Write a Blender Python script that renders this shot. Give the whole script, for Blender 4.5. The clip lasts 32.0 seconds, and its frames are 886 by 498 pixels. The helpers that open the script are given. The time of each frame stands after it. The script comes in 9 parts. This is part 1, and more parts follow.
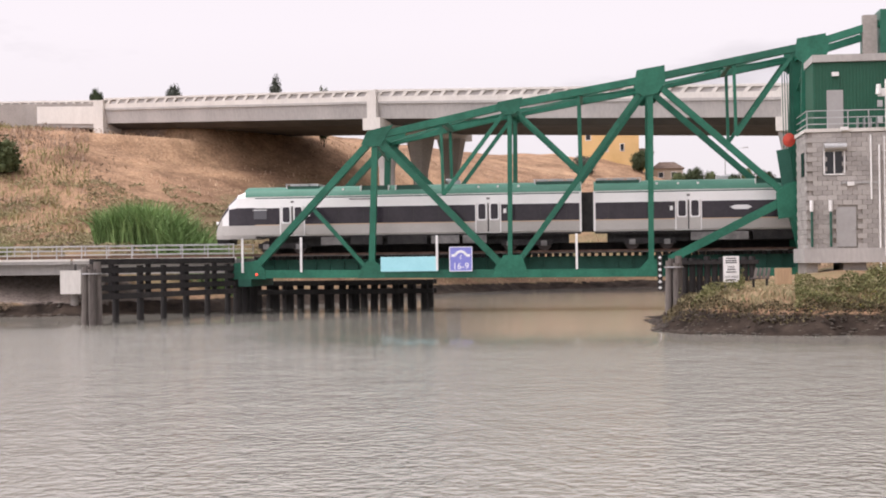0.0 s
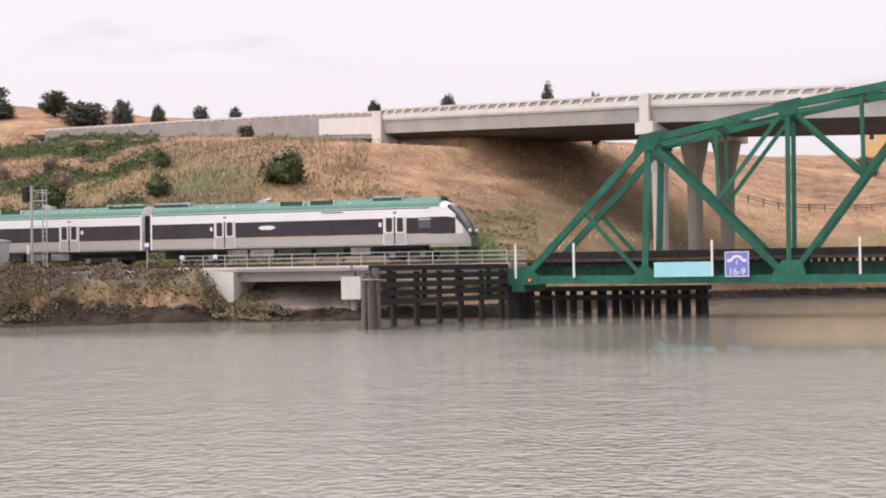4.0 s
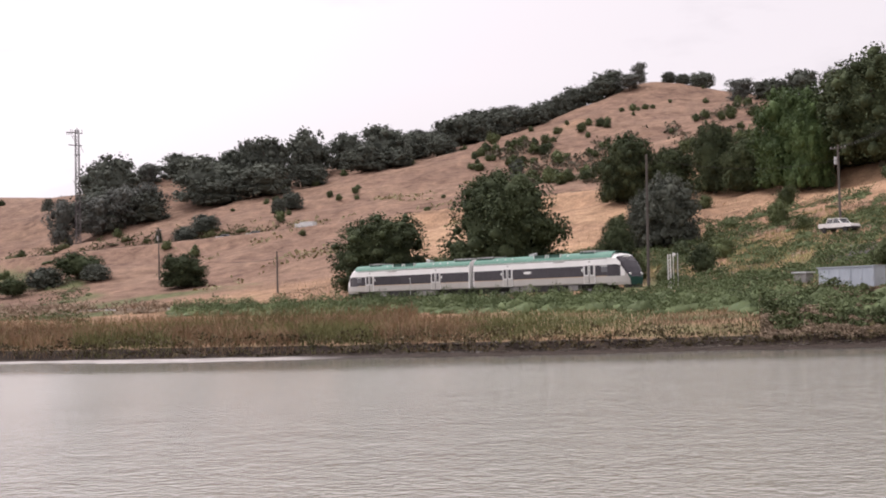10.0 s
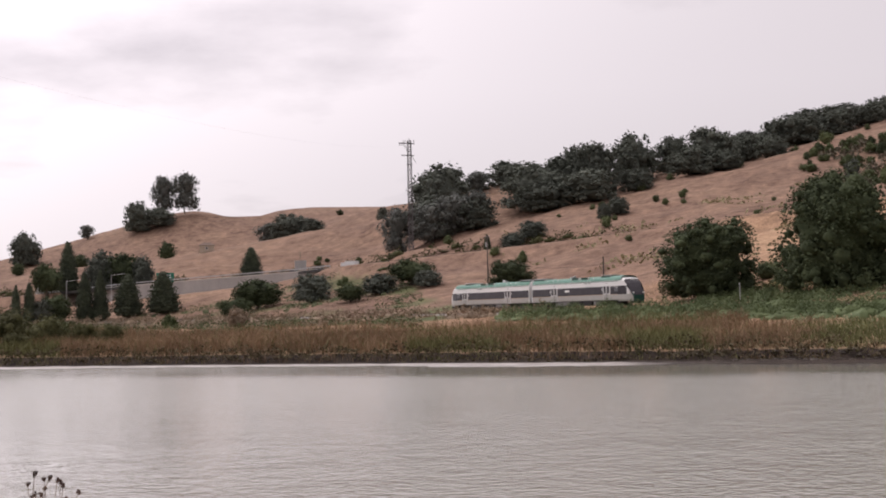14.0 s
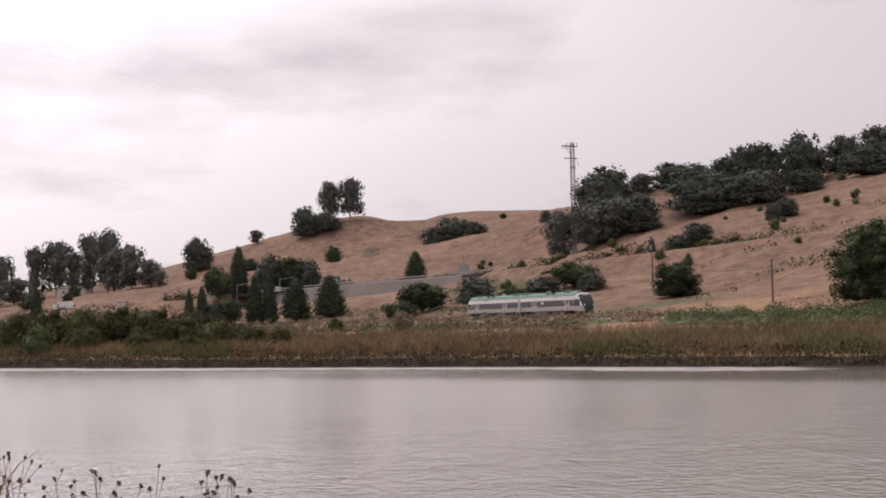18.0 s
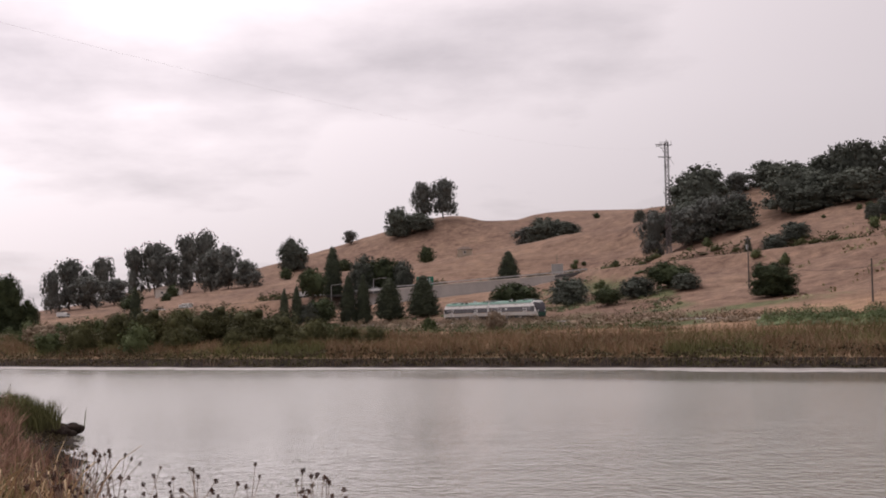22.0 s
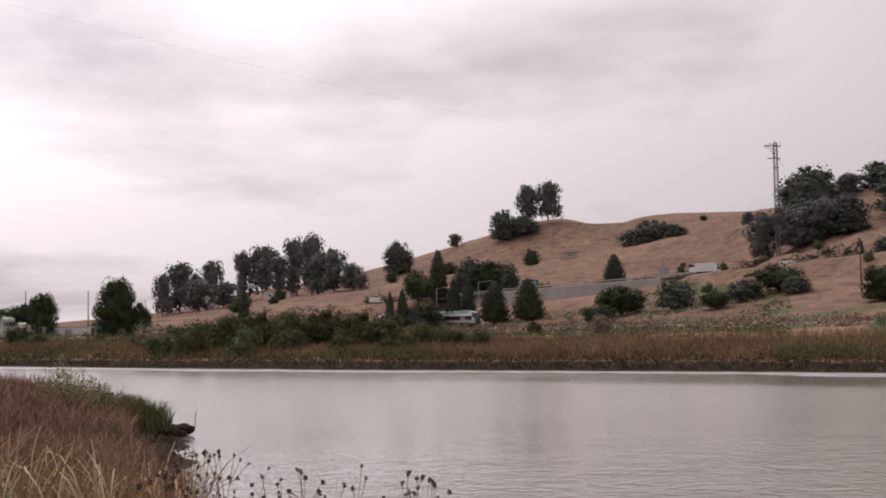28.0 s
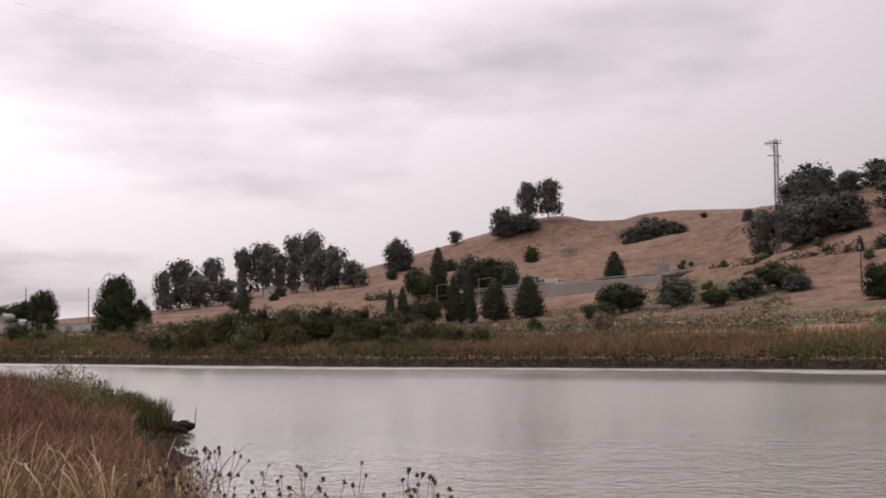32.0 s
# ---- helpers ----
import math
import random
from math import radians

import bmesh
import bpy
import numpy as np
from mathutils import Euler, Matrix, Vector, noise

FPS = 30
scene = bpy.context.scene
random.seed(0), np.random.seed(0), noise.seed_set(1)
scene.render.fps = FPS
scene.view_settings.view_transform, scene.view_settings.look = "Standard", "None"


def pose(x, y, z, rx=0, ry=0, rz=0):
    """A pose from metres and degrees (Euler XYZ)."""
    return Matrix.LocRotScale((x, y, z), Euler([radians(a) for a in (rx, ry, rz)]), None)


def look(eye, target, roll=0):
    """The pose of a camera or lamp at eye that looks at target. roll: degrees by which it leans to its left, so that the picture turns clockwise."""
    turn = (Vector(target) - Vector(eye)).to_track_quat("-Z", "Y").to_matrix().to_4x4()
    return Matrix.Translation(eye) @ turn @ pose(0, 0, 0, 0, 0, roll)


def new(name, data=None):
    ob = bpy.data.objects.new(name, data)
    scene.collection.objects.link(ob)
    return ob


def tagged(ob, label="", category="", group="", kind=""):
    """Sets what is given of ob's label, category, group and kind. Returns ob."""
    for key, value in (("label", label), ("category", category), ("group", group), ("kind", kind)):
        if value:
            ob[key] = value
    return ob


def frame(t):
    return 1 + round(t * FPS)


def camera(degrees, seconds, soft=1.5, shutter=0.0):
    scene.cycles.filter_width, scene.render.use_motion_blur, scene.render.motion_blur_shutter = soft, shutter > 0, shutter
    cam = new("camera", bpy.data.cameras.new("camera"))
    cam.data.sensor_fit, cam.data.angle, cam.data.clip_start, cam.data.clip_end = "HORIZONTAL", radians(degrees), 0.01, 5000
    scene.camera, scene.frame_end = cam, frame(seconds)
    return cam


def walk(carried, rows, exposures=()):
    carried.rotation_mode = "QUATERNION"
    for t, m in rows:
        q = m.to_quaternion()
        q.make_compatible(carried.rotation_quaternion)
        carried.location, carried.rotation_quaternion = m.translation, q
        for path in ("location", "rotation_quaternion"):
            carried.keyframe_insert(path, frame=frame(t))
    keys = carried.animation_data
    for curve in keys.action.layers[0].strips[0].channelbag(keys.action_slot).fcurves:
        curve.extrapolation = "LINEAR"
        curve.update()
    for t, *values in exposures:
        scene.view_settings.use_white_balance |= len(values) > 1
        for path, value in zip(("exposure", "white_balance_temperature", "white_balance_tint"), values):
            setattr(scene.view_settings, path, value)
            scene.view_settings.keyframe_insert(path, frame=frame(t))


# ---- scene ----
EYE = 3.7
cam = camera(35.67, 32.0, 1.9)


def aim(yaw, pitch, roll):
    """The camera on its tripod on the near bank: degrees to the left of +y, up, and of lean."""
    return pose(0, 0, EYE, 90 + pitch, 0, yaw) @ pose(0, 0, 0, 0, 0, roll)


PAN = [
    (0, 6.623, 0.376, -0.728), (0.5, 6.661, 0.415, -0.701), (1, 6.569, 0.447, -0.714), (1.5, 6.714, 0.476, -0.751),
    (2, 7.360, 0.485, -0.768), (2.5, 9.099, 0.507, -0.875), (4.5, 22.491, 0.892, -1.015), (5, 28.074, 1.047, -1.217),
    (5.5, 34.027, 1.259, -1.290), (6, 38.925, 1.491, -1.304), (6.5, 41.911, 1.653, -1.301), (7, 43.208, 1.727, -1.323),
    (7.5, 45.292, 1.780, -1.384), (8, 48.058, 1.860, -1.373), (8.5, 51.601, 1.964, -1.381), (9, 55.554, 2.095, -1.360),
    (9.5, 57.618, 2.186, -1.332), (10, 58.880, 2.239, -1.367), (10.5, 61.159, 2.308, -1.338), (11, 63.685, 2.400, -1.336),
    (11.5, 65.876, 2.499, -1.326), (12, 67.690, 2.568, -1.296), (12.5, 69.151, 2.635, -1.289), (13, 70.185, 2.676, -1.251),
    (13.5, 71.158, 2.719, -1.277), (14, 72.397, 2.762, -1.239), (14.5, 73.357, 2.798, -1.239), (16.5, 77.142, 2.961, -1.140),
    (17, 77.791, 2.988, -1.172), (17.5, 78.567, 3.021, -1.143), (18, 79.184, 3.042, -1.132), (18.5, 79.695, 3.047, -1.114),
    (19, 79.981, 3.053, -1.083), (19.5, 80.193, 3.060, -1.076), (20, 80.543, 3.046, -1.106), (20.5, 81.010, 3.053, -1.122),
    (21, 81.609, 3.061, -1.085), (21.5, 82.436, 3.091, -1.079), (22, 83.052, 3.118, -1.072), (22.5, 83.366, 3.135, -1.071),
    (23, 83.629, 3.153, -1.044), (23.5, 84.020, 3.176, -1.045), (24, 84.455, 3.189, -1.040), (24.5, 84.855, 3.214, -1.033),
    (25, 85.372, 3.230, -1.049), (25.5, 86.076, 3.250, -1.027), (26, 86.880, 3.280, -1.038), (26.5, 87.489, 3.320, -0.976),
    (28.5, 87.404, 3.319, -0.910), (29, 87.406, 3.309, -0.901), (29.5, 87.409, 3.309, -0.898), (30, 87.410, 3.273, -0.898),
    (30.5, 87.410, 3.237, -0.899), (31, 87.408, 3.204, -0.885), (31.5, 87.411, 3.201, -0.898), (32, 87.436, 3.202, -0.894),
]
walk(cam, [(t, aim(a, b, c)) for t, a, b, c in PAN],
     exposures=[(0, 0.46, 6380, 8.6), (5, 0.44, 6380, 8.6), (7.5, 0.45, 6380, 8.6), (10, 0.36, 6400, 9.2), (13, 0.04, 6450, 9.8), (19, -0.22, 6530, 10.5), (24, -0.36, 6550, 10.7), (32, -0.4, 6550, 10.7)])

# ---- light: a bright overcast sky, its brighter side over the river's upper reach ----
SUN_AZ, SUN_EL, GLOW_AZ = 112.0, 64.0, 120.0


def make_world():
    world = bpy.data.worlds.new("overcast_sky")
    scene.world = world
    world.use_nodes = True
    nt = world.node_tree
    nt.nodes.clear()
    N, L = nt.nodes.new, nt.links.new
    out, bg = N("ShaderNodeOutputWorld"), N("ShaderNodeBackground")
    sky = N("ShaderNodeTexSky")
    sky.sky_type, sky.sun_disc = "NISHITA", False
    sky.sun_elevation, sky.sun_rotation = radians(SUN_EL), radians(-SUN_AZ)
    dim = N("ShaderNodeVectorMath"); dim.operation = "SCALE"; dim.inputs[3].default_value = 0.1
    L(sky.outputs[0], dim.inputs[0])
    co = N("ShaderNodeTexCoord")
    sep = N("ShaderNodeSeparateXYZ"); L(co.outputs["Generated"], sep.inputs[0])
    # cloud sheet: project the direction on a flat layer
    up = N("ShaderNodeMath"); up.operation = "MAXIMUM"; up.inputs[1].default_value = 0.0
    L(sep.outputs[2], up.inputs[0])
    den = N("ShaderNodeMath"); den.operation = "ADD"; den.inputs[1].default_value = 0.17
    L(up.outputs[0], den.inputs[0])
    flat = N("ShaderNodeVectorMath"); flat.operation = "DIVIDE"
    comb = N("ShaderNodeCombineXYZ")
    for k in range(3):
        L(den.outputs[0], comb.inputs[k])
    L(co.outputs["Generated"], flat.inputs[0]); L(comb.outputs[0], flat.inputs[1])
    n1 = N("ShaderNodeTexNoise"); n1.inputs["Scale"].default_value = 2.1; n1.inputs["Detail"].default_value = 6; n1.inputs["Roughness"].default_value = 0.56
    L(flat.outputs[0], n1.inputs["Vector"])
    n2 = N("ShaderNodeTexNoise"); n2.inputs["Scale"].default_value = 0.6; n2.inputs["Detail"].default_value = 2
    L(flat.outputs[0], n2.inputs["Vector"])
    add = N("ShaderNodeMath"); add.operation = "ADD"
    # long streaks across the view up the river
    n3 = N("ShaderNodeTexNoise"); n3.inputs["Scale"].default_value = 1.0; n3.inputs["Detail"].default_value = 4; n3.inputs["Roughness"].default_value = 0.5
    st = N("ShaderNodeVectorMath"); st.operation = "MULTIPLY"; st.inputs[1].default_value = (1.15, 0.6, 1.0)
    L(flat.outputs[0], st.inputs[0]); L(st.outputs[0], n3.inputs["Vector"])
    n4 = N("ShaderNodeMath"); n4.operation = "MULTIPLY_ADD"; n4.inputs[1].default_value = 0.5
    n5 = N("ShaderNodeMath"); n5.operation = "MULTIPLY"; n5.inputs[1].default_value = 0.5
    L(n1.outputs[0], n5.inputs[0]); L(n3.outputs[0], n4.inputs[0]); L(n5.outputs[0], n4.inputs[2])
    L(n4.outputs[0], add.inputs[0]); L(n2.outputs[0], add.inputs[1])
    ramp = N("ShaderNodeValToRGB")
    r = ramp.color_ramp
    r.elements[0].position, r.elements[0].color = 0.42, (0.48, 0.43, 0.458, 1)
    r.elements[1].position, r.elements[1].color = 0.565, (0.87, 0.78, 0.813, 1)
    half = N("ShaderNodeMath"); half.operation = "MULTIPLY"; half.inputs[1].default_value = 0.5
    L(add.outputs[0], half.inputs[0])
    # the sheet is thinner towards the sun's side
    dot = N("ShaderNodeVectorMath"); dot.operation = "DOT_PRODUCT"
    e = radians(46)
    dot.inputs[1].default_value = (-math.sin(radians(GLOW_AZ)) * math.cos(e), math.cos(radians(GLOW_AZ)) * math.cos(e), math.sin(e))
    L(co.outputs["Generated"], dot.inputs[0])
    mr = N("ShaderNodeMapRange"); mr.inputs[1].default_value = -0.4; mr.inputs[2].default_value = 1.0
    L(dot.outputs["Value"], mr.inputs[0])
    sq = N("ShaderNodeMath"); sq.operation = "POWER"; sq.inputs[1].default_value = 8.0
    L(mr.outputs[0], sq.inputs[0])
    glow = N("ShaderNodeMath"); glow.operation = "MULTIPLY_ADD"; glow.inputs[1].default_value = 4.9; glow.inputs[2].default_value = 0.92
    L(sq.outputs[0], glow.inputs[0])
    # an overcast sky is brightest overhead
    high = N("ShaderNodeMapRange"); high.inputs[1].default_value = 0.22; high.inputs[2].default_value = 0.9; high.inputs[3].default_value = 1.0; high.inputs[4].default_value = 1.08
    L(sep.outputs[2], high.inputs[0])
    low = N("ShaderNodeMapRange"); low.inputs[1].default_value = 0.0; low.inputs[2].default_value = 0.16; low.inputs[3].default_value = 0.86; low.inputs[4].default_value = 1.0
    L(sep.outputs[2], low.inputs[0])
    rise = N("ShaderNodeMath"); rise.operation = "MULTIPLY"
    L(high.outputs[0], rise.inputs[0]); L(low.outputs[0], rise.inputs[1])
    gain = N("ShaderNodeMath"); gain.operation = "MULTIPLY"
    L(glow.outputs[0], gain.inputs[0]); L(rise.outputs[0], gain.inputs[1])
    # and more even away from it
    ev = N("ShaderNodeMapRange"); ev.inputs[1].default_value = 0.3; ev.inputs[2].default_value = 0.74; ev.inputs[3].default_value = 0.13; ev.inputs[4].default_value = 0.0
    L(dot.outputs["Value"], ev.inputs[0])
    tot = N("ShaderNodeMath"); tot.operation = "ADD"
    L(half.outputs[0], tot.inputs[0]); L(ev.outputs[0], tot.inputs[1]); L(tot.outputs[0], ramp.inputs[0])
    lift = N("ShaderNodeVectorMath"); lift.operation = "SCALE"
    L(ramp.outputs[0], lift.inputs[0]); L(gain.outputs[0], lift.inputs[3])
    mix = N("ShaderNodeMix"); mix.data_type = "RGBA"; mix.inputs[0].default_value = 0.93
    L(dim.outputs[0], mix.inputs[6]); L(lift.outputs[0], mix.inputs[7])
    L(mix.outputs[2], bg.inputs[0]); bg.inputs[1].default_value = 0.95
    L(bg.outputs[0], out.inputs[0])


make_world()
sun = new("sun", bpy.data.lights.new("sun", "SUN"))
sun.data.energy, sun.data.angle, sun.data.color = 0.95, radians(18), (1.0, 0.945, 0.88)
sun.matrix_world = look((-math.sin(radians(SUN_AZ)) * 300, math.cos(radians(SUN_AZ)) * 300, math.tan(radians(SUN_EL)) * 300), (0, 0, 0))

# ---- materials ----
def material(name, a, b, rough=0.8, metal=0.0, scale=1.0, fine=12.0, bump=0.2, rand=0.0, island=0.0, spec=0.4, stretch=(1, 1, 1), world=True):
    """Two tones a and b mixed by noise at two sizes (per metre), with grain relief; rand varies objects, island varies loose pieces."""
    m = bpy.data.materials.new(name)
    m.use_nodes = True
    nt = m.node_tree
    N, L = nt.nodes.new, nt.links.new
    p = nt.nodes["Principled BSDF"]
    p.inputs["Roughness"].default_value, p.inputs["Metallic"].default_value = rough, metal
    p.inputs["Specular IOR Level"].default_value = spec
    geo = N("ShaderNodeNewGeometry") if world else N("ShaderNodeTexCoord")
    vec = N("ShaderNodeVectorMath"); vec.operation = "MULTIPLY"; vec.inputs[1].default_value = stretch
    L(geo.outputs["Position" if world else "Object"], vec.inputs[0])
    n1, n2 = N("ShaderNodeTexNoise"), N("ShaderNodeTexNoise")
    n1.inputs["Scale"].default_value, n1.inputs["Detail"].default_value = scale, 4
    n2.inputs["Scale"].default_value, n2.inputs["Detail"].default_value = fine, 3
    L(vec.outputs[0], n1.inputs["Vector"]); L(vec.outputs[0], n2.inputs["Vector"])
    mid = N("ShaderNodeMath"); mid.operation = "MULTIPLY_ADD"; mid.inputs[1].default_value = 0.6
    L(n1.outputs[0], mid.inputs[0])
    half = N("ShaderNodeMath"); half.operation = "MULTIPLY"; half.inputs[1].default_value = 0.4
    L(n2.outputs[0], half.inputs[0]); L(half.outputs[0], mid.inputs[2])
    ramp = N("ShaderNodeValToRGB")
    ramp.color_ramp.elements[0].position, ramp.color_ramp.elements[0].color = 0.34, (*a, 1)
    ramp.color_ramp.elements[1].position, ramp.color_ramp.elements[1].color = 0.66, (*b, 1)
    L(mid.outputs[0], ramp.inputs[0])
    colour = ramp.outputs[0]
    for amount, node, socket in ((rand, "ShaderNodeObjectInfo", "Random"), (island, "ShaderNodeNewGeometry", "Random Per Island")):
        if amount:
            hsv, src, mr = N("ShaderNodeHueSaturation"), N(node), N("ShaderNodeMapRange")
            mr.inputs[3].default_value, mr.inputs[4].default_value = 1 - amount, 1 + amount
            L(src.outputs[socket], mr.inputs[0]); L(mr.outputs[0], hsv.inputs["Value"]); L(colour, hsv.inputs["Color"])
            colour = hsv.outputs[0]
    L(colour, p.inputs["Base Color"])
    if bump:
        bp = N("ShaderNodeBump"); bp.inputs["Strength"].default_value = bump; bp.inputs["Distance"].default_value = 0.05
        L(n2.outputs[0], bp.inputs["Height"]); L(bp.outputs[0], p.inputs["Normal"])
    return m


GREEN_STEEL = material("green_bridge_paint", (0.010, 0.092, 0.056), (0.026, 0.155, 0.098), 0.42, 0.0, 0.9, 7, 0.1, rand=0.14)
# darker copy of the bridge green, the floor's shade mixed into the paint
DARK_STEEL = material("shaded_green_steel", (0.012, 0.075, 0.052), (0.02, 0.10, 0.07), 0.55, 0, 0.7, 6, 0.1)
CONCRETE = material("weathered_concrete", (0.34, 0.325, 0.31), (0.47, 0.445, 0.42), 0.85, 0, 0.25, 5, 0.15, stretch=(1, 1, 0.35))
CONCRETE_LIGHT = material("pale_concrete", (0.56, 0.53, 0.49), (0.70, 0.67, 0.62), 0.85, 0, 0.4, 6, 0.12, stretch=(1, 1, 0.35))
# concrete of the overpass underside, with its shade put into the colour
SOFFIT = material("shaded_soffit_concrete", (0.06, 0.055, 0.05), (0.11, 0.1, 0.093), 0.95, 0, 0.3, 5, 0.15)
CONCRETE_DARK = material("dark_stained_concrete", (0.24, 0.22, 0.20), (0.36, 0.33, 0.30), 0.9, 0, 0.3, 5, 0.15)
TIMBER_DARK = material("creosoted_timber", (0.012, 0.011, 0.011), (0.036, 0.032, 0.031), 0.85, 0, 1.5, 14, 0.4, rand=0.25, stretch=(1, 1, 0.2))
TIMBER_GREY = material("grey_weathered_timber", (0.07, 0.06, 0.055), (0.16, 0.14, 0.125), 0.9, 0, 1.2, 12, 0.4, rand=0.2, stretch=(1, 1, 0.15))
GALV = material("galvanised_steel", (0.38, 0.38, 0.38), (0.55, 0.55, 0.55), 0.45, 0.6, 1, 10, 0.05)
WHITE_PAINT = material("white_paint", (0.68, 0.67, 0.65), (0.8, 0.79, 0.77), 0.5, 0, 1, 8, 0.04)
RAIL_STEEL = material("rusty_rail_steel", (0.10, 0.06, 0.045), (0.2, 0.13, 0.1), 0.5, 0.6, 2, 20, 0.1)
BALLAST = material("grey_ballast", (0.15, 0.14, 0.135), (0.34, 0.32, 0.30), 0.95, 0, 3, 18, 0.6)
MUD = material("wet_mud", (0.028, 0.022, 0.017), (0.1, 0.079, 0.06), 0.6, 0, 0.5, 4, 0.5)
ASPHALT = material("asphalt", (0.045, 0.045, 0.046), (0.075, 0.074, 0.072), 0.9, 0, 0.5, 10, 0.2)
BARK = material("bark", (0.05, 0.04, 0.032), (0.13, 0.105, 0.085), 0.95, 0, 1.5, 9, 0.5)
OAK = material("oak_leaves", (0.033, 0.044, 0.024), (0.077, 0.095, 0.047), 0.8, 0, 0.25, 1.5, 0, rand=0.16, island=0.14, spec=0.12)
GREY_GUM = material("grey_green_gum_leaves", (0.046, 0.052, 0.042), (0.1, 0.108, 0.086), 0.75, 0, 0.3, 2, 0, rand=0.15, island=0.15, spec=0.12)
# oak leaves for distant trees, paler and greyer to stand in for haze
OAK_FAR = material("hazed_oak_leaves", (0.062, 0.07, 0.058), (0.125, 0.138, 0.112), 0.8, 0, 0.25, 1.5, 0, rand=0.2, island=0.14, spec=0.12)
OAK_GREEN = material("bright_green_leaves", (0.034, 0.056, 0.022), (0.085, 0.125, 0.046), 0.6, 0, 0.3, 2, 0, rand=0.15, island=0.15, spec=0.12)
# grey-green gum leaves, lightened with the haze over the far groves
EUCALYPT = material("hazed_eucalyptus_leaves", (0.08, 0.086, 0.08), (0.16, 0.168, 0.148), 0.6, 0, 0.3, 2, 0, rand=0.15, island=0.15, spec=0.12)
CONIFER = material("dark_conifer_foliage", (0.035, 0.043, 0.03), (0.08, 0.094, 0.058), 0.7, 0, 0.4, 2.4, 0, rand=0.15, island=0.18, spec=0.12)
SCRUB = material("green_scrub", (0.047, 0.062, 0.027), (0.115, 0.135, 0.062), 0.7, 0, 0.15, 1.5, 0, rand=0.2, island=0.2, spec=0.12)
SCRUB_DARK = material("dark_olive_scrub", (0.04, 0.042, 0.018), (0.098, 0.097, 0.043), 0.75, 0, 0.2, 1.8, 0, rand=0.15, island=0.18, spec=0.12)
SCRUB_BROWN = material("dry_brown_scrub", (0.15, 0.115, 0.082), (0.29, 0.225, 0.16), 0.85, 0, 0.2, 1.5, 0, rand=0.2, island=0.22, spec=0.2)


def ground_material():
    m = bpy.data.materials.new("dry_hillside")
    m.use_nodes = True
    nt = m.node_tree
    N, L = nt.nodes.new, nt.links.new
    p = nt.nodes["Principled BSDF"]
    p.inputs["Roughness"].default_value = 0.95
    p.inputs["Specular IOR Level"].default_value = 0.15
    geo = N("ShaderNodeNewGeometry")

    def noise_of(scale, detail=5, rough=0.6, stretch=None):
        n = N("ShaderNodeTexNoise")
        n.inputs["Scale"].default_value, n.inputs["Detail"].default_value, n.inputs["Roughness"].default_value = scale, detail, rough
        L(geo.outputs["Position"], n.inputs["Vector"])
        return n.outputs[0]

    def ramp_of(value, *stops):
        r = N("ShaderNodeValToRGB")
        while len(r.color_ramp.elements) < len(stops):
            r.color_ramp.elements.new(0.5)
        for e, (pos, c) in zip(r.color_ramp.elements, stops):
            e.position, e.color = pos, (*c, 1)
        L(value, r.inputs[0])
        return r.outputs[0]

    def mixed(fac, a, b):
        x = N("ShaderNodeMix"); x.data_type = "RGBA"
        L(fac, x.inputs[0]); L(a, x.inputs[6]); L(b, x.inputs[7])
        return x.outputs[2]

    big, small, grain = noise_of(0.035), noise_of(0.35, 6, 0.7), noise_of(3.0, 4, 0.7)
    straw = ramp_of(big, (0.3, (0.19, 0.117, 0.078)), (0.47, (0.315, 0.2, 0.128)), (0.6, (0.4, 0.265, 0.165)), (0.7, (0.49, 0.335, 0.21)))
    tone = ramp_of(small, (0.32, (0.11, 0.075, 0.055)), (0.62, (0.41, 0.28, 0.185)))
    mixer = N("ShaderNodeMix"); mixer.data_type = "RGBA"; mixer.inputs[0].default_value = 0.5
    L(straw, mixer.inputs[6]); L(tone, mixer.inputs[7])
    dry = mixer.outputs[2]
    # clumps and erosion lines a few metres across
    clump = ramp_of(noise_of(0.17, 7, 0.72), (0.36, (0.68, 0.64, 0.61)), (0.5, (1.0, 0.98, 0.96)), (0.66, (1.25, 1.2, 1.14)))
    mul = N("ShaderNodeMix"); mul.data_type = "RGBA"; mul.blend_type = "MULTIPLY"; mul.inputs[0].default_value = 1.0
    L(dry, mul.inputs[6]); L(clump, mul.inputs[7])
    speck = ramp_of(grain, (0.3, (0.62, 0.6, 0.58)), (0.5, (1.0, 1.0, 1.0)), (0.7, (1.28, 1.26, 1.22)))
    mul2 = N("ShaderNodeMix"); mul2.data_type = "RGBA"; mul2.blend_type = "MULTIPLY"; mul2.inputs[0].default_value = 1.0
    L(mul.outputs[2], mul2.inputs[6]); L(speck, mul2.inputs[7])
    dry = mul2.outputs[2]
    # the farther hills are of a duller brown, tinted bluer for haze
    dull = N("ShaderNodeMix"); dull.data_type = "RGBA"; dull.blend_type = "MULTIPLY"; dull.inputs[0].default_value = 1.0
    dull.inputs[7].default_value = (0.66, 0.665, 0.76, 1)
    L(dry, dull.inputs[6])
    green = ramp_of(small, (0.3, (0.05, 0.055, 0.028)), (0.5, (0.105, 0.115, 0.055)), (0.7, (0.21, 0.185, 0.1)))
    mud = ramp_of(noise_of(0.8, 5), (0.35, (0.018, 0.0135, 0.011)), (0.65, (0.06, 0.045, 0.035)))
    gravel = ramp_of(grain, (0.3, (0.17, 0.14, 0.12)), (0.7, (0.37, 0.315, 0.275)))

    def cover(name):
        a = N("ShaderNodeAttribute"); a.attribute_name = name
        return a.outputs["Fac"]

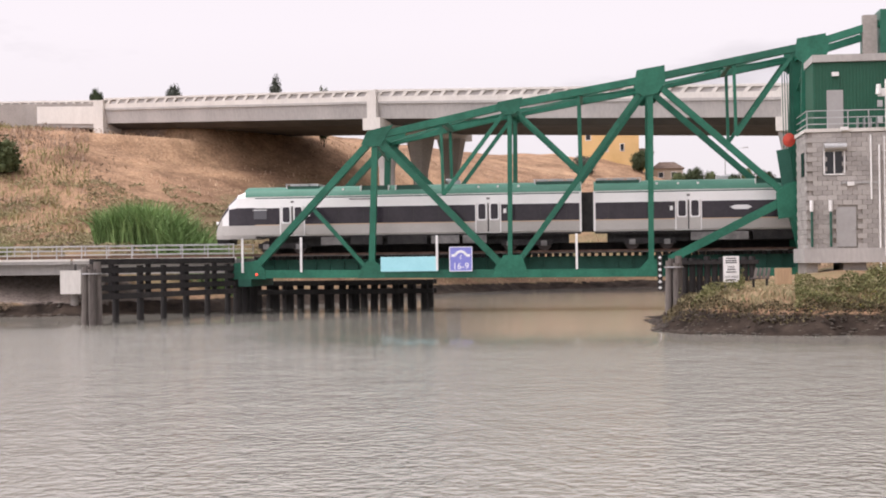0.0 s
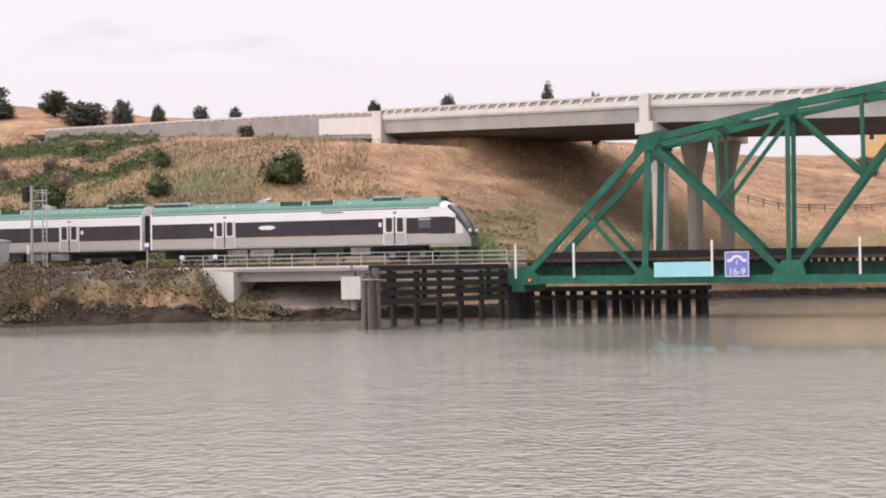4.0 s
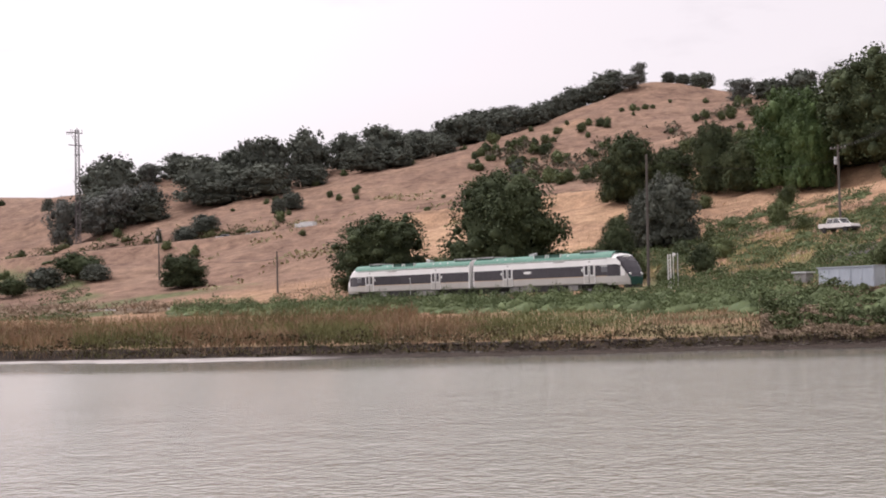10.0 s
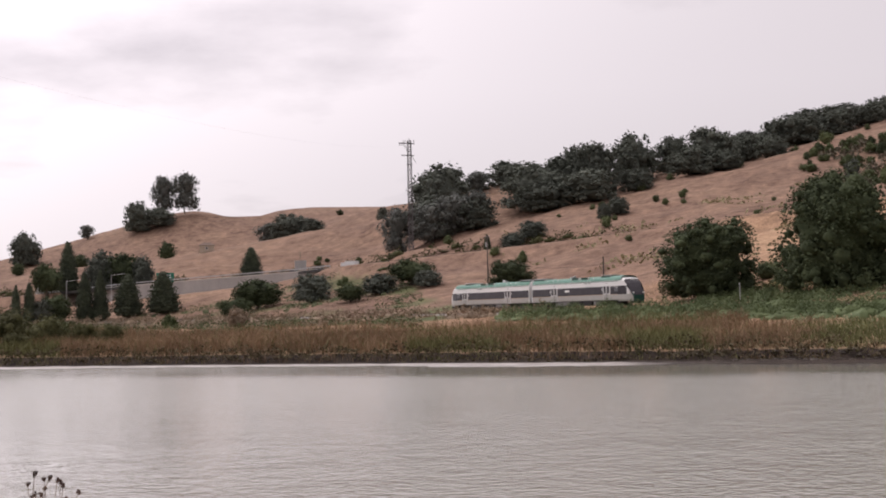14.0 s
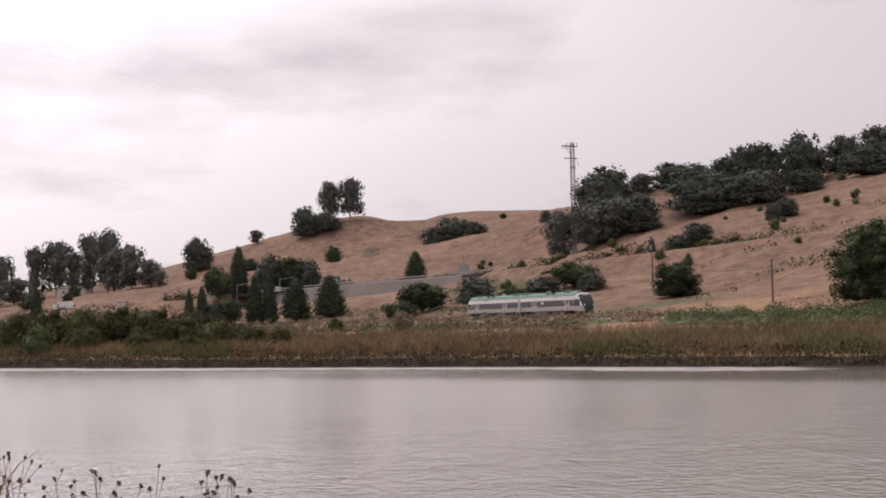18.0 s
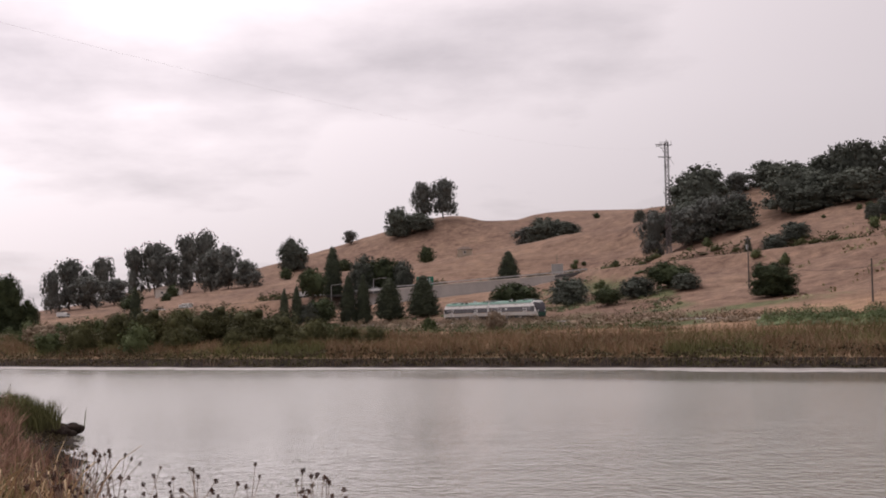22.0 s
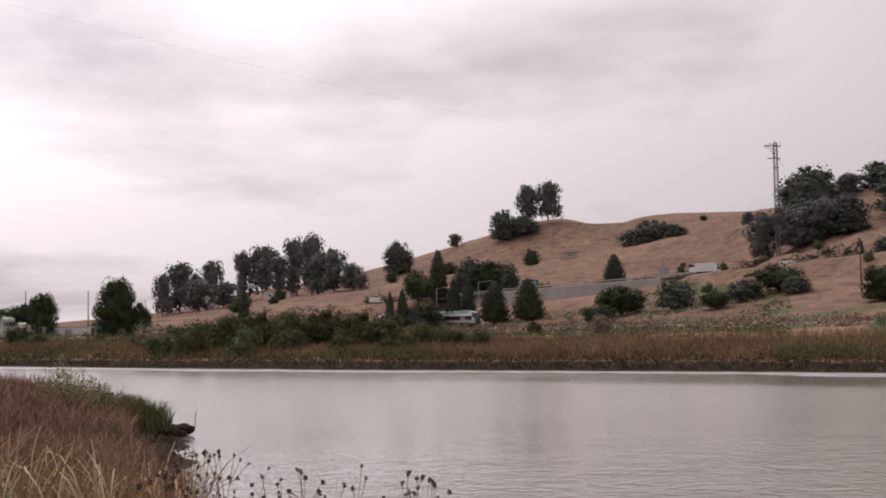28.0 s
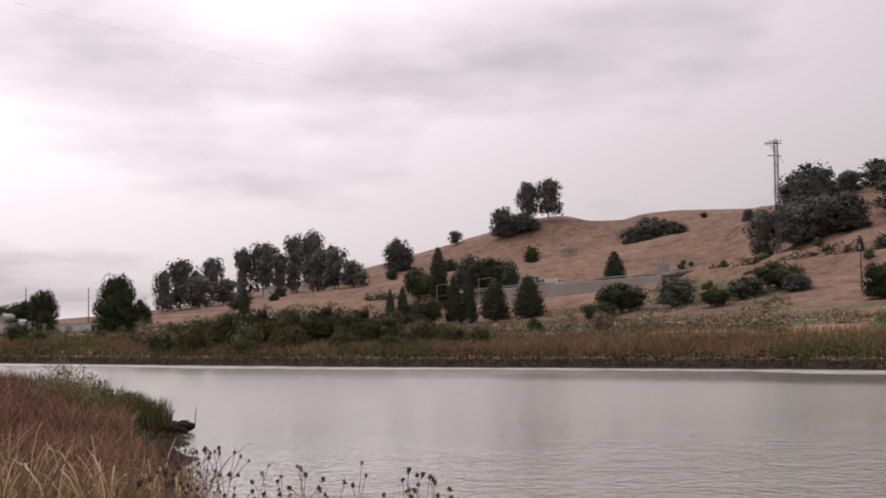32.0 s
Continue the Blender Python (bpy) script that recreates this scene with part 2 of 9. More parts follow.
    # break the edges of each cover by noise
    def broken(name, k=0.9):
        mth = N("ShaderNodeMath"); mth.operation = "MULTIPLY_ADD"; mth.inputs[1].default_value = k; mth.inputs[2].default_value = -k * 0.5
        L(small, mth.inputs[0])
        add = N("ShaderNodeMath"); add.operation = "ADD"; L(cover(name), add.inputs[0]); L(mth.outputs[0], add.inputs[1])
        mr = N("ShaderNodeMapRange"); mr.inputs[1].default_value = 0.35; mr.inputs[2].default_value = 0.65
        L(add.outputs[0], mr.inputs[0])
        return mr.outputs[0]

    dry = mixed(broken("far_tint", 0.6), dry, dull.outputs[2])
    c = mixed(broken("green"), dry, green)
    c = mixed(broken("gravel", 0.5), c, gravel)
    c = mixed(broken("mud", 0.5), c, mud)
    # grey mud of the shelf, its wet sheen painted in as a paler tone
    silt_sheen = ramp_of(noise_of(0.5, 5), (0.35, (0.2, 0.178, 0.158)), (0.6, (0.4, 0.37, 0.345)))
    c = mixed(broken("wet", 0.6), c, silt_sheen)
    L(c, p.inputs["Base Color"])
    ro = N("ShaderNodeMapRange"); ro.inputs[3].default_value = 0.95; ro.inputs[4].default_value = 0.4
    L(cover("wet"), ro.inputs[0]); L(ro.outputs[0], p.inputs["Roughness"])
    sp = N("ShaderNodeMapRange"); sp.inputs[3].default_value = 0.12; sp.inputs[4].default_value = 0.5
    L(cover("wet"), sp.inputs[0]); L(sp.outputs[0], p.inputs["Specular IOR Level"])
    b1 = N("ShaderNodeBump"); b1.inputs["Strength"].default_value = 0.6; b1.inputs["Distance"].default_value = 0.4
    L(small, b1.inputs["Height"])
    b2 = N("ShaderNodeBump"); b2.inputs["Strength"].default_value = 0.6; b2.inputs["Distance"].default_value = 0.12
    L(grain, b2.inputs["Height"]); L(b1.outputs[0], b2.inputs["Normal"]); L(b2.outputs[0], p.inputs["Normal"])
    return m


def water_material():
    m = bpy.data.materials.new("river_water")
    m.use_nodes = True
    nt = m.node_tree
    N, L = nt.nodes.new, nt.links.new
    p = nt.nodes["Principled BSDF"]
    p.inputs["Base Color"].default_value = (0.298, 0.288, 0.25, 1)
    p.inputs["Roughness"].default_value = 0.15
    p.inputs["IOR"].default_value = 1.55
    geo = N("ShaderNodeNewGeometry")
    normal = None
    calm = N("ShaderNodeAttribute"); calm.attribute_name = "calm"
    gl = N("ShaderNodeMapRange"); gl.inputs[3].default_value = 0.07; gl.inputs[4].default_value = 0.06
    L(calm.outputs["Fac"], gl.inputs[0])
    ruffle = N("ShaderNodeAttribute"); ruffle.attribute_name = "ruffle"
    gr = N("ShaderNodeMath"); gr.operation = "MULTIPLY_ADD"; gr.inputs[1].default_value = 0.13
    L(ruffle.outputs["Fac"], gr.inputs[0]); L(gl.outputs[0], gr.inputs[2]); L(gr.outputs[0], p.inputs["Roughness"])
    for scale, dist, strength, sx in ((0.25, 0.12, 1.0, 1.0), (0.7, 0.07, 1.0, 0.8), (1.6, 0.09, 1.0, 0.8), (4.0, 0.11, 1.0, 0.9)):
        v = N("ShaderNodeVectorMath"); v.operation = "MULTIPLY"; v.inputs[1].default_value = (1, sx, 1)
        L(geo.outputs["Position"], v.inputs[0])
        n = N("ShaderNodeTexNoise"); n.inputs["Scale"].default_value = scale; n.inputs["Detail"].default_value = 3
        L(v.outputs[0], n.inputs["Vector"])
        b = N("ShaderNodeBump"); b.inputs["Distance"].default_value = dist
        mr = N("ShaderNodeMapRange"); mr.inputs[3].default_value = strength; mr.inputs[4].default_value = strength * 0.05
        L(calm.outputs["Fac"], mr.inputs[0]); L(mr.outputs[0], b.inputs["Strength"])
        L(n.outputs[0], b.inputs["Height"])
        if normal:
            L(normal, b.inputs["Normal"])
        normal = b.outputs[0]
    L(normal, p.inputs["Normal"])
    return m

# ---- helpers for meshes ----
class Solid:
    """Collects vertices and faces of one mesh."""

    def __init__(self):
        self.v, self.f = [], []

    def add(self, verts, faces):
        k = len(self.v)
        self.v += [tuple(p) for p in verts]
        self.f += [tuple(i + k for i in f) for f in faces]
        return self

    def box(self, c, s, m=None):
        """A box of size s about c, turned by m."""
        x, y, z = s[0] / 2, s[1] / 2, s[2] / 2
        pts = [Vector((a * x, b * y, d * z)) for a in (-1, 1) for b in (-1, 1) for d in (-1, 1)]
        pts = [(m @ q if m else q) + Vector(c) for q in pts]
        return self.add(pts, [(0, 1, 3, 2), (4, 6, 7, 5), (0, 4, 5, 1), (2, 3, 7, 6), (0, 2, 6, 4), (1, 5, 7, 3)])

    def beam(self, a, b, w, h, up=(0, 0, 1)):
        """A bar from a to b, w wide and h deep."""
        a, b = Vector(a), Vector(b)
        d = (b - a).normalized()
        side = d.cross(Vector(up))
        side = side.normalized() if side.length > 1e-4 else Vector((1, 0, 0))
        top = side.cross(d).normalized()
        pts = [p + side * (i * w / 2) + top * (j * h / 2) for p in (a, b) for i, j in ((-1, -1), (1, -1), (1, 1), (-1, 1))]
        return self.add(pts, [(0, 1, 2, 3), (7, 6, 5, 4), (0, 4, 5, 1), (1, 5, 6, 2), (2, 6, 7, 3), (3, 7, 4, 0)])

    def ibeam(self, a, b, w, h, t=0.05, up=(0, 0, 1)):
        """A built-up member: two side plates standing proud of the webs between them."""
        a, b = Vector(a), Vector(b)
        d = (b - a).normalized()
        side = d.cross(Vector(up)).normalized()
        top = side.cross(d).normalized()
        x, z, e = w / 2, h / 2, h / 2 - 0.6 * t
        ring = [(-x, -z), (-x + t, -z), (-x + t, -e), (x - t, -e), (x - t, -z), (x, -z), (x, z), (x - t, z), (x - t, e), (-x + t, e), (-x + t, z), (-x, z)]
        n = len(ring)
        pts = [p + side * i + top * j for p in (a, b) for i, j in ring]
        caps = [(0, 1, 10, 11), (2, 3, 8, 9), (4, 5, 6, 7)]
        return self.add(pts, [(i, (i + 1) % n, n + (i + 1) % n, n + i) for i in range(n)] + [c[::-1] for c in caps] + [tuple(i + n for i in c) for c in caps])

    def tube(self, a, b, r0, r1=None, n=8, caps=True):
        a, b = Vector(a), Vector(b)
        r1 = r0 if r1 is None else r1
        d = (b - a).normalized()
        s = d.orthogonal().normalized()
        t = d.cross(s)
        pts = []
        for p, r in ((a, r0), (b, r1)):
            pts += [p + (s * math.cos(2 * math.pi * i / n) + t * math.sin(2 * math.pi * i / n)) * r for i in range(n)]
        fs = [(i, (i + 1) % n, n + (i + 1) % n, n + i) for i in range(n)]
        if caps:
            fs += [tuple(range(n - 1, -1, -1)), tuple(range(n, 2 * n))]
        return self.add(pts, fs)

    def plate(self, pts, normal, t):
        """A flat plate of outline pts, t thick along normal."""
        n = len(pts)
        o = Vector(normal) * (t / 2)
        a = [Vector(p) - o for p in pts] + [Vector(p) + o for p in pts]
        return self.add(a, [tuple(range(n - 1, -1, -1)), tuple(range(n, 2 * n))] + [(i, (i + 1) % n, n + (i + 1) % n, n + i) for i in range(n)])

    def sweep(self, path, profile):
        """Sweeps a closed profile of (across, up) along a path in plan."""
        n, k0 = len(profile), []
        pts = []
        for i, p in enumerate(path):
            a, b = Vector(path[max(i - 1, 0)]), Vector(path[min(i + 1, len(path) - 1)])
            d = (b - a); d.z = 0; d.normalize()
            s = Vector((d.y, -d.x, 0))
            pts += [Vector(p) + s * u + Vector((0, 0, w)) for u, w in profile]
        fs = [(i * n + j, i * n + (j + 1) % n, (i + 1) * n + (j + 1) % n, (i + 1) * n + j) for i in range(len(path) - 1) for j in range(n)]
        fs += [tuple(range(n - 1, -1, -1)), tuple(range((len(path) - 1) * n, len(path) * n))]
        return self.add(pts, fs)

    def mesh(self, name, smooth=False):
        me = bpy.data.meshes.new(name)
        me.from_pydata(self.v, [], self.f)
        bm = bmesh.new(); bm.from_mesh(me)
        if len(bm.faces) < 20000:
            bmesh.ops.recalc_face_normals(bm, faces=bm.faces)
        bm.to_mesh(me); bm.free()
        if smooth:
            me.shade_smooth()
        return me


def part(name, solid, mat, parent, label="", smooth=False):
    """One mesh object under a thing or a part."""
    me = solid.mesh(name, smooth) if isinstance(solid, Solid) else solid
    ob = new(name, me)
    if not me.materials:
        me.materials.append(mat)
    ob.parent = parent
    return tagged(ob, label)


def thing(name, label, category, group="", kind="", m=None):
    ob = new(name)
    ob.empty_display_size = 0.3
    if m is not None:
        ob.matrix_basis = m
    return tagged(ob, label, category, group, kind)


def lone(name, solid, mat, label, category, group="", kind="", smooth=False):
    me = solid.mesh(name, smooth) if isinstance(solid, Solid) else solid
    me.materials.append(mat)
    return tagged(new(name, me), label, category, group, kind)


# ---- the railway line: straight over the bridge, then a slow bend to the left ----
RAIL_Z = 4.15
BEND = [(-80, -0.0000342), (60, -0.000128), (110, 0.001612), (160, 0.001571), (210, 0.00106), (260, -0.000305), (320, 0.000984), (390, 0.00276), (480, 0.00369), (720, 0.00369)]
LINE_S = np.arange(-80.0, 721.0)
_k = np.interp(LINE_S, [b[0] for b in BEND], [b[1] for b in BEND])
_h = radians(180.21) + np.cumsum(_k) - np.cumsum(_k)[80]
_x, _y = np.cumsum(np.cos(_h)), np.cumsum(np.sin(_h))
LINE_X, LINE_Y, LINE_H = _x - _x[80] + 31.1, _y - _y[80] + 96.16, _h


def on_line(s, off=0.0, z=0.0):
    """A point on the line at s metres, off metres to its left (towards the camera), and the heading."""
    x, y, h = np.interp(s, LINE_S, LINE_X), np.interp(s, LINE_S, LINE_Y), np.interp(s, LINE_S, LINE_H)
    return Vector((x - math.sin(h) * off, y + math.cos(h) * off, z)), h


# ---- the land: feature lines through which its surface runs ----
FREEWAY = [(-621, -155, 6), (-576, -71, 9.5), (-520, -18, 11.9), (-458, 40, 15), (-421, 89, 17.6), (-386, 106, 19.1), (-338, 150, 23), (-299, 173, 25.5),
           (-254, 191, 27.8), (-205, 206, 28.2), (-154, 204, 26.9), (-126, 200, 26.1), (-93, 189, 25.0), (-70.5, 178.5, 23.6), (-56.5, 169, 22.3)]
# walls that hold the road up: top of the wall
PARAPET = [(-154, 199, 27.9), (-129.7, 192.4, 27.15), (-96.5, 181, 26.0), (-74, 170.7, 24.7), (-60, 161.2, 23.4)]
RETAINING = [(-470, 24, 14.4), (-449, 38, 15.3), (-430, 62, 16.6), (-413, 84, 17.8), (-402, 92, 18.4)]
RIDGE = [(-176, 243, 36.8), (-239, 295, 49.7), (-329, 349, 66), (-410, 382, 81.5), (-464, 381, 96.6), (-482, 358, 84.8), (-489, 330, 76.1),
         (-485, 280, 63.5), (-482, 243, 56.2), (-478, 205, 49.2), (-492, 169, 50.1), (-536, 161, 49.2)]
FAR_HILL = [(-775, 199, 66), (-958, 229.5, 82.5), (-968, 207, 83.2), (-968, 183, 79.8), (-972, 160, 74.4), (-976, 136, 79.2), (-946, 112, 79), (-947, 79, 67.6), (-999, 47, 62.2), (-1050, -15, 44),
            (-999, -47, 39), (-995, -96, 32.5), (-986, -167, 14), (-1169, -270, 8.3), (-1113, -450, 5.8)]
BROW = [(-264, 273, 47.7), (-339, 265, 44), (-396, 253, 51.9), (-410, 230, 48.5), (-383, 195, 36.4), (-399, 161, 31.5), (-502, 135, 31.9),
        (-640, 113, 36.6), (-698, 49, 33), (-700, -24, 23.3), (-693, -97, 12.3)]
TERRACE = [(85, 181, 12), (28, 198, 11.8), (10, 198, 12.2), (-17, 194, 12.3), (-35, 170, 17.8), (-25, 172, 12), (-42, 163, 17), (-55, 160, 18.5), (-62, 150, 17.5), (20, 167, 5), (0, 172, 5), (-18, 169, 5.5),
           (-27, 137, 6), (-37, 130, 7), (-51, 141, 12.5), (9, 330, 24), (-26, 299, 25.6), (-50, 255, 26.2), (0, 350, 24.4), (-260, 430, 42), (-200, 400, 34), (-150, 420, 33), (-300, 540, 50), (-372, 398, 79), (-352, 400, 74), (13, 268, 14.5), (22, 330, 17.5), (33, 290, 13), (48, 300, 12.5), (25, 380, 17), (56, 396, 14), (137, 376, 12), (96, 115, 6), (30, 480, 19), (60, 600, 21), (110, 600, 20), (60, 850, 26), (120, 850, 25), (200, 600, 18)]
SPUR = [(-577, 164, 43.5), (-586, 128, 41), (-592, 94, 35.5), (-597, 63, 29)]
VALLEY = [(-700, 160, 42), (-715, 135, 37), (-800, 130, 42), (-760, 100, 36), (-860, 90, 45), (-850, 150, 52), (-860, 40, 36), (-820, -20, 27)]
FOOT = [(-50, 107, 4.5), (-62, 107, 4.7), (-86, 110, 5.5), (-115, 111, 6), (-150, 109, 6), (-178, 103, 6), (-219, 98, 6), (-262, 85, 6), (-313, 67, 6),
        (-379, 50, 6), (-440, 15, 5.5), (-490, -30, 5)]
MARSH = [(-71, 91, 2.6), (-82, 85, 2.4), (-93, 78, 2.1), (-106, 72, 1.9), (-122, 65, 1.8), (-148, 60, 1.8), (-173, 50, 1.8), (-197, 35, 1.9),
         (-219, 15, 2), (-230, -8, 2.2), (-228, -32, 2.4), (-223, -56, 2.3), (-223, -90, 2.2)]
BACK = [(-1600, 900, 25), (-900, 1500, 30), (0, 1500, 25), (1000, 1500, 20), (2500, 0, 15), (0, -2500, 15), (-2500, -500, 8), (-3500, 1500, 20), (-1500, -1500, 8),
        (-700, -500, 5), (400, 300, 8), (500, -100, 4), (150, -60, 3), (0, -40, 2.6), (-60, -60, 2), (-120, -110, 2), (-30, -25, 1.9), (20, -8, 2.4), (60, 110, 5),
        (110, 110, 5), (60, 75, 3), (25, 84, 2.4), (14, 78, 2.7), (9, 74, 2.6), (-320, -80, 3.2), (-410, -95, 4.6), (-260, -65, 2.6), (-330, -140, 3), (-480, -180, 5), (-36, 110, 5.2), (-45, 104, 4.6), (-461, 118, 22)]
# the river's outline, far bank first, then back along the near one
RIVER = [(-520, -330), (-300, -150), (-230, -90), (-168, -45), (-146, -22), (-128, -2), (-118, 12), (-108, 25), (-93, 42), (-80, 58), (-72, 72), (-65, 82), (-57, 88),
         (-47, 89.5), (-36, 91.5), (-28, 97), (-25, 106), (-21, 122), (-16, 142), (-8, 154), (4, 159), (14, 150), (10, 125), (5, 96), (2.5, 80), (2.2, 68), (3.5, 65), (8, 63.5), (14, 62), (40, 57), (90, 48), (300, 20),
         (300, -10), (100, 0), (40, 11), (15, 13.5), (0, 10), (-8, 6.5), (-14, 2), (-22, -2), (-31, -4.4), (-37, -5.6), (-43, -6.3), (-50, -7.1), (-58, -11), (-75, -24), (-120, -64), (-240, -170), (-460, -400)]


def river_distance(x, y):
    """Metres from the water's edge, positive on land."""
    inside = np.zeros(x.shape, bool)
    best = np.full(x.shape, 1e9)
    for (ax, ay), (bx, by) in zip(RIVER, RIVER[1:] + RIVER[:1]):
        dx, dy = bx - ax, by - ay
        u = np.clip(((x - ax) * dx + (y - ay) * dy) / (dx * dx + dy * dy), 0, 1)
        best = np.minimum(best, np.hypot(x - ax - u * dx, y - ay - u * dy))
        if dy:
            cross = (ay > y) != (by > y)
            inside ^= cross & (x < dx * (y - ay) / dy + ax)
    return np.where(inside, -best, best)


def path_distance(x, y, path):
    """Distance to a path in plan, and its height where it is nearest."""
    best, z = np.full(x.shape, 1e9), np.zeros(x.shape)
    for (ax, ay, az), (bx, by, bz) in zip(path, path[1:]):
        dx, dy = bx - ax, by - ay
        u = np.clip(((x - ax) * dx + (y - ay) * dy) / (dx * dx + dy * dy), 0, 1)
        d = np.hypot(x - ax - u * dx, y - ay - u * dy)
        z = np.where(d < best, az + u * (bz - az), z)
        best = np.minimum(best, d)
    return best, z


LINE_PATH = [(*on_line(s)[0][:2], RAIL_Z - 0.45) for s in range(-80, 721, 20)]
LINE_BANK = [(*on_line(s)[0][:2], RAIL_Z - 0.45) for s in range(80, 721, 20)]
_nodes = np.array(FREEWAY + RIDGE + FAR_HILL + BROW + TERRACE + SPUR + VALLEY + FOOT + MARSH + BACK + [p for p in LINE_PATH[7::2]] + LINE_PATH[:2], float)
_soft = 12.0
_d = np.hypot(_nodes[:, None, 0] - _nodes[None, :, 0], _nodes[:, None, 1] - _nodes[None, :, 1])
_n = len(_nodes)
_a = np.zeros((_n + 1, _n + 1))
_a[:_n, :_n] = -np.sqrt(_d ** 2 + _soft ** 2)
_a[:_n, _n] = _a[_n, :_n] = 1
_w = np.linalg.solve(_a, np.append(_nodes[:, 2], 0))


def smooth_step(a, b, v):
    u = np.clip((v - a) / (b - a), 0, 1)
    return u * u * (3 - 2 * u)


def wobble(x, y, size, seed):
    """Cheap smooth noise, -1 to 1."""
    r = np.random.RandomState(seed)
    out = 0
    for k in range(5):
        a, p, f = r.rand() * 6.28, r.rand() * 6.28, (0.6 + 0.9 * r.rand()) * 6.28 / size
        out = out + np.sin((x * math.cos(a) + y * math.sin(a)) * f + p + 1.3 * np.sin((y * math.cos(a) - x * math.sin(a)) * f * 0.7 + p * 2))
    return out / 3.2


def foot_of_wall(x, y, z, path, drop, reach, end=None):
    """Lowers the ground on the river's side of a wall to drop (at its far end, end) below its top."""
    end = drop if end is None else end
    deep, m = np.zeros(x.shape), len(path) - 1
    best, zt, rr, past = np.full(x.shape, 1e9), np.zeros(x.shape), np.zeros(x.shape), np.zeros(x.shape)
    for i, ((ax, ay, az), (bx, by, bz)) in enumerate(zip(path, path[1:])):
        dx, dy = bx - ax, by - ay
        u0 = ((x - ax) * dx + (y - ay) * dy) / (dx * dx + dy * dy)
        u = np.clip(u0, 0, 1)
        px_, py_ = ax + u * dx, ay + u * dy
        d = np.hypot(x - px_, y - py_)
        near = d < best
        deep = np.where(near, drop + (end - drop) * (i + u) / m, deep)
        past = np.where(near, np.abs(u0 - u) * math.hypot(dx, dy), past)
        zt, rr, best = np.where(near, az + u * (bz - az), zt), np.where(near, np.hypot(px_, py_), rr), np.minimum(best, d)
    signed = np.where(np.hypot(x, y) < rr, best, -best)
    low = np.minimum(z, zt - deep - 0.02 * np.maximum(signed, 0))
    return z + (low - z) * smooth_step(-3.6, -2.6, signed) * (1 - smooth_step(reach * 0.5, reach, signed)) * (1 - smooth_step(0.3, 2.5, past))


def land(x, y):
    """Height of the ground, and distance from the water."""
    x, y = np.asarray(x, float), np.asarray(y, float)
    z = np.full(x.shape, _w[_n])
    for (nx, ny, _), w in zip(_nodes, _w):
        z = z - w * np.sqrt((x - nx) ** 2 + (y - ny) ** 2 + _soft ** 2)
    d = river_distance(x, y) + 0.5 * wobble(x, y, 7, 3) + 0.25 * wobble(x, y, 2.3, 4)
    far = np.hypot(x, y)
    dl, zl = path_distance(x, y, LINE_PATH)
    df, zf = path_distance(x, y, FREEWAY)
    rough = smooth_step(12, 60, dl) * smooth_step(6, 40, d)
    z = z + rough * (0.9 * wobble(x, y, 46, 5) + 0.35 * wobble(x, y, 13, 6)) * np.clip(far / 300, 0.3, 1.0) * (1 - 0.6 * smooth_step(500, 750, far))
    # the road's bench
    z = z + (zf - z) * (1 - smooth_step(8.5, 19, df))
    z = foot_of_wall(x, y, z, PARAPET[1:] + [(-50, 156.5, 22.8), (-38, 150.8, 22.1)], 2.4, 22, 5.2)
    z = foot_of_wall(x, y, z, RETAINING, 6.0, 60, 1.6)
    # banks and bed
    marsh = np.maximum(z, 0.9)
    # across the river a wet shelf of mud lies before the scarp
    e = d - 1.1 * smooth_step(64, 72, far)
    bank = np.where(d < 0, np.where((x < -52) & (y > 14 + (x + 58) * 0.85), np.where(d > -5.5 - 1.5 * wobble(x, y, 30, 9), 0.03 + 0.004 * d, np.maximum(-1.6, d * 0.25)), np.maximum(-1.6, d * 0.5)), 0.03 + 0.04 * np.minimum(d, 2) + 0.5 * smooth_step(0.5, 1.5, e) + 0.06 * np.clip(e, 0, 2))
    point = smooth_step(0, 3, x) * smooth_step(40, 52, y) * (1 - smooth_step(82, 90, far))
    marsh = marsh + (np.minimum(marsh, 1.7 + 0.35 * smooth_step(3, 7, d)) - marsh) * point
    z = bank + (marsh - bank) * smooth_step(1.9 - 0.9 * point, 11 - 6 * point, d)
    # the line's bank of ballast, on land
    db, zb = path_distance(x, y, LINE_BANK)
    z = np.maximum(z + (zb - z) * (1 - smooth_step(3.2, 8.5, db)) * smooth_step(-2.0, 1.0, -48.5 - x), z - 9)
    # the level pad of the cabinets beside the line
    pad = smooth_step(-94, -89, x) * (1 - smooth_step(-56.5, -52.5, x)) * smooth_step(86.0, 89.3, y) * (1 - smooth_step(96, 98, y)) * smooth_step(0.6, 2.6, d)
    z = z + np.maximum(3.7 - z, 0) * pad
    return z, d


def thick_slope(x, y):
    """Above zero where thicket covers the slope above the line."""
    return wobble(x, y, 30, 61) + 0.5 * wobble(x, y, 9, 62) + 0.12


def weedy_foot(x, y):
    return wobble(x, y, 12, 66) + 0.5 * wobble(x, y, 4, 67) + 0.1


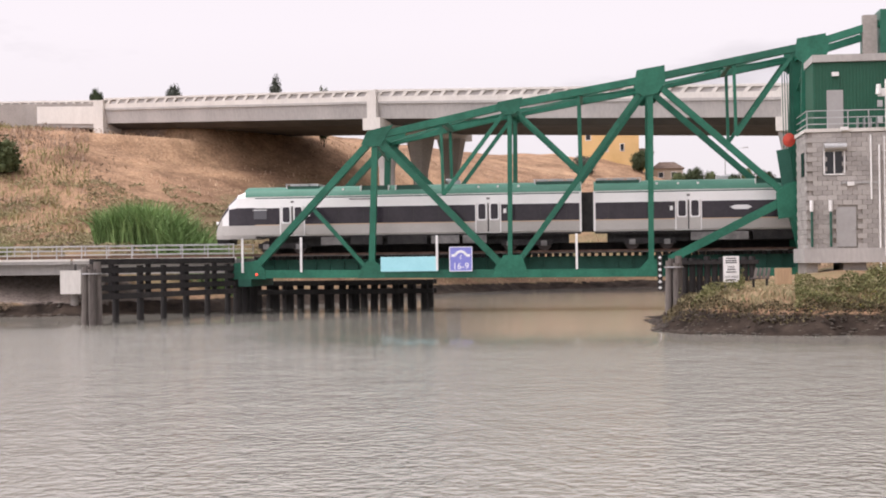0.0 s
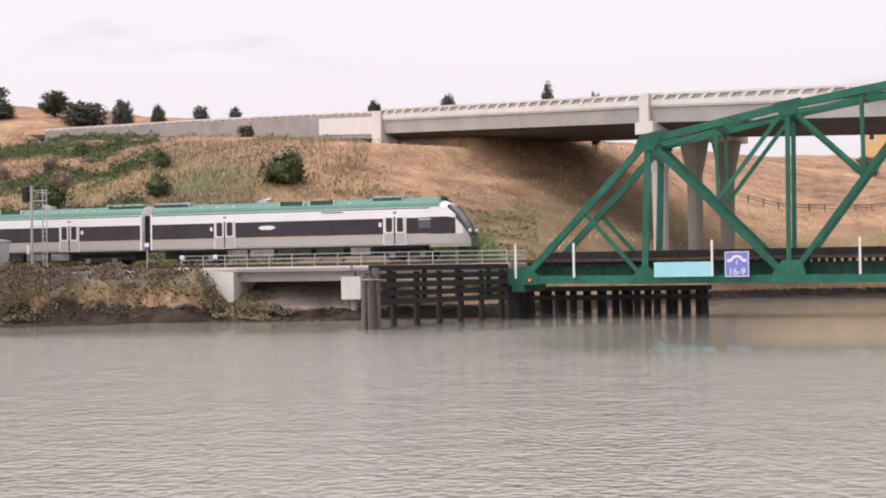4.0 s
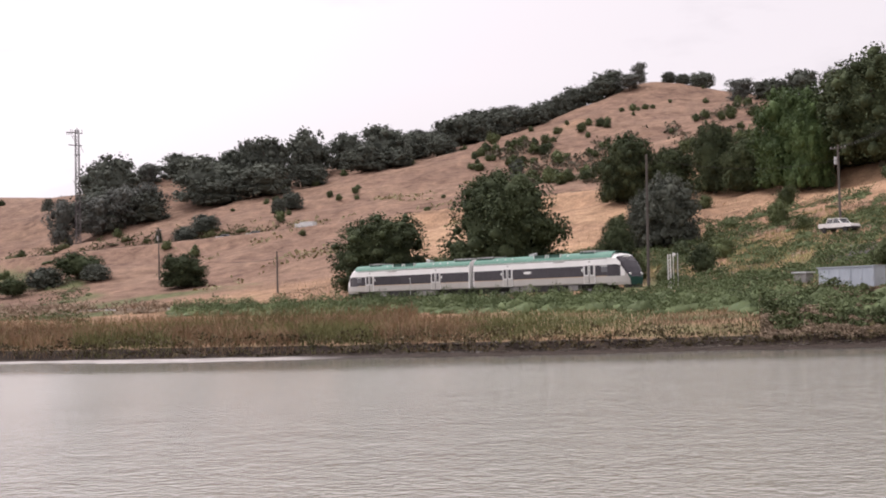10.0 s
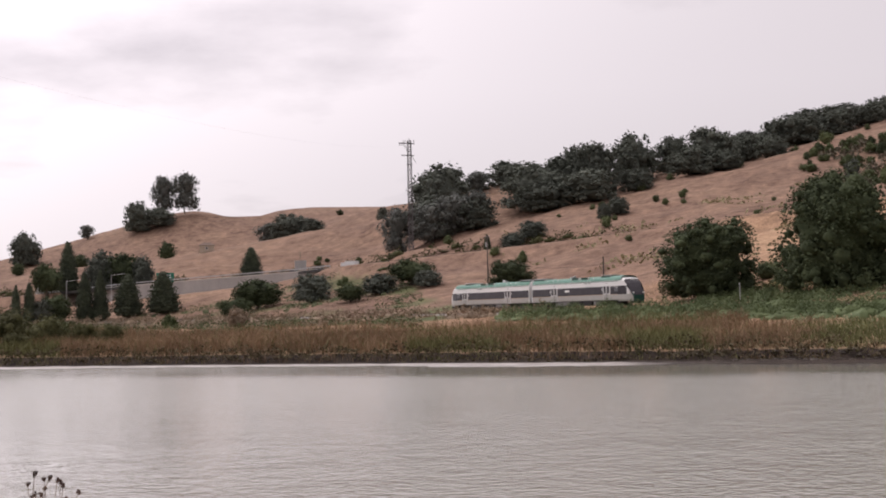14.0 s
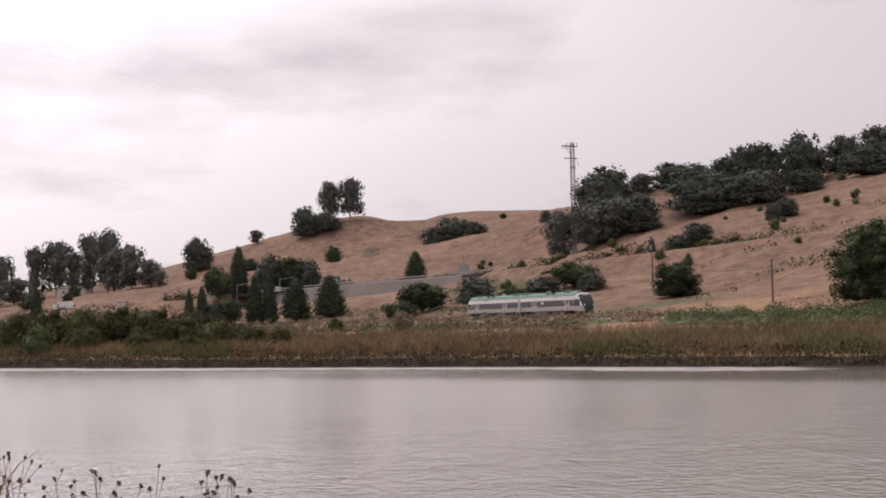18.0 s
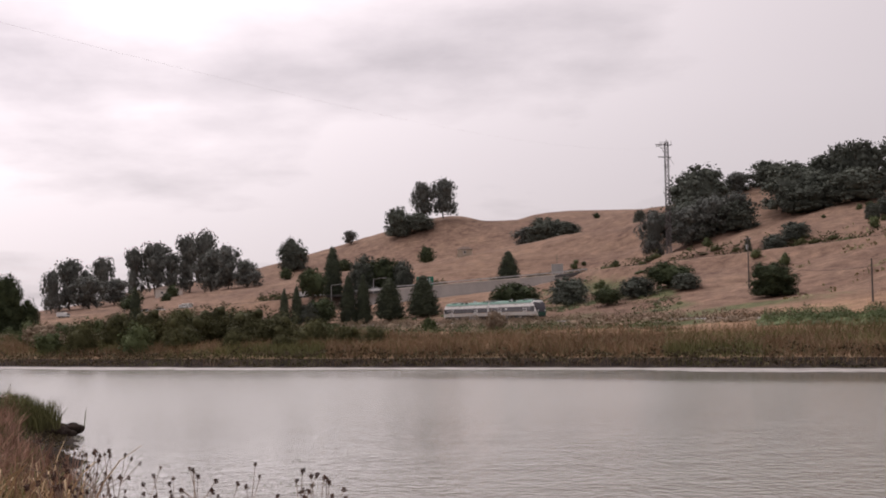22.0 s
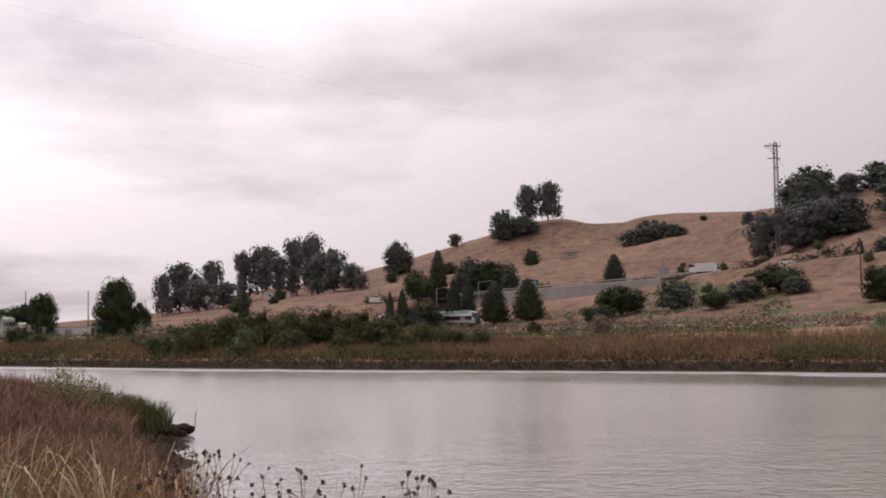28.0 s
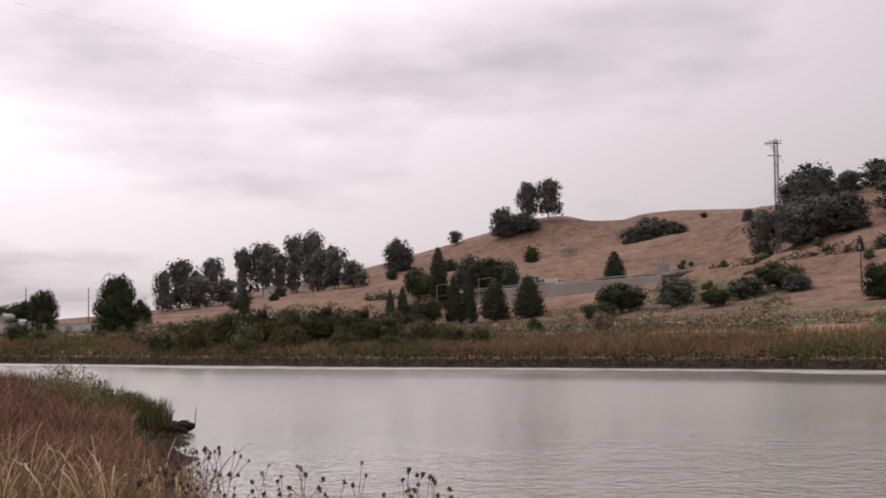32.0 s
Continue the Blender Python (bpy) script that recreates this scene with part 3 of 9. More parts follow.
def make_ground():
    az = np.radians(np.concatenate([np.arange(-16, 112, 0.27), np.arange(112, 344, 3.0)]))
    rad = np.concatenate([[0.01], np.arange(1.5, 20, 1.0), np.arange(20, 66, 0.7), np.arange(66, 190, 0.75), np.arange(190, 240, 1.2), np.arange(240, 760, 3.8), np.geomspace(760, 4600, 44)])
    a, r = np.meshgrid(az, rad)
    x, y = -r * np.sin(a), r * np.cos(a)
    z, d = land(x.ravel(), y.ravel())
    n, k = len(az), len(rad)
    verts = np.stack([x.ravel(), y.ravel(), z], 1)
    i = np.arange(n * (k - 1)).reshape(k - 1, n)
    j = np.roll(i, -1, 1)
    faces = np.stack([i, i + n, j + n, j], -1).reshape(-1, 4)
    me = bpy.data.meshes.new("ground")
    me.from_pydata(verts.tolist(), [], faces.tolist())
    me.shade_smooth()
    fx, fy = x.ravel(), y.ravel()
    dl, _ = path_distance(fx, fy, LINE_PATH)
    df, _ = path_distance(fx, fy, FREEWAY)
    azd, rr = np.degrees(np.arctan2(-fx, fy)), np.hypot(fx, fy)
    shift = 1.1 * smooth_step(64, 72, rr)
    mud = 1 - smooth_step(1.5, 2.3, d - shift)
    mud = mud * (1 - smooth_step(1.0 + 0.35 * smooth_step(38, 44, azd), 1.4 + 0.5 * smooth_step(38, 44, azd), z))
    wet = (1 - smooth_step(-1.0, 0.1, d)) * smooth_step(59, 70, azd) * (1 - smooth_step(0.2, 0.4, z))
    gravel = (1 - smooth_step(2.2, 3.4, dl)) * 0.9 + 0.75 * smooth_step(24, 26, azd) * (1 - smooth_step(36.5, 39, azd)) * smooth_step(2.3, 3.1, z) * (1 - smooth_step(11, 14, dl)) * (fy < 97) + (1 - smooth_step(9, 11, df)) * 0.5
    # thicket and green slopes above the line
    green = np.maximum((0.47 + 0.5 * smooth_step(-0.2, 0.25, np.where(z > 9, thick_slope(fx, fy) * smooth_step(27, 31, azd), weedy_foot(fx, fy)))) * smooth_step(19, 29, azd) * (1 - smooth_step(55, 62, azd)) * smooth_step(108, 120, rr) * (1 - smooth_step(150, 205, rr)),
                       0.5 * (1 - smooth_step(8, 22, np.abs(d - 12))) * smooth_step(3, 6, d) * (1 - smooth_step(60, 75, azd)))
    green = np.maximum(green, 0.45 * smooth_step(88, 96, azd) * (1 - smooth_step(500, 700, rr)) * smooth_step(3, 8, d))
    green = np.maximum(green, 0.55 * (1 - smooth_step(3, 14, d)) * smooth_step(60, 70, rr) * 0.8)
    # valley floor and lower slopes beyond the marsh are weedy
    green = np.maximum(green, (0.42 + 0.35 * wobble(fx, fy, 38, 92)) * smooth_step(62, 70, azd) * smooth_step(190, 230, rr) * (1 - smooth_step(270 + 110 * smooth_step(72, 76, azd), 310 + 120 * smooth_step(72, 76, azd), rr)))
    hedge = (fy < np.interp(fx, LINE_X[::-1], LINE_Y[::-1])) & (dl > 3.6) & (dl < 13) & (d > 7)
    green = np.where(hedge & (azd > 37) & (azd < 70), 1.0, green)
    # mask of the duller, hazed ground colour, mostly by distance
    far_tint = np.clip(smooth_step(560, 700, rr + 40 * wobble(fx, fy, 150, 93)) + (0.6 + 0.12 * smooth_step(55, 60, azd) * (1 - smooth_step(76, 80, azd))) * smooth_step(290 - 75 * smooth_step(60, 64, azd), 370 - 95 * smooth_step(60, 64, azd), rr) * smooth_step(40, 48, azd) + 0.9 * smooth_step(310, 380, rr) * (0.6 + 0.5 * wobble(fx, fy, 70, 94)) * smooth_step(38, 43, azd) * (1 - smooth_step(54, 60, azd)), 0, 1)
    for name, v in (("mud", mud), ("gravel", gravel), ("green", green), ("wet", wet), ("far_tint", far_tint)):
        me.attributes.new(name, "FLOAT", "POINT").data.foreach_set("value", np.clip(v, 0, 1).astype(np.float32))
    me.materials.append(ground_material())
    return tagged(new("ground", me), "dry brown grass hills, green thicket and muddy river bank", "ground", kind="structure")


ground = make_ground()


def make_water():
    me = bpy.data.meshes.new("water")
    n, m = 221, 150
    x, y = np.meshgrid(np.linspace(-560, 320, n), np.linspace(-420, 175, m))
    f = [(r * n + c, r * n + c + 1, (r + 1) * n + c + 1, (r + 1) * n + c) for r in range(m - 1) for c in range(n - 1)]
    me.from_pydata(np.stack([x.ravel(), y.ravel(), 0 * x.ravel()], 1).tolist(), [], f)
    # the water lies calm under the far bank
    d = -river_distance(x.ravel(), y.ravel())
    calm = (1 - smooth_step(13, 25, d)) * smooth_step(50, 62, np.hypot(x.ravel(), y.ravel()))
    calm = calm * np.where(x.ravel() < -50, smooth_step(-5, 5, y.ravel() - (x.ravel() + 88) * 0.98), 1.0)
    calm = calm * (1 - 0.85 * smooth_step(78, 112, -x.ravel()))
    calm = np.maximum(calm, 0.6 * smooth_step(66, 84, y.ravel()))
    near_bank = calm
    # and in the long reach up the river
    calm = np.maximum(calm, 0.9 * smooth_step(10, 42, -x.ravel() - 0.9 * y.ravel()))
    me.attributes.new("calm", "FLOAT", "POINT").data.foreach_set("value", calm.astype(np.float32))
    # the wind ruffles the open middle of the river
    reach = smooth_step(0, 50, -x.ravel() - 0.9 * y.ravel())
    ruffle = smooth_step(20, 70, np.hypot(x.ravel(), y.ravel())) * (0.2 + 0.8 * reach) * (1 - np.clip(near_bank * 1.6, 0, 1))
    me.attributes.new("ruffle", "FLOAT", "POINT").data.foreach_set("value", ruffle.astype(np.float32))
    me.materials.append(water_material())
    return tagged(new("water", me), "calm grey-green tidal river with fine ripples", "river", kind="structure")


water = make_water()

# ---- the bascule bridge: a green riveted through truss ----
NEAR_Y, FAR_Y = 93.2, 99.0
U1, U2, U3, U4, TE = (-15.4, 12.1), (-6.15, 14.0), (3.3, 15.55), (13.7, 17.45), (18.2, 18.75)
L0, L1, L2, L3, L4 = (-24.3, 2.75), (-15.75, 2.68), (-6.25, 2.6), (3.2, 2.55), (12.9, 2.5)
M0, M1, M2, M3, G4 = (-20.1, 7.55), (-10.75, 8.0), (-1.45, 9.45), (8.9, 11.6), (12.3, 7.4)


def at(p, y, dx=0.0, dz=0.0):
    return (p[0] + dx, y, p[1] + dz)


def lerp2(a, b, u):
    return (a[0] + (b[0] - a[0]) * u, a[1] + (b[1] - a[1]) * u)


def make_truss_bridge():
    bridge = thing("bascule_bridge", "green riveted steel truss bascule bridge carrying one railway track", "bridge")

    def member(name, a, b, y, w, h):
        part(name, Solid().ibeam(at(a, y), at(b, y), w, h, 0.05), GREEN_STEEL, bridge)

    for y in (NEAR_Y, FAR_Y):
        out = -1 if y == NEAR_Y else 1
        for a, b in ((L0, L1), (L1, L2), (L2, L3), (L3, L4)):
            member("bottom_chord", a, b, y, 0.5, 0.55)
        for a, b in ((U1, U2), (U2, U3), (U3, U4), (U4, TE)):
            member("top_chord", a, b, y, 0.5, 0.48)
        member("end_post", L0, U1, y, 0.5, 0.46)
        for a, b, h in ((U1, L1, 0.42), (U2, L2, 0.3), (U3, L3, 0.36)):
            member("post", a, b, y, 0.42, h)
        for a, b, h in ((U1, L2, 0.45), (L2, U3, 0.36), (U3, G4, 0.42)):
            member("diagonal", a, b, y, 0.42, h)
        for a, b in ((M0, L1), (M1, U2), (U2, M2), (M3, lerp2(U3, U4, 0.93)), (G4, (4.4, 3.4))):
            member("sub_diagonal", a, b, y, 0.3, 0.26 if a != G4 else 0.55)
        for m, u in ((M1, lerp2(U1, U2, 0.49)), (M2, lerp2(U2, U3, 0.49)), (M3, lerp2(U3, U4, 0.53))):
            member("hanger", m, u, y, 0.26, 0.2)
        member("tower_post", (13.35, 2.0), (13.7, 17.2), y, 0.6, 0.95)
        member("tower_brace", G4, (13.4, 3.0), y, 0.4, 0.7)
        # gusset plates
        yo = y + out * 0.27
        for c, pts in (((U1), ((-0.95, -0.55), (-0.5, 0.35), (0.35, 0.55), (1.3, 0.75), (0.75, -0.1), (0.45, -0.65), (-0.2, -0.75))),
                       ((U2), ((-1.0, -0.2), (-0.8, 0.2), (0.9, 0.5), (0.7, -0.35), (0.25, -0.65), (-0.35, -0.65))),
                       ((U3), ((-1.0, 0.05), (-0.9, 0.55), (0.95, 0.85), (1.0, -0.2), (0.5, -1.0), (-0.45, -1.2), (-1.0, -0.9))),
                       ((L1), ((-0.9, -0.3), (-0.7, 0.35), (-0.25, 0.9), (0.25, 0.9), (1.0, 0.2), (1.0, -0.3))),
                       ((L2), ((-1.15, -0.25), (-1.0, 0.45), (-0.4, 1.25), (0.8, 1.25), (1.1, 0.4), (1.1, -0.25))),
                       ((L3), ((-1.1, -0.25), (-0.8, 0.25), (-0.2, 0.9), (0.35, 0.9), (0.6, -0.25))),
                       ((U4), ((-0.95, -0.7), (-0.8, 0.45), (1.05, 0.75), (1.35, -0.2), (0.9, -1.1), (-0.6, -1.1))),
                       ((G4), ((-0.75, -1.4), (-0.9, 0.3), (-0.3, 0.9), (0.95, 1.2), (1.05, -2.4), (0.1, -1.3))),
                       ((L0), ((-1.1, -0.35), (-1.1, 0.75), (0.6, 0.95), (1.1, 0.3), (1.2, -0.35)))):
            part("gusset_plate", Solid().plate([(c[0] + a, yo, c[1] + b) for a, b in pts], (0, 1, 0), 0.05), GREEN_STEEL, bridge)
    # sway and lateral bracing between the trusses
    for p in (U1, lerp2(U1, U2, 0.5), U2, lerp2(U2, U3, 0.5), U3, lerp2(U3, U4, 0.5), U4):
        part("top_strut", Solid().ibeam(at(p, NEAR_Y + 0.2, 0, -0.1), at(p, FAR_Y - 0.2, 0, -0.1), 0.3, 0.36, 0.04), GREEN_STEEL, bridge)
    for a, b in ((U1, U2), (U2, U3), (U3, U4)):
        part("lateral_brace", Solid().beam(at(a, NEAR_Y + 0.2), at(b, FAR_Y - 0.2), 0.14, 0.14), GREEN_STEEL, bridge)
        part("lateral_brace", Solid().beam(at(a, FAR_Y - 0.2), at(b, NEAR_Y + 0.2), 0.14, 0.14), GREEN_STEEL, bridge)
    for p, q in ((U1, -1), (U3, -1.6), (U4, -2)):
        part("portal_brace", Solid().beam(at(p, NEAR_Y + 0.25, 0, -0.5), at(p, FAR_Y - 0.25, 0, q - 0.3), 0.12, 0.12), GREEN_STEEL, bridge)
    # floor: deep stringers, floor beams and the sleepers' ends
    for y in (94.9, 97.3):
        s = Solid().box((-5.6, y, 3.15), (37.2, 0.08, 1.0)).box((-5.6, y, 3.68), (37.2, 0.4, 0.06)).box((-5.6, y, 2.65), (37.2, 0.4, 0.06))
        for k in range(38):
            s.box((-24 + k, y - 0.12, 3.15), (0.06, 0.16, 0.96))
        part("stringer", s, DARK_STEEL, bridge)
    for p in (L0, L1, L2, L3, L4):
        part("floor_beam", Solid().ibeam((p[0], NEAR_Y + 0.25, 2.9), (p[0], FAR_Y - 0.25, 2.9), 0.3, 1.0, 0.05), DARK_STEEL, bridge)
    sleeper = Solid().box((0, 0, 0), (0.24, 3.4, 0.24)).mesh("sleeper")
    for k in range(75):
        o = part("sleeper", sleeper, TIMBER_DARK, bridge)
        o.location = (-24.2 + k * 0.5, 96.1 + 0.06 * math.sin(k * 7.3), 3.82)
    part("cable_trough", Solid().box((-5.6, 98.15, 4.3), (37.0, 0.5, 0.75)), TIMBER_DARK, bridge, "dark timber trough along the far walkway")
    # walkway plank, its posts and boards
    part("walkway", Solid().box((-6.0, 94.0, 3.98), (36.5, 0.7, 0.06)), TIMBER_GREY, bridge)
    for x in (-24.73, -20.6, -11.2, -1.75):
        part("marker_post", Solid().box((x, NEAR_Y - 0.34, 4.05), (0.15, 0.1, 2.4)), WHITE_PAINT, bridge, "white painted marker post")
    part("board", Solid().box((-13.1, NEAR_Y - 0.36, 3.32), (3.95, 0.05, 1.0)), CYAN, bridge, "plain pale cyan sign board")
    # telephone channel sign
    sign = part("channel_sign", Solid().box((-9.57, NEAR_Y - 0.38, 3.62), (1.58, 0.05, 1.68)), SIGN_BLUE, bridge, "blue radio channel sign with white telephone symbol")
    y = NEAR_Y - 0.415
    rim = Solid()
    for dx, dz, w, h in ((0, 0.81, 1.56, 0.05), (0, -0.81, 1.56, 0.05), (-0.76, 0, 0.05, 1.6), (0.76, 0, 0.05, 1.6)):
        rim.box((-9.57 + dx, y, 3.62 + dz), (w, 0.012, h))
    part("rim", rim, SIGN_WHITE, sign)
    tel = Solid()
    for i in range(8):
        a, b = math.pi * (0.12 + 0.76 * i / 8), math.pi * (0.12 + 0.76 * (i + 1) / 8)
        tel.beam((-9.57 + 0.4 * math.cos(a), y, 3.72 + 0.42 * math.sin(a)), (-9.57 + 0.4 * math.cos(b), y, 3.72 + 0.42 * math.sin(b)), 0.012, 0.17, (math.cos(a), 0, math.sin(a)))
    for k in (-1, 1):
        tel.box((-9.57 + k * 0.5, y, 3.86), (0.26, 0.012, 0.18))
    tel.beam((-9.52, y, 3.9), (-9.62, y, 3.72), 0.012, 0.05, (1, 0, 0)).beam((-9.62, y, 3.72), (-9.54, y, 3.6), 0.012, 0.05, (1, 0, 0))
    part("telephone_symbol", tel, SIGN_WHITE, sign)
    lettering("numerals", "16-9", 0.62, (-9.57, y, 3.12), SIGN_WHITE, sign)
    part("navigation_lamp", Solid().tube((-23.75, NEAR_Y - 0.33, 2.66), (-23.75, NEAR_Y - 0.33, 2.8), 0.07), LAMP_RED, bridge, "small lit red navigation lamp")
    # hanging ropes and the red buffer housing at the heel
    for k in range(5):
        part("cable", Solid().tube((12.0 + 0.16 * k, NEAR_Y + 0.5, 16.3), (12.1 + 0.17 * k, NEAR_Y + 0.5, 8.0), 0.03, n=6), DARK_STEEL, bridge)
    red = Solid()
    for k in range(10):
        a, b = math.pi * k / 5, math.pi * (k + 1) / 5
        red.add([(12.3, NEAR_Y - 0.5, 11.2), (12.3 + 0.4 * math.cos(a), NEAR_Y - 0.42, 11.2 + 0.46 * math.sin(a)), (12.3 + 0.4 * math.cos(b), NEAR_Y - 0.42, 11.2 + 0.46 * math.sin(b))], [(0, 1, 2)])
        red.add([(12.3 + 0.4 * math.cos(t), yy, 11.2 + 0.46 * math.sin(t)) for t, yy in ((a, NEAR_Y - 0.42), (b, NEAR_Y - 0.42), (b, NEAR_Y - 0.1), (a, NEAR_Y - 0.1))], [(0, 1, 2, 3)])
    part("buffer_housing", red, RED_PAINT, bridge, "faded red rounded housing")
    part("counterweight_rod", Solid().beam((11.9, NEAR_Y - 0.1, 10.6), (12.3, NEAR_Y - 0.1, 7.9), 0.3, 0.8), DARK_STEEL, bridge)
    part("counterweight", Solid().box((21.2, 96.1, 15.6), (6.0, 7.2, 8.0)), GREEN_STEEL, bridge, "tall green boxed counterweight")
    part("counterweight_arm", Solid().box((17.6, 93.1, 17.6), (0.9, 0.5, 3.4)), CONCRETE_DARK, bridge, "grey concrete filled arm")
    # the pier ends under the heel and the toe
    part("toe_bearing", Solid().box((-24.6, 96.1, 2.15), (0.9, 6.4, 0.5)), DARK_STEEL, bridge)
    return bridge


def lettering(name, text, size, where, mat, parent, turn=(90, 0, 0), thick=0.006):
    cu = bpy.data.curves.new(name, "FONT")
    cu.body, cu.size, cu.extrude, cu.align_x, cu.align_y = text, size, thick, "CENTER", "CENTER"
    tmp = bpy.data.objects.new(name, cu)
    scene.collection.objects.link(tmp)
    bpy.context.view_layer.update()
    me = bpy.data.meshes.new_from_object(tmp)
    bpy.data.objects.remove(tmp)
    me.materials.clear()
    ob = part(name, me, mat, parent)
    ob.matrix_basis = pose(*where, *turn)
    return ob


def plain(name, colour, rough=0.5, metal=0.0, emit=None):
    m = bpy.data.materials.new(name)
    m.use_nodes = True
    p = m.node_tree.nodes["Principled BSDF"]
    p.inputs["Base Color"].default_value, p.inputs["Roughness"].default_value, p.inputs["Metallic"].default_value = (*colour, 1), rough, metal
    if emit:
        p.inputs["Emission Color"].default_value, p.inputs["Emission Strength"].default_value = (*colour, 1), emit
    return m


CYAN = material("pale_cyan_board", (0.33, 0.66, 0.72), (0.38, 0.72, 0.78), 0.5, 0, 1, 8, 0.02)
SIGN_BLUE = material("blue_sign", (0.20, 0.21, 0.58), (0.24, 0.25, 0.64), 0.45, 0, 1, 8, 0.02)
SIGN_WHITE = plain("sign_white", (0.85, 0.85, 0.85))
LAMP_RED = plain("red_lamp", (1.0, 0.08, 0.05), 0.4, 0, 1.5)
RED_PAINT = material("faded_red_paint", (0.40, 0.04, 0.025), (0.55, 0.075, 0.045), 0.5, 0, 1, 6, 0.05)
bridge = make_truss_bridge()


# ---- rails and ballast ----
def make_track():
    track = thing("railway_track", "single railway track with steel rails on grey ballast", "railway", kind="structure")
    for k in (-0.76, 0.76):
        path = [on_line(s, k, RAIL_Z - 0.17)[0] for s in list(range(-80, 80, 20)) + list(range(80, 640, 5))]
        part("rail", Solid().sweep(path, [(-0.07, 0), (0.07, 0), (0.02, 0.03), (0.035, 0.17), (-0.035, 0.17), (-0.02, 0.03)]), RAIL_STEEL, track)
    path = [on_line(s, 0, RAIL_Z - 0.2)[0] for s in range(83, 640, 4)]
    part("ballast", Solid().sweep(path, [(-3.1, -0.75), (3.1, -0.75), (1.7, 0), (-1.7, 0)]), BALLAST, track)
    bar = Solid().box((0, 0, 0), (0.24, 2.6, 0.16)).mesh("sleeper")
    for i in range(230):
        p, h = on_line(83 + i * 0.6, 0, RAIL_Z - 0.2)
        o = part("sleeper", bar, TIMBER_GREY, track)
        o.matrix_basis = pose(*p, 0, 0, math.degrees(h))
    return track


track = make_track()


# ---- the concrete approach with its walkway rail ----
def make_approach():
    ap = thing("approach_viaduct", "pale concrete approach spans with galvanised walkway railing", "viaduct")
    for a, b in ((-51.2, -37.3), (-37.1, -25.3)):
        s = Solid().box(((a + b) / 2, 96.1, 3.72), (b - a, 5.4, 0.26))
        part("deck", s, CONCRETE, ap)
        part("deck_edge", Solid().box(((a + b) / 2, 93.39, 3.87), (b - a, 0.12, 0.16)), CONCRETE_LIGHT, ap, "pale concrete deck edge")
        for y in (94.3, 96.1, 97.9):
            part("girder", Solid().box(((a + b) / 2, y, 3.22), (b - a, 0.5, 0.74)), CONCRETE, ap)
    s = Solid()
    s.add([(-51.4, 93.1, 4.0), (-46.6, 93.1, 3.55), (-46.6, 93.1, 1.3), (-48.4, 93.1, 1.3), (-51.4, 93.1, 2.9), (-51.4, 99.1, 4.0), (-46.6, 99.1, 3.55), (-46.6, 99.1, 1.3), (-48.4, 99.1, 1.3), (-51.4, 99.1, 2.9)],
          [(0, 1, 2, 3, 4), (9, 8, 7, 6, 5), (0, 5, 6, 1), (1, 6, 7, 2), (2, 7, 8, 3), (3, 8, 9, 4), (4, 9, 5, 0)])
    part("abutment", s, CONCRETE_LIGHT, ap, "pale concrete abutment block")
    part("pier_cap", Solid().box((-37.2, 96.1, 2.32), (1.5, 6.0, 1.65)), CONCRETE_LIGHT, ap, "pale concrete pier cap")
    for y in (93.8, 95.3, 96.9, 98.4):
        part("timber_post", Solid().tube((-37.2, y, -2), (-37.2, y, 1.6), 0.28, n=10), CONCRETE_DARK, ap)
    part("pier_cap", Solid().box((-25.4, 96.1, 2.6), (0.7, 5.6, 1.1)), TIMBER_DARK, ap, "dark timber pier cap")
    for y in (93.9, 96.1, 98.3):
        part("timber_post", Solid().tube((-25.4, y, -2), (-25.4, y, 2.2), 0.3, n=10), TIMBER_DARK, ap)
    for y0 in (93.4, 98.8):
        n = 15
        for k in range(n):
            x = -51.1 + k * 25.6 / (n - 1)
            part("rail_post", Solid().box((x, y0, 4.4), (0.06, 0.06, 0.98)), GALV, ap)
        for z in (4.24, 4.55, 4.86):
            part("handrail", Solid().box((-38.3, y0 - 0.04, z), (25.7, 0.045, 0.05)), GALV, ap)
    for x in (-51.0, -48.2):
        part("notice_plate", Solid().box((x, 93.3, 4.78), (0.36, 0.03, 0.3)), WHITE_PAINT, ap, "small blank white plate")
    return ap


approach = make_approach()


# ---- timber fenders and old piles ----
def make_fender(name, label, a, b, top, n_rail, n_pile, lean=0.0):
    f = thing(name, label, "fender")
    a, b = Vector((*a, 0)), Vector((*b, 0))
    d = (b - a).normalized()
    side = Vector((d.y, -d.x, 0))
    for k in range(n_pile):
        p = a + (b - a) * k / (n_pile - 1) - side * 0.25
        r = 0.2 + 0.05 * ((k * 37) % 5) / 5
        part("timber_post", Solid().tube(p + Vector((0, 0, -2)), p + Vector((0, 0, top - 0.35)), r, r * 0.9, 9), TIMBER_DARK, f)
    for k in range(n_rail):
        z = top - 0.12 - k * 0.53
        part("rail", Solid().beam(a + side * 0.12 + Vector((0, 0, z)) - d * 0.3, b + side * 0.12 + Vector((0, 0, z)) + d * 0.2, 0.26, 0.35), TIMBER_DARK, f)
    for k in range(4):
        p = a + (b - a) * (k + 0.5) / 4 - side * 0.08
        part("block", Solid().box((p.x, p.y, top - 1.1), (0.28, 0.28, 2.2)), TIMBER_DARK, f)
    return f


make_fender("timber_fender", "black creosoted timber fender of stacked rails on piles", (-30.4, 79.6), (-25.6, 92.9), 3.85, 5, 7)


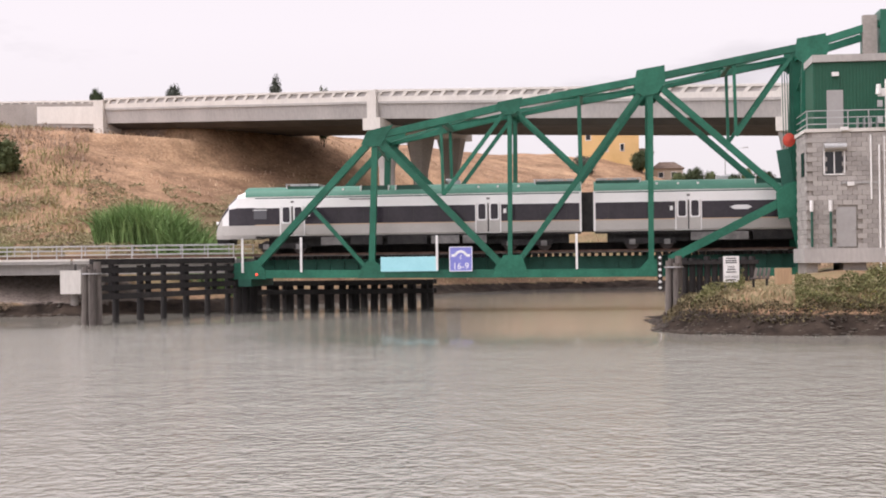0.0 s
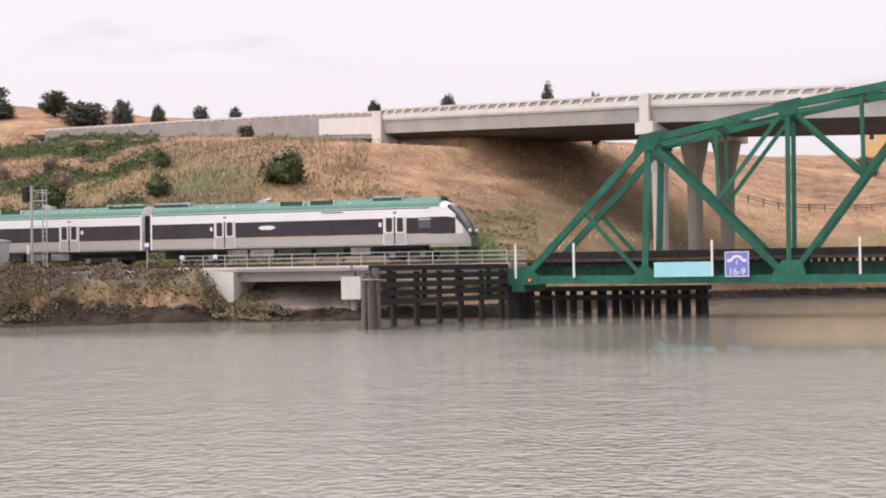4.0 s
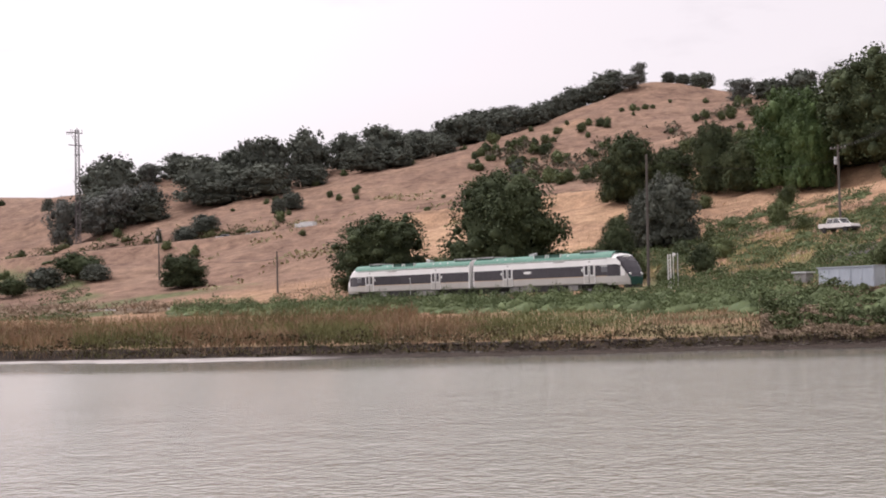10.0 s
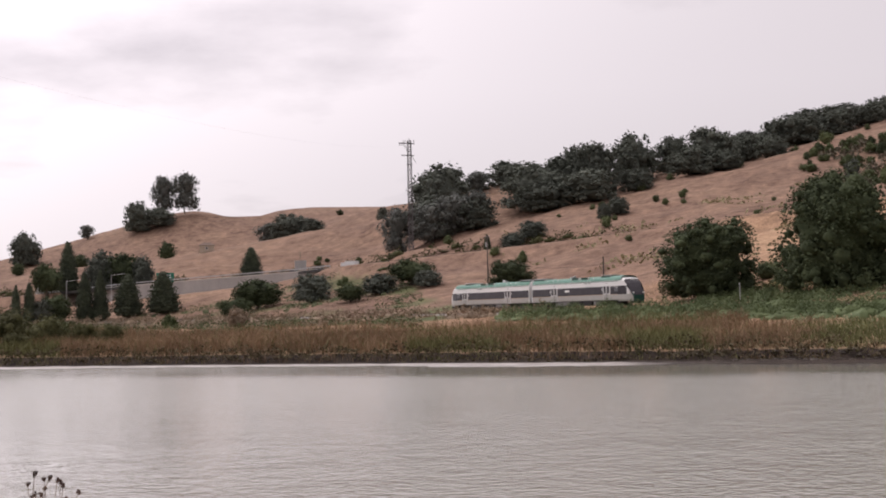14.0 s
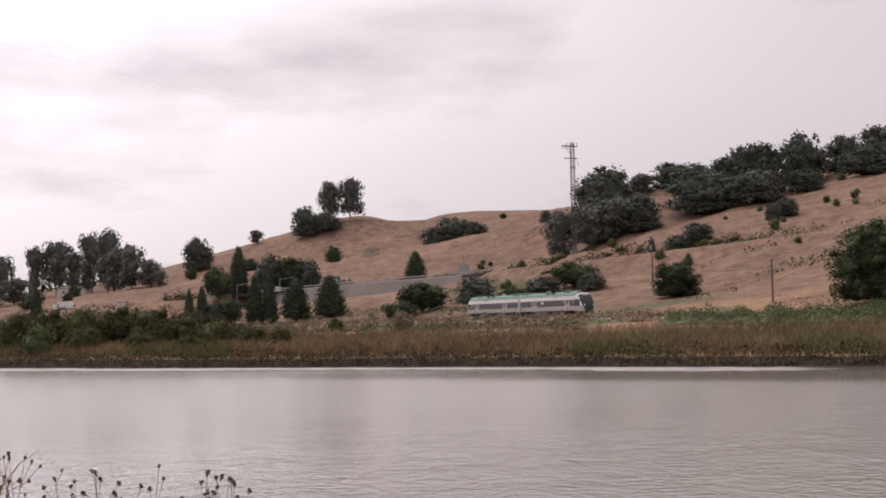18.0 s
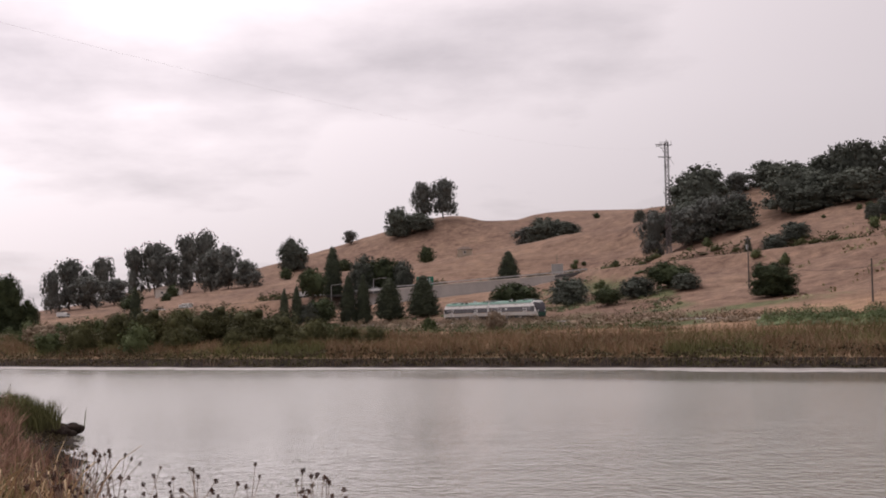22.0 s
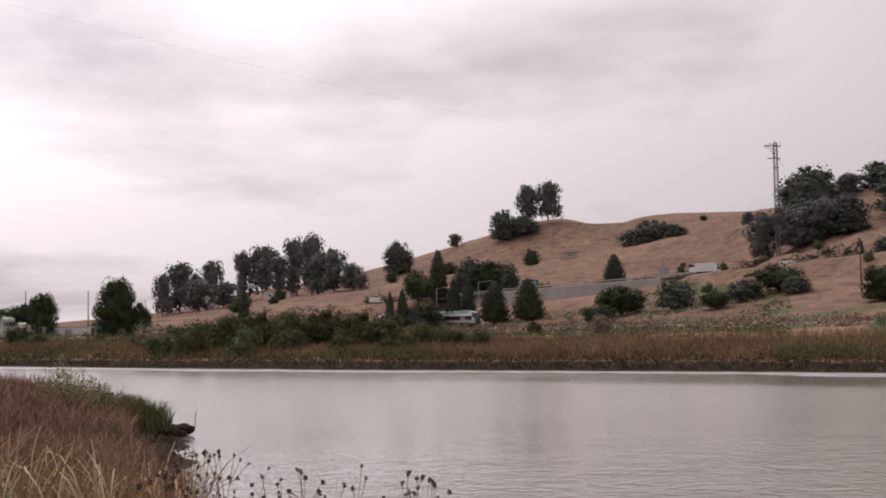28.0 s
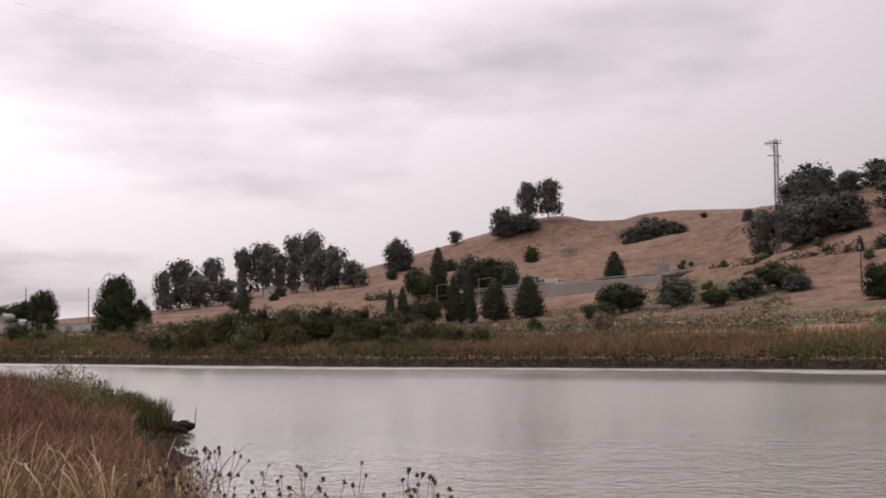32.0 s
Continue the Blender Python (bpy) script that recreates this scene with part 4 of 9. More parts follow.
def make_dolphin(x, y, top, label):
    d = thing("pile_dolphin", label, "piles")
    for k in range(4):
        a = k * 1.57 + 0.4
        px_, py_ = x + 0.33 * math.cos(a), y + 0.33 * math.sin(a)
        part("timber_post", Solid().tube((px_ + 0.1 * math.cos(a), py_, -2), (px_, py_, top - 0.15 * k), 0.24, 0.22, 10), TIMBER_GREY, d)
    part("binding", Solid().tube((x, y, top - 0.75), (x, y, top - 0.68), 0.62, n=14), GALV, d)
    return d


make_dolphin(-30.1, 78.6, 3.75, "cluster of weathered grey mooring piles at the fender's end")
make_dolphin(4.5, 89.5, 3.65, "cluster of grey timber piles bound with steel band")


def make_pile_row():
    row = thing("pile_bent", "row of dark timber piles with cap beams under the bridge", "piles")
    rng = random.Random(4)
    for j, y in enumerate((100.6, 102.6)):
        for k in range(11):
            x = -25.4 + k * 1.24 + rng.uniform(-0.3, 0.3)
            part("timber_post", Solid().tube((x, y, -2), (x + rng.uniform(-0.1, 0.1), y, 2.05), 0.3, 0.27, 9), TIMBER_DARK, row)
        for z in (1.95, 1.3):
            part("cap_beam", Solid().box((-19.2, y - 0.25, z), (13.6, 0.3, 0.34)), TIMBER_DARK, row)
    return row


make_pile_row()


def make_bulkhead():
    b = thing("timber_bulkhead", "dark upright timber bulkhead beside the bridge heel", "bulkhead")
    rng = random.Random(9)
    for k in range(10):
        x = 5.3 + k * 0.48
        part("timber_post", Solid().tube((x, 91.2, -1), (x, 91.2, 3.55 + rng.uniform(-0.15, 0.1)), 0.22, 0.22, 8), TIMBER_DARK, b)
    part("cap_beam", Solid().box((7.5, 90.9, 3.2), (5.0, 0.2, 0.25)), TIMBER_DARK, b)
    return b


make_bulkhead()


def make_gauge():
    g = thing("tide_gauge", "dark tide gauge board with white diamond marks", "gauge")
    part("board", Solid().box((3.75, 92.6, 2.6), (0.32, 0.06, 2.4)), TIMBER_DARK, g)
    for k in range(6):
        part("mark", Solid().plate([(3.62, 92.55, 1.55 + k * 0.4), (3.75, 92.55, 1.44 + k * 0.4), (3.88, 92.55, 1.55 + k * 0.4), (3.75, 92.55, 1.66 + k * 0.4)], (0, 1, 0), 0.03), WHITE_PAINT, g)
    return g


make_gauge()


# ---- the operator's building and its things ----
def make_building():
    b = thing("operator_house", "grey concrete block bridge operator house with roof railing", "building")
    x0, x1, y0, y1, z0, z1 = 12.75, 24.0, 88.0, 92.4, 4.0, 11.25
    BLOCK = material("grey_block", (0.30, 0.28, 0.26), (0.40, 0.375, 0.35), 0.9, 0, 0.5, 8, 0.15, rand=0.16)
    core = Solid().box(((x0 + x1) / 2, (y0 + y1) / 2, (z0 + z1) / 2), (x1 - x0 - 0.1, y1 - y0 - 0.1, z1 - z0))
    part("wall", core, CONCRETE_DARK, b)
    shape = Solid().box((0, 0, 0), (0.585, 0.12, 0.285)).mesh("block")
    n = 0
    rows = int((z1 - z0) / 0.3)
    for r in range(rows):
        z = z0 + 0.15 + r * 0.3
        for k in range(10):
            x = x0 + 0.3 + k * 0.6 + (0.3 if r % 2 else 0.0)
            if x > 18.2:
                continue
            if 13.7 < x < 15.05 and 8.5 < z < 10.2 or 14.3 < x < 15.8 and z < 6.7:
                continue
            o = part("block", shape, BLOCK, b)
            o.location = (x, y0, z)
            n += 1
    shape2 = Solid().box((0, 0, 0), (0.12, 0.585, 0.285)).mesh("side_block")
    for r in range(rows):
        for k in range(7):
            o = part("block", shape2, BLOCK, b)
            o.location = (x0, y0 + 0.35 + k * 0.6 + (0.25 if r % 2 else 0), z0 + 0.15 + r * 0.3)
    part("parapet", Solid().box(((x0 + x1) / 2, (y0 + y1) / 2, z1 + 0.1), (x1 - x0 + 0.3, y1 - y0 + 0.3, 0.22)), CONCRETE_LIGHT, b)
    part("base_slab", Solid().box(((x0 + x1) / 2 - 0.1, (y0 + y1) / 2, 3.55), (x1 - x0 + 0.4, y1 - y0 + 0.4, 0.9)), CONCRETE, b)
    for x in (13.0, 15.6, 19.0, 22.5):
        part("foundation_wall", Solid().box((x, 90.2, 2.2), (0.7 if x < 14 else 1.4, 3.8, 1.9)), CONCRETE_DARK, b)
    w = part("window", Solid().box((14.38, y0 + 0.02, 9.34), (1.2, 0.1, 1.5)), GLASS_DARK, b)
    f = Solid()
    for dx, dz, ww, hh in ((0, 0.74, 1.3, 0.09), (0, -0.74, 1.3, 0.09), (-0.62, 0, 0.09, 1.5), (0.62, 0, 0.09, 1.5), (0, 0, 0.07, 1.45)):
        f.box((14.38 + dx, y0 - 0.06, 9.34 + dz), (ww, 0.08, hh))
    part("frame", f, WHITE_PAINT, w)
    part("shutter_box", Solid().tube((13.75, y0 - 0.22, 10.3), (15.1, y0 - 0.22, 10.3), 0.24, n=12), GALV, b)
    part("window", Solid().box((x0 - 0.03, 89.4, 9.3), (0.14, 1.3, 1.5)), GLASS_DARK, b)
    d = part("door", Solid().box((15.05, y0 - 0.03, 5.32), (1.2, 0.08, 2.45)), DOOR_GREY, b, "plain grey steel door")
    part("handle", Solid().box((15.5, y0 - 0.1, 5.2), (0.1, 0.06, 0.05)), GALV, d)
    for x, z in ((12.95, 6.4), (14.1, 6.4)):
        part("lamp_pipe", Solid().tube((x, y0 - 0.2, 4.1), (x, y0 - 0.2, 6.3), 0.07, n=8), DARK_STEEL, b)
        part("lamp", Solid().tube((x, y0 - 0.2, 6.3), (x, y0 - 0.2, 7.0), 0.12, n=8), WHITE_PAINT, b)
    for x in (15.35,):
        part("floodlight", Solid().box((x, y0 - 0.15, 8.0), (0.4, 0.2, 0.25)), WHITE_PAINT, b)
    for x in (16.6, 17.1):
        part("downpipe", Solid().tube((x, y0 - 0.14, 2.2 if x > 17 else 7.0), (x, y0 - 0.14, 11.0 if x < 17 else 10.4), 0.06, n=8), WHITE_PAINT, b)
    part("conduit", Solid().box((16.0, y0 - 0.1, 8.05), (2.6, 0.06, 0.06)), GALV, b)
    part("floodlight", Solid().box((15.0, y0 - 0.2, 11.42), (0.45, 0.25, 0.22)), WHITE_PAINT, b)
    for k in range(10):
        x = x0 + k * (x1 - x0) / 9
        part("rail_post", Solid().box((x, y0 - 0.05, 11.95), (0.06, 0.06, 1.3)), GALV, b)
    for z in (11.75, 12.15, 12.58):
        part("handrail", Solid().box(((x0 + x1) / 2, y0 - 0.05, z), (x1 - x0, 0.05, 0.055)), GALV, b)
        part("handrail", Solid().box((x0, (y0 + y1) / 2, z), (0.05, y1 - y0, 0.055)), GALV, b)
    # loose kit on the roof
    for k in range(4):
        part("rack", Solid().box((15.9 + 0.4 * k, y0 + 0.4, 11.75), (0.06, 0.5, 0.7)), GALV, b)
    return b


def make_machinery_house():
    m = thing("machinery_house", "green corrugated steel machinery house with grey door", "shed")
    x0, x1, y0, y1, z0, z1 = 13.3, 18.6, 88.9, 92.2, 11.5, 15.7
    part("wall", Solid().box(((x0 + x1) / 2, (y0 + y1) / 2, (z0 + z1) / 2), (x1 - x0, y1 - y0, z1 - z0)), GREEN_SHED, m)
    rib = Solid().box((0, 0, 0), (0.1, 0.05, z1 - z0)).mesh("rib")
    for k in range(26):
        o = part("rib", rib, GREEN_SHED, m)
        o.location = (x0 + 0.1 + k * 0.205, y0 - 0.02, (z0 + z1) / 2)
    part("roof", Solid().box(((x0 + x1) / 2 + 0.1, (y0 + y1) / 2, z1 + 0.25), (x1 - x0 + 0.3, y1 - y0 + 0.5, 0.45)), CONCRETE, m, "flat grey roof slab")
    d = part("door", Solid().box((14.62, y0 - 0.08, 12.75), (1.0, 0.08, 2.4)), DOOR_GREY, m)
    part("handle", Solid().box((15.0, y0 - 0.14, 12.7), (0.1, 0.05, 0.05)), GALV, d)
    part("lamp", Solid().box((14.65, y0 - 0.15, 14.95), (0.42, 0.2, 0.25)), WHITE_PAINT, m)
    return m


def make_camera_mast():
    c = thing("camera_mast", "white pole with surveillance cameras and ladder", "mast")
    part("pole", Solid().tube((17.5, 87.6, 11.3), (17.5, 87.6, 14.4), 0.07, n=8), WHITE_PAINT, c)
    part("camera", Solid().tube((17.05, 87.55, 13.5), (17.05, 87.55, 14.1), 0.2, 0.14, 10), WHITE_PAINT, c)
    part("bracket", Solid().box((17.25, 87.58, 13.6), (0.5, 0.08, 0.5)), WHITE_PAINT, c)
    for z in (11.9, 12.9):
        part("box", Solid().box((17.1, 87.5, z), (0.3, 0.2, 0.4)), GALV, c)
    return c


def make_ladder():
    l = thing("outside_ladder", "white caged ladder on the operator house wall", "ladder")
    for x in (17.35, 17.95):
        part("stile", Solid().box((x, 87.6, 7.2), (0.06, 0.06, 7.4)), WHITE_PAINT, l)
    for k in range(18):
        part("rung", Solid().box((17.65, 87.6, 4.0 + k * 0.4), (0.6, 0.04, 0.04)), WHITE_PAINT, l)
    return l


GLASS_DARK = plain("dark_glass", (0.015, 0.016, 0.018), 0.08)
DOOR_GREY = material("grey_door_paint", (0.32, 0.31, 0.30), (0.37, 0.36, 0.35), 0.5, 0, 1, 5, 0.03)
GREEN_SHED = material("green_shed_paint", (0.016, 0.085, 0.05), (0.025, 0.115, 0.07), 0.5, 0, 0.4, 6, 0.05)
make_building()
make_machinery_house()
make_camera_mast()
make_ladder()


def make_point_things():
    """What stands on the point below the bridge."""
    z = lambda x, y: float(land(np.array([x]), np.array([y]))[0][0])
    s = thing("speed_sign", "white wooden boating notice board on two posts", "sign")
    g = z(6.5, 71.6)
    for x in (6.2, 6.85):
        part("post", Solid().box((x, 71.66, g + 0.55), (0.1, 0.1, 1.5)), TIMBER_GREY, s)
    part("board", Solid().box((6.5, 71.6, 2.95), (0.8, 0.05, 1.32)), WHITE_PAINT, s)
    for text, zz in (("SPEED", 3.05), ("FLAT WAKE", 2.55)):
        lettering("lettering", text, 0.13, (6.5, 71.565, zz), TIMBER_DARK, s)
    for k, (w, zz) in enumerate(((0.5, 3.5), (0.56, 3.38), (0.56, 3.28), (0.42, 2.93), (0.5, 2.8), (0.45, 2.4))):
        part("text_line", Solid().box((6.5, 71.57, zz), (w, 0.012, 0.05)), TIMBER_DARK, s)
    c = thing("wooden_bench", "grey weathered wooden bench with slatted back", "bench")
    g = z(8.2, 74.4)
    for x in (7.9, 8.6):
        for y in (74.2, 74.6):
            part("leg", Solid().box((x, y, g + 0.2), (0.08, 0.08, 0.5)), TIMBER_DARK, c)
    part("seat", Solid().box((8.25, 74.4, g + 0.45), (0.95, 0.5, 0.06)), TIMBER_GREY, c)
    for k in range(4):
        part("slat", Solid().beam((8.0 + 0.22 * k, 74.62, g + 0.45), (8.12 + 0.22 * k, 74.75, g + 1.0), 0.16, 0.03, (0, 1, 0)), TIMBER_GREY, c)
    k = thing("wooden_crate", "upright tan plywood crate on the point", "crate")
    g = z(9.45, 74.4)
    TAN = material("tan_plywood", (0.36, 0.24, 0.14), (0.5, 0.35, 0.22), 0.8, 0, 2, 12, 0.15, stretch=(1, 1, 0.2))
    part("side", Solid().box((9.45, 74.4, g + 0.42), (0.8, 0.7, 0.95)), TAN, k)
    for x in (9.12, 9.45, 9.78):
        part("batten", Solid().box((x, 74.03, g + 0.42), (0.1, 0.04, 0.95)), TAN, k)
    lone("foam_float", Solid().box((3.9, 80.5, z(3.9, 80.5) + 0.13), (0.55, 0.4, 0.3)), WHITE_PAINT, "white foam float lying on the bank edge", "float")
    return s


make_point_things()

# ---- the highway overpass ----
def make_overpass():
    o = thing("highway_overpass", "pale concrete box girder highway overpass on flared columns", "overpass")
    top = [Vector((-60, 161.2, 23.35)), Vector((-24, 144, 21.35)), Vector((16.8, 126.9, 18.8)), Vector((75, 102.5, 15.2))]
    path = []
    for i in range(3):
        for k in range(8):
            path.append(top[i].lerp(top[i + 1], k / 8))
    path.append(top[3])
    # near edge is the path; the deck lies behind it (to the left of travel is behind)
    W = 19.0
    # profile across: + is towards the camera side
    part("deck_slab", Solid().sweep(path, [(0.0, -0.95), (0.0, -1.2), (-1.6, -1.5), (-W + 1.6, -1.5), (-W, -1.2), (-W, -0.95)]), CONCRETE, o)
    part("fascia_beam", Solid().sweep(path, [(-0.12, -1.18), (-0.35, -2.75), (-W + 0.35, -2.75), (-W + 0.12, -1.18)]), CONCRETE, o)
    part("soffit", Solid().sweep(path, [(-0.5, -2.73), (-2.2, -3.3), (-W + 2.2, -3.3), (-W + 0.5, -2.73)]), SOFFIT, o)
    for side in (-0.02, -W + 0.32):
        part("barrier_kerb", Solid().sweep(path, [(side, -0.95), (side - 0.3, -0.95), (side - 0.3, -0.4), (side, -0.4)]), CONCRETE_LIGHT, o)
        part("barrier_rail", Solid().sweep(path, [(side - 0.02, 0.08), (side - 0.28, 0.08), (side - 0.28, 0.3), (side - 0.02, 0.3)]), CONCRETE_LIGHT, o)
        part("barrier_panel", Solid().sweep(path, [(side - 0.2, -0.4), (side - 0.26, -0.4), (side - 0.26, 0.08), (side - 0.2, 0.08)]), CONCRETE, o, "recessed grey barrier panel")
        post = Solid().plate([(-0.4, 0, -0.25), (0.05, 0, -0.25), (0.5, 0, 0.25), (0.05, 0, 0.25)], (0, 1, 0), 0.22).mesh("barrier_post")
        for i in range(3):
            d = (top[i + 1] - top[i]); n = int(d.length / 1.5); u = d.normalized(); sd = Vector((u.y, -u.x, 0)).normalized()
            for k in range(n):
                q = part("barrier_post", post, CONCRETE_LIGHT, o)
                p = top[i] + d * (k + 0.5) / n + sd * (side - 0.15)
                q.matrix_basis = pose(p.x, p.y, p.z - 0.16, 0, 0, math.degrees(math.atan2(u.y, u.x)))
    for i in (1, 2):
        p = top[i]
        u = (top[i + 1] - top[i - 1]).normalized(); sd = Vector((u.y, -u.x, 0)).normalized()
        m = pose(0, 0, 0, 0, 0, math.degrees(math.atan2(u.y, u.x))).to_3x3()
        part("pilaster", Solid().box(p + sd * 0.05 + Vector((0, 0, -1.25)), (1.15, 0.5, 3.0), m), CONCRETE_LIGHT, o)
        c = p - sd * W / 2
        cap = Solid()
        a, b = c + sd * (W / 2 + 0.3), c - sd * (W / 2 + 0.3)
        cap.box(c + Vector((0, 0, -3.35)), (2.2, W + 0.7, 1.25), m)
        part("bent_cap", cap, CONCRETE_LIGHT, o)
        for k in (-1, 0, 1):
            q = c + sd * k * (W / 2 - 2.6)
            g = float(land(np.array([q.x]), np.array([q.y]))[0][0])
            col = Solid().tube((q.x, q.y, g - 0.6), (q.x, q.y, q.z - 8.0), 0.8, 0.85, 12).tube((q.x, q.y, q.z - 8.0), (q.x, q.y, q.z - 3.9), 0.85, 1.7, 12)
            # columns behind the front one are darker: the deck's shade as colour
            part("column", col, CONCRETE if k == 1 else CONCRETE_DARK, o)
    # abutment and the approach's parapet wall
    u = (top[1] - top[0]).normalized(); sd = Vector((u.y, -u.x, 0)).normalized()
    m = pose(0, 0, 0, 0, 0, math.degrees(math.atan2(u.y, u.x))).to_3x3()
    part("abutment", Solid().box(top[0] - sd * W / 2 - u * 0.6 + Vector((0, 0, -3.2)), (1.6, W + 0.6, 6.4), m), CONCRETE_LIGHT, o)
    wall = [top[0] + Vector((0, 0, 0.05))] + [Vector(p) for p in PARAPET[3:0:-1]]
    wp = []
    for i in range(3):
        wp += [wall[i].lerp(wall[i + 1], k / 6) for k in range(6)]
    wp.append(wall[3])
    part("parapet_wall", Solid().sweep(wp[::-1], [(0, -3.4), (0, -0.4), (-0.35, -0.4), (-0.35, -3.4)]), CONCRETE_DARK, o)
    part("parapet_panel", Solid().sweep(wp[::-1], [(-0.14, -0.4), (-0.2, -0.4), (-0.2, -0.2), (-0.14, -0.2)]), CONCRETE, o, "recessed grey parapet panel")
    part("parapet_rail", Solid().sweep(wp[::-1], [(0.0, -0.22), (-0.3, -0.22), (-0.3, 0), (0.0, 0)]), CONCRETE_LIGHT, o)
    part("wing_wall", Solid().sweep(wp[:6][::-1], [(0.12, -2.9), (0.12, -0.75), (-0.4, -0.75), (-0.4, -2.9)]), CONCRETE_LIGHT, o, "pale wing wall panel")
    post = Solid().plate([(-0.25, 0, -0.21), (0.2, 0, -0.21), (0.45, 0, 0.21), (0, 0, 0.21)], (0, 1, 0), 0.22).mesh("parapet_post")
    for i in range(3):
        d = (wall[i + 1] - wall[i]); n = int(d.length / 1.6); uu = d.normalized()
        for k in range(n):
            p = wall[i] + d * (k + 0.5) / n
            q = part("parapet_post", post, CONCRETE_LIGHT, o)
            q.matrix_basis = pose(p.x, p.y + 0.15, p.z - 0.42, 0, 0, math.degrees(math.atan2(uu.y, uu.x)))
    return o


make_overpass()


def make_freeway():
    f = thing("freeway", "asphalt freeway benched into the hillside", "road", kind="structure")
    pts = [Vector(p) for p in FREEWAY]
    path = []
    for i in range(len(pts) - 1):
        path += [pts[i].lerp(pts[i + 1], k / 5) for k in range(5)]
    path.append(pts[-1])
    part("carriageway", Solid().sweep(path, [(-8, -0.6), (8, -0.6), (8, 0.12), (-8, 0.12)]), ASPHALT, f)
    return f


make_freeway()

# ---- the diesel railcar train: two cars, back to back ----
SILVER = material("silver_grey_panel", (0.4, 0.38, 0.355), (0.47, 0.45, 0.42), 0.4, 0.0, 0.6, 6, 0.03, world=False)
CAR_WHITE = material("white_car_paint", (0.74, 0.735, 0.72), (0.81, 0.805, 0.79), 0.35, 0, 0.6, 6, 0.02, world=False)
CAR_GREEN = material("green_roof_paint", (0.055, 0.175, 0.122), (0.08, 0.215, 0.158), 0.45, 0, 0.6, 6, 0.03, world=False)
CAR_GLASS = material("tinted_window_band", (0.028, 0.024, 0.03), (0.045, 0.04, 0.048), 0.15, 0, 0.8, 4, 0.0, world=False)
CAR_ORANGE = plain("orange_stripe", (0.52, 0.38, 0.26))
UNDER = material("dark_underframe", (0.012, 0.012, 0.013), (0.04, 0.037, 0.035), 0.8, 0, 2, 9, 0.2, world=False)
UNDER_GREY = material("grey_equipment_box", (0.13, 0.125, 0.12), (0.26, 0.25, 0.24), 0.7, 0, 1.5, 8, 0.1, world=False)
UNDER_GREEN = material("louvre_green", (0.015, 0.06, 0.045), (0.025, 0.085, 0.06), 0.6, 0, 2, 20, 0.2, world=False)
WHEEL_STEEL = plain("wheel_steel", (0.09, 0.075, 0.07), 0.5, 0.7)
LIGHT_WHITE = plain("headlamp", (0.8, 0.8, 0.78), 0.2)
# half sections: across and up from the rail
SIDE = [(1.44, 1.22), (1.5, 1.34), (1.52, 2.0), (1.52, 3.2), (1.5, 3.8), (1.46, 3.99)]
ROOF = [(1.46, 3.99), (1.36, 4.33), (1.12, 4.56), (0.7, 4.68), (0.0, 4.73)]


def strip(solid, pts, x0, x1):
    """Both sides of the car, a strip of the section pts from x0 to x1."""
    for k in (-1, 1):
        a = [(x0, k * y, z) for y, z in pts] + [(x1, k * y, z) for y, z in pts]
        n = len(pts)
        solid.add(a, [(i, i + 1, n + i + 1, n + i) for i in range(n - 1)])
    return solid


NOSE = [(22.7, 1.52, 4.6), (23.4, 1.5, 4.5), (24.0, 1.46, 4.22), (24.6, 1.38, 3.65), (25.1, 1.25, 2.95), (25.45, 1.08, 2.3), (25.6, 0.95, 1.9)]


def nose_ring(x, w, top):
    zs = [1.05, 1.34, min(2.0, top * 0.8), min(3.24, top * 0.86), min(3.95, top * 0.93), top * 0.975, top]
    ws = [w * 0.94, w, w, w * 0.995, w * 0.96, w * 0.78, 0.0]
    return [(x, a, b) for a, b in zip(ws, zs)]


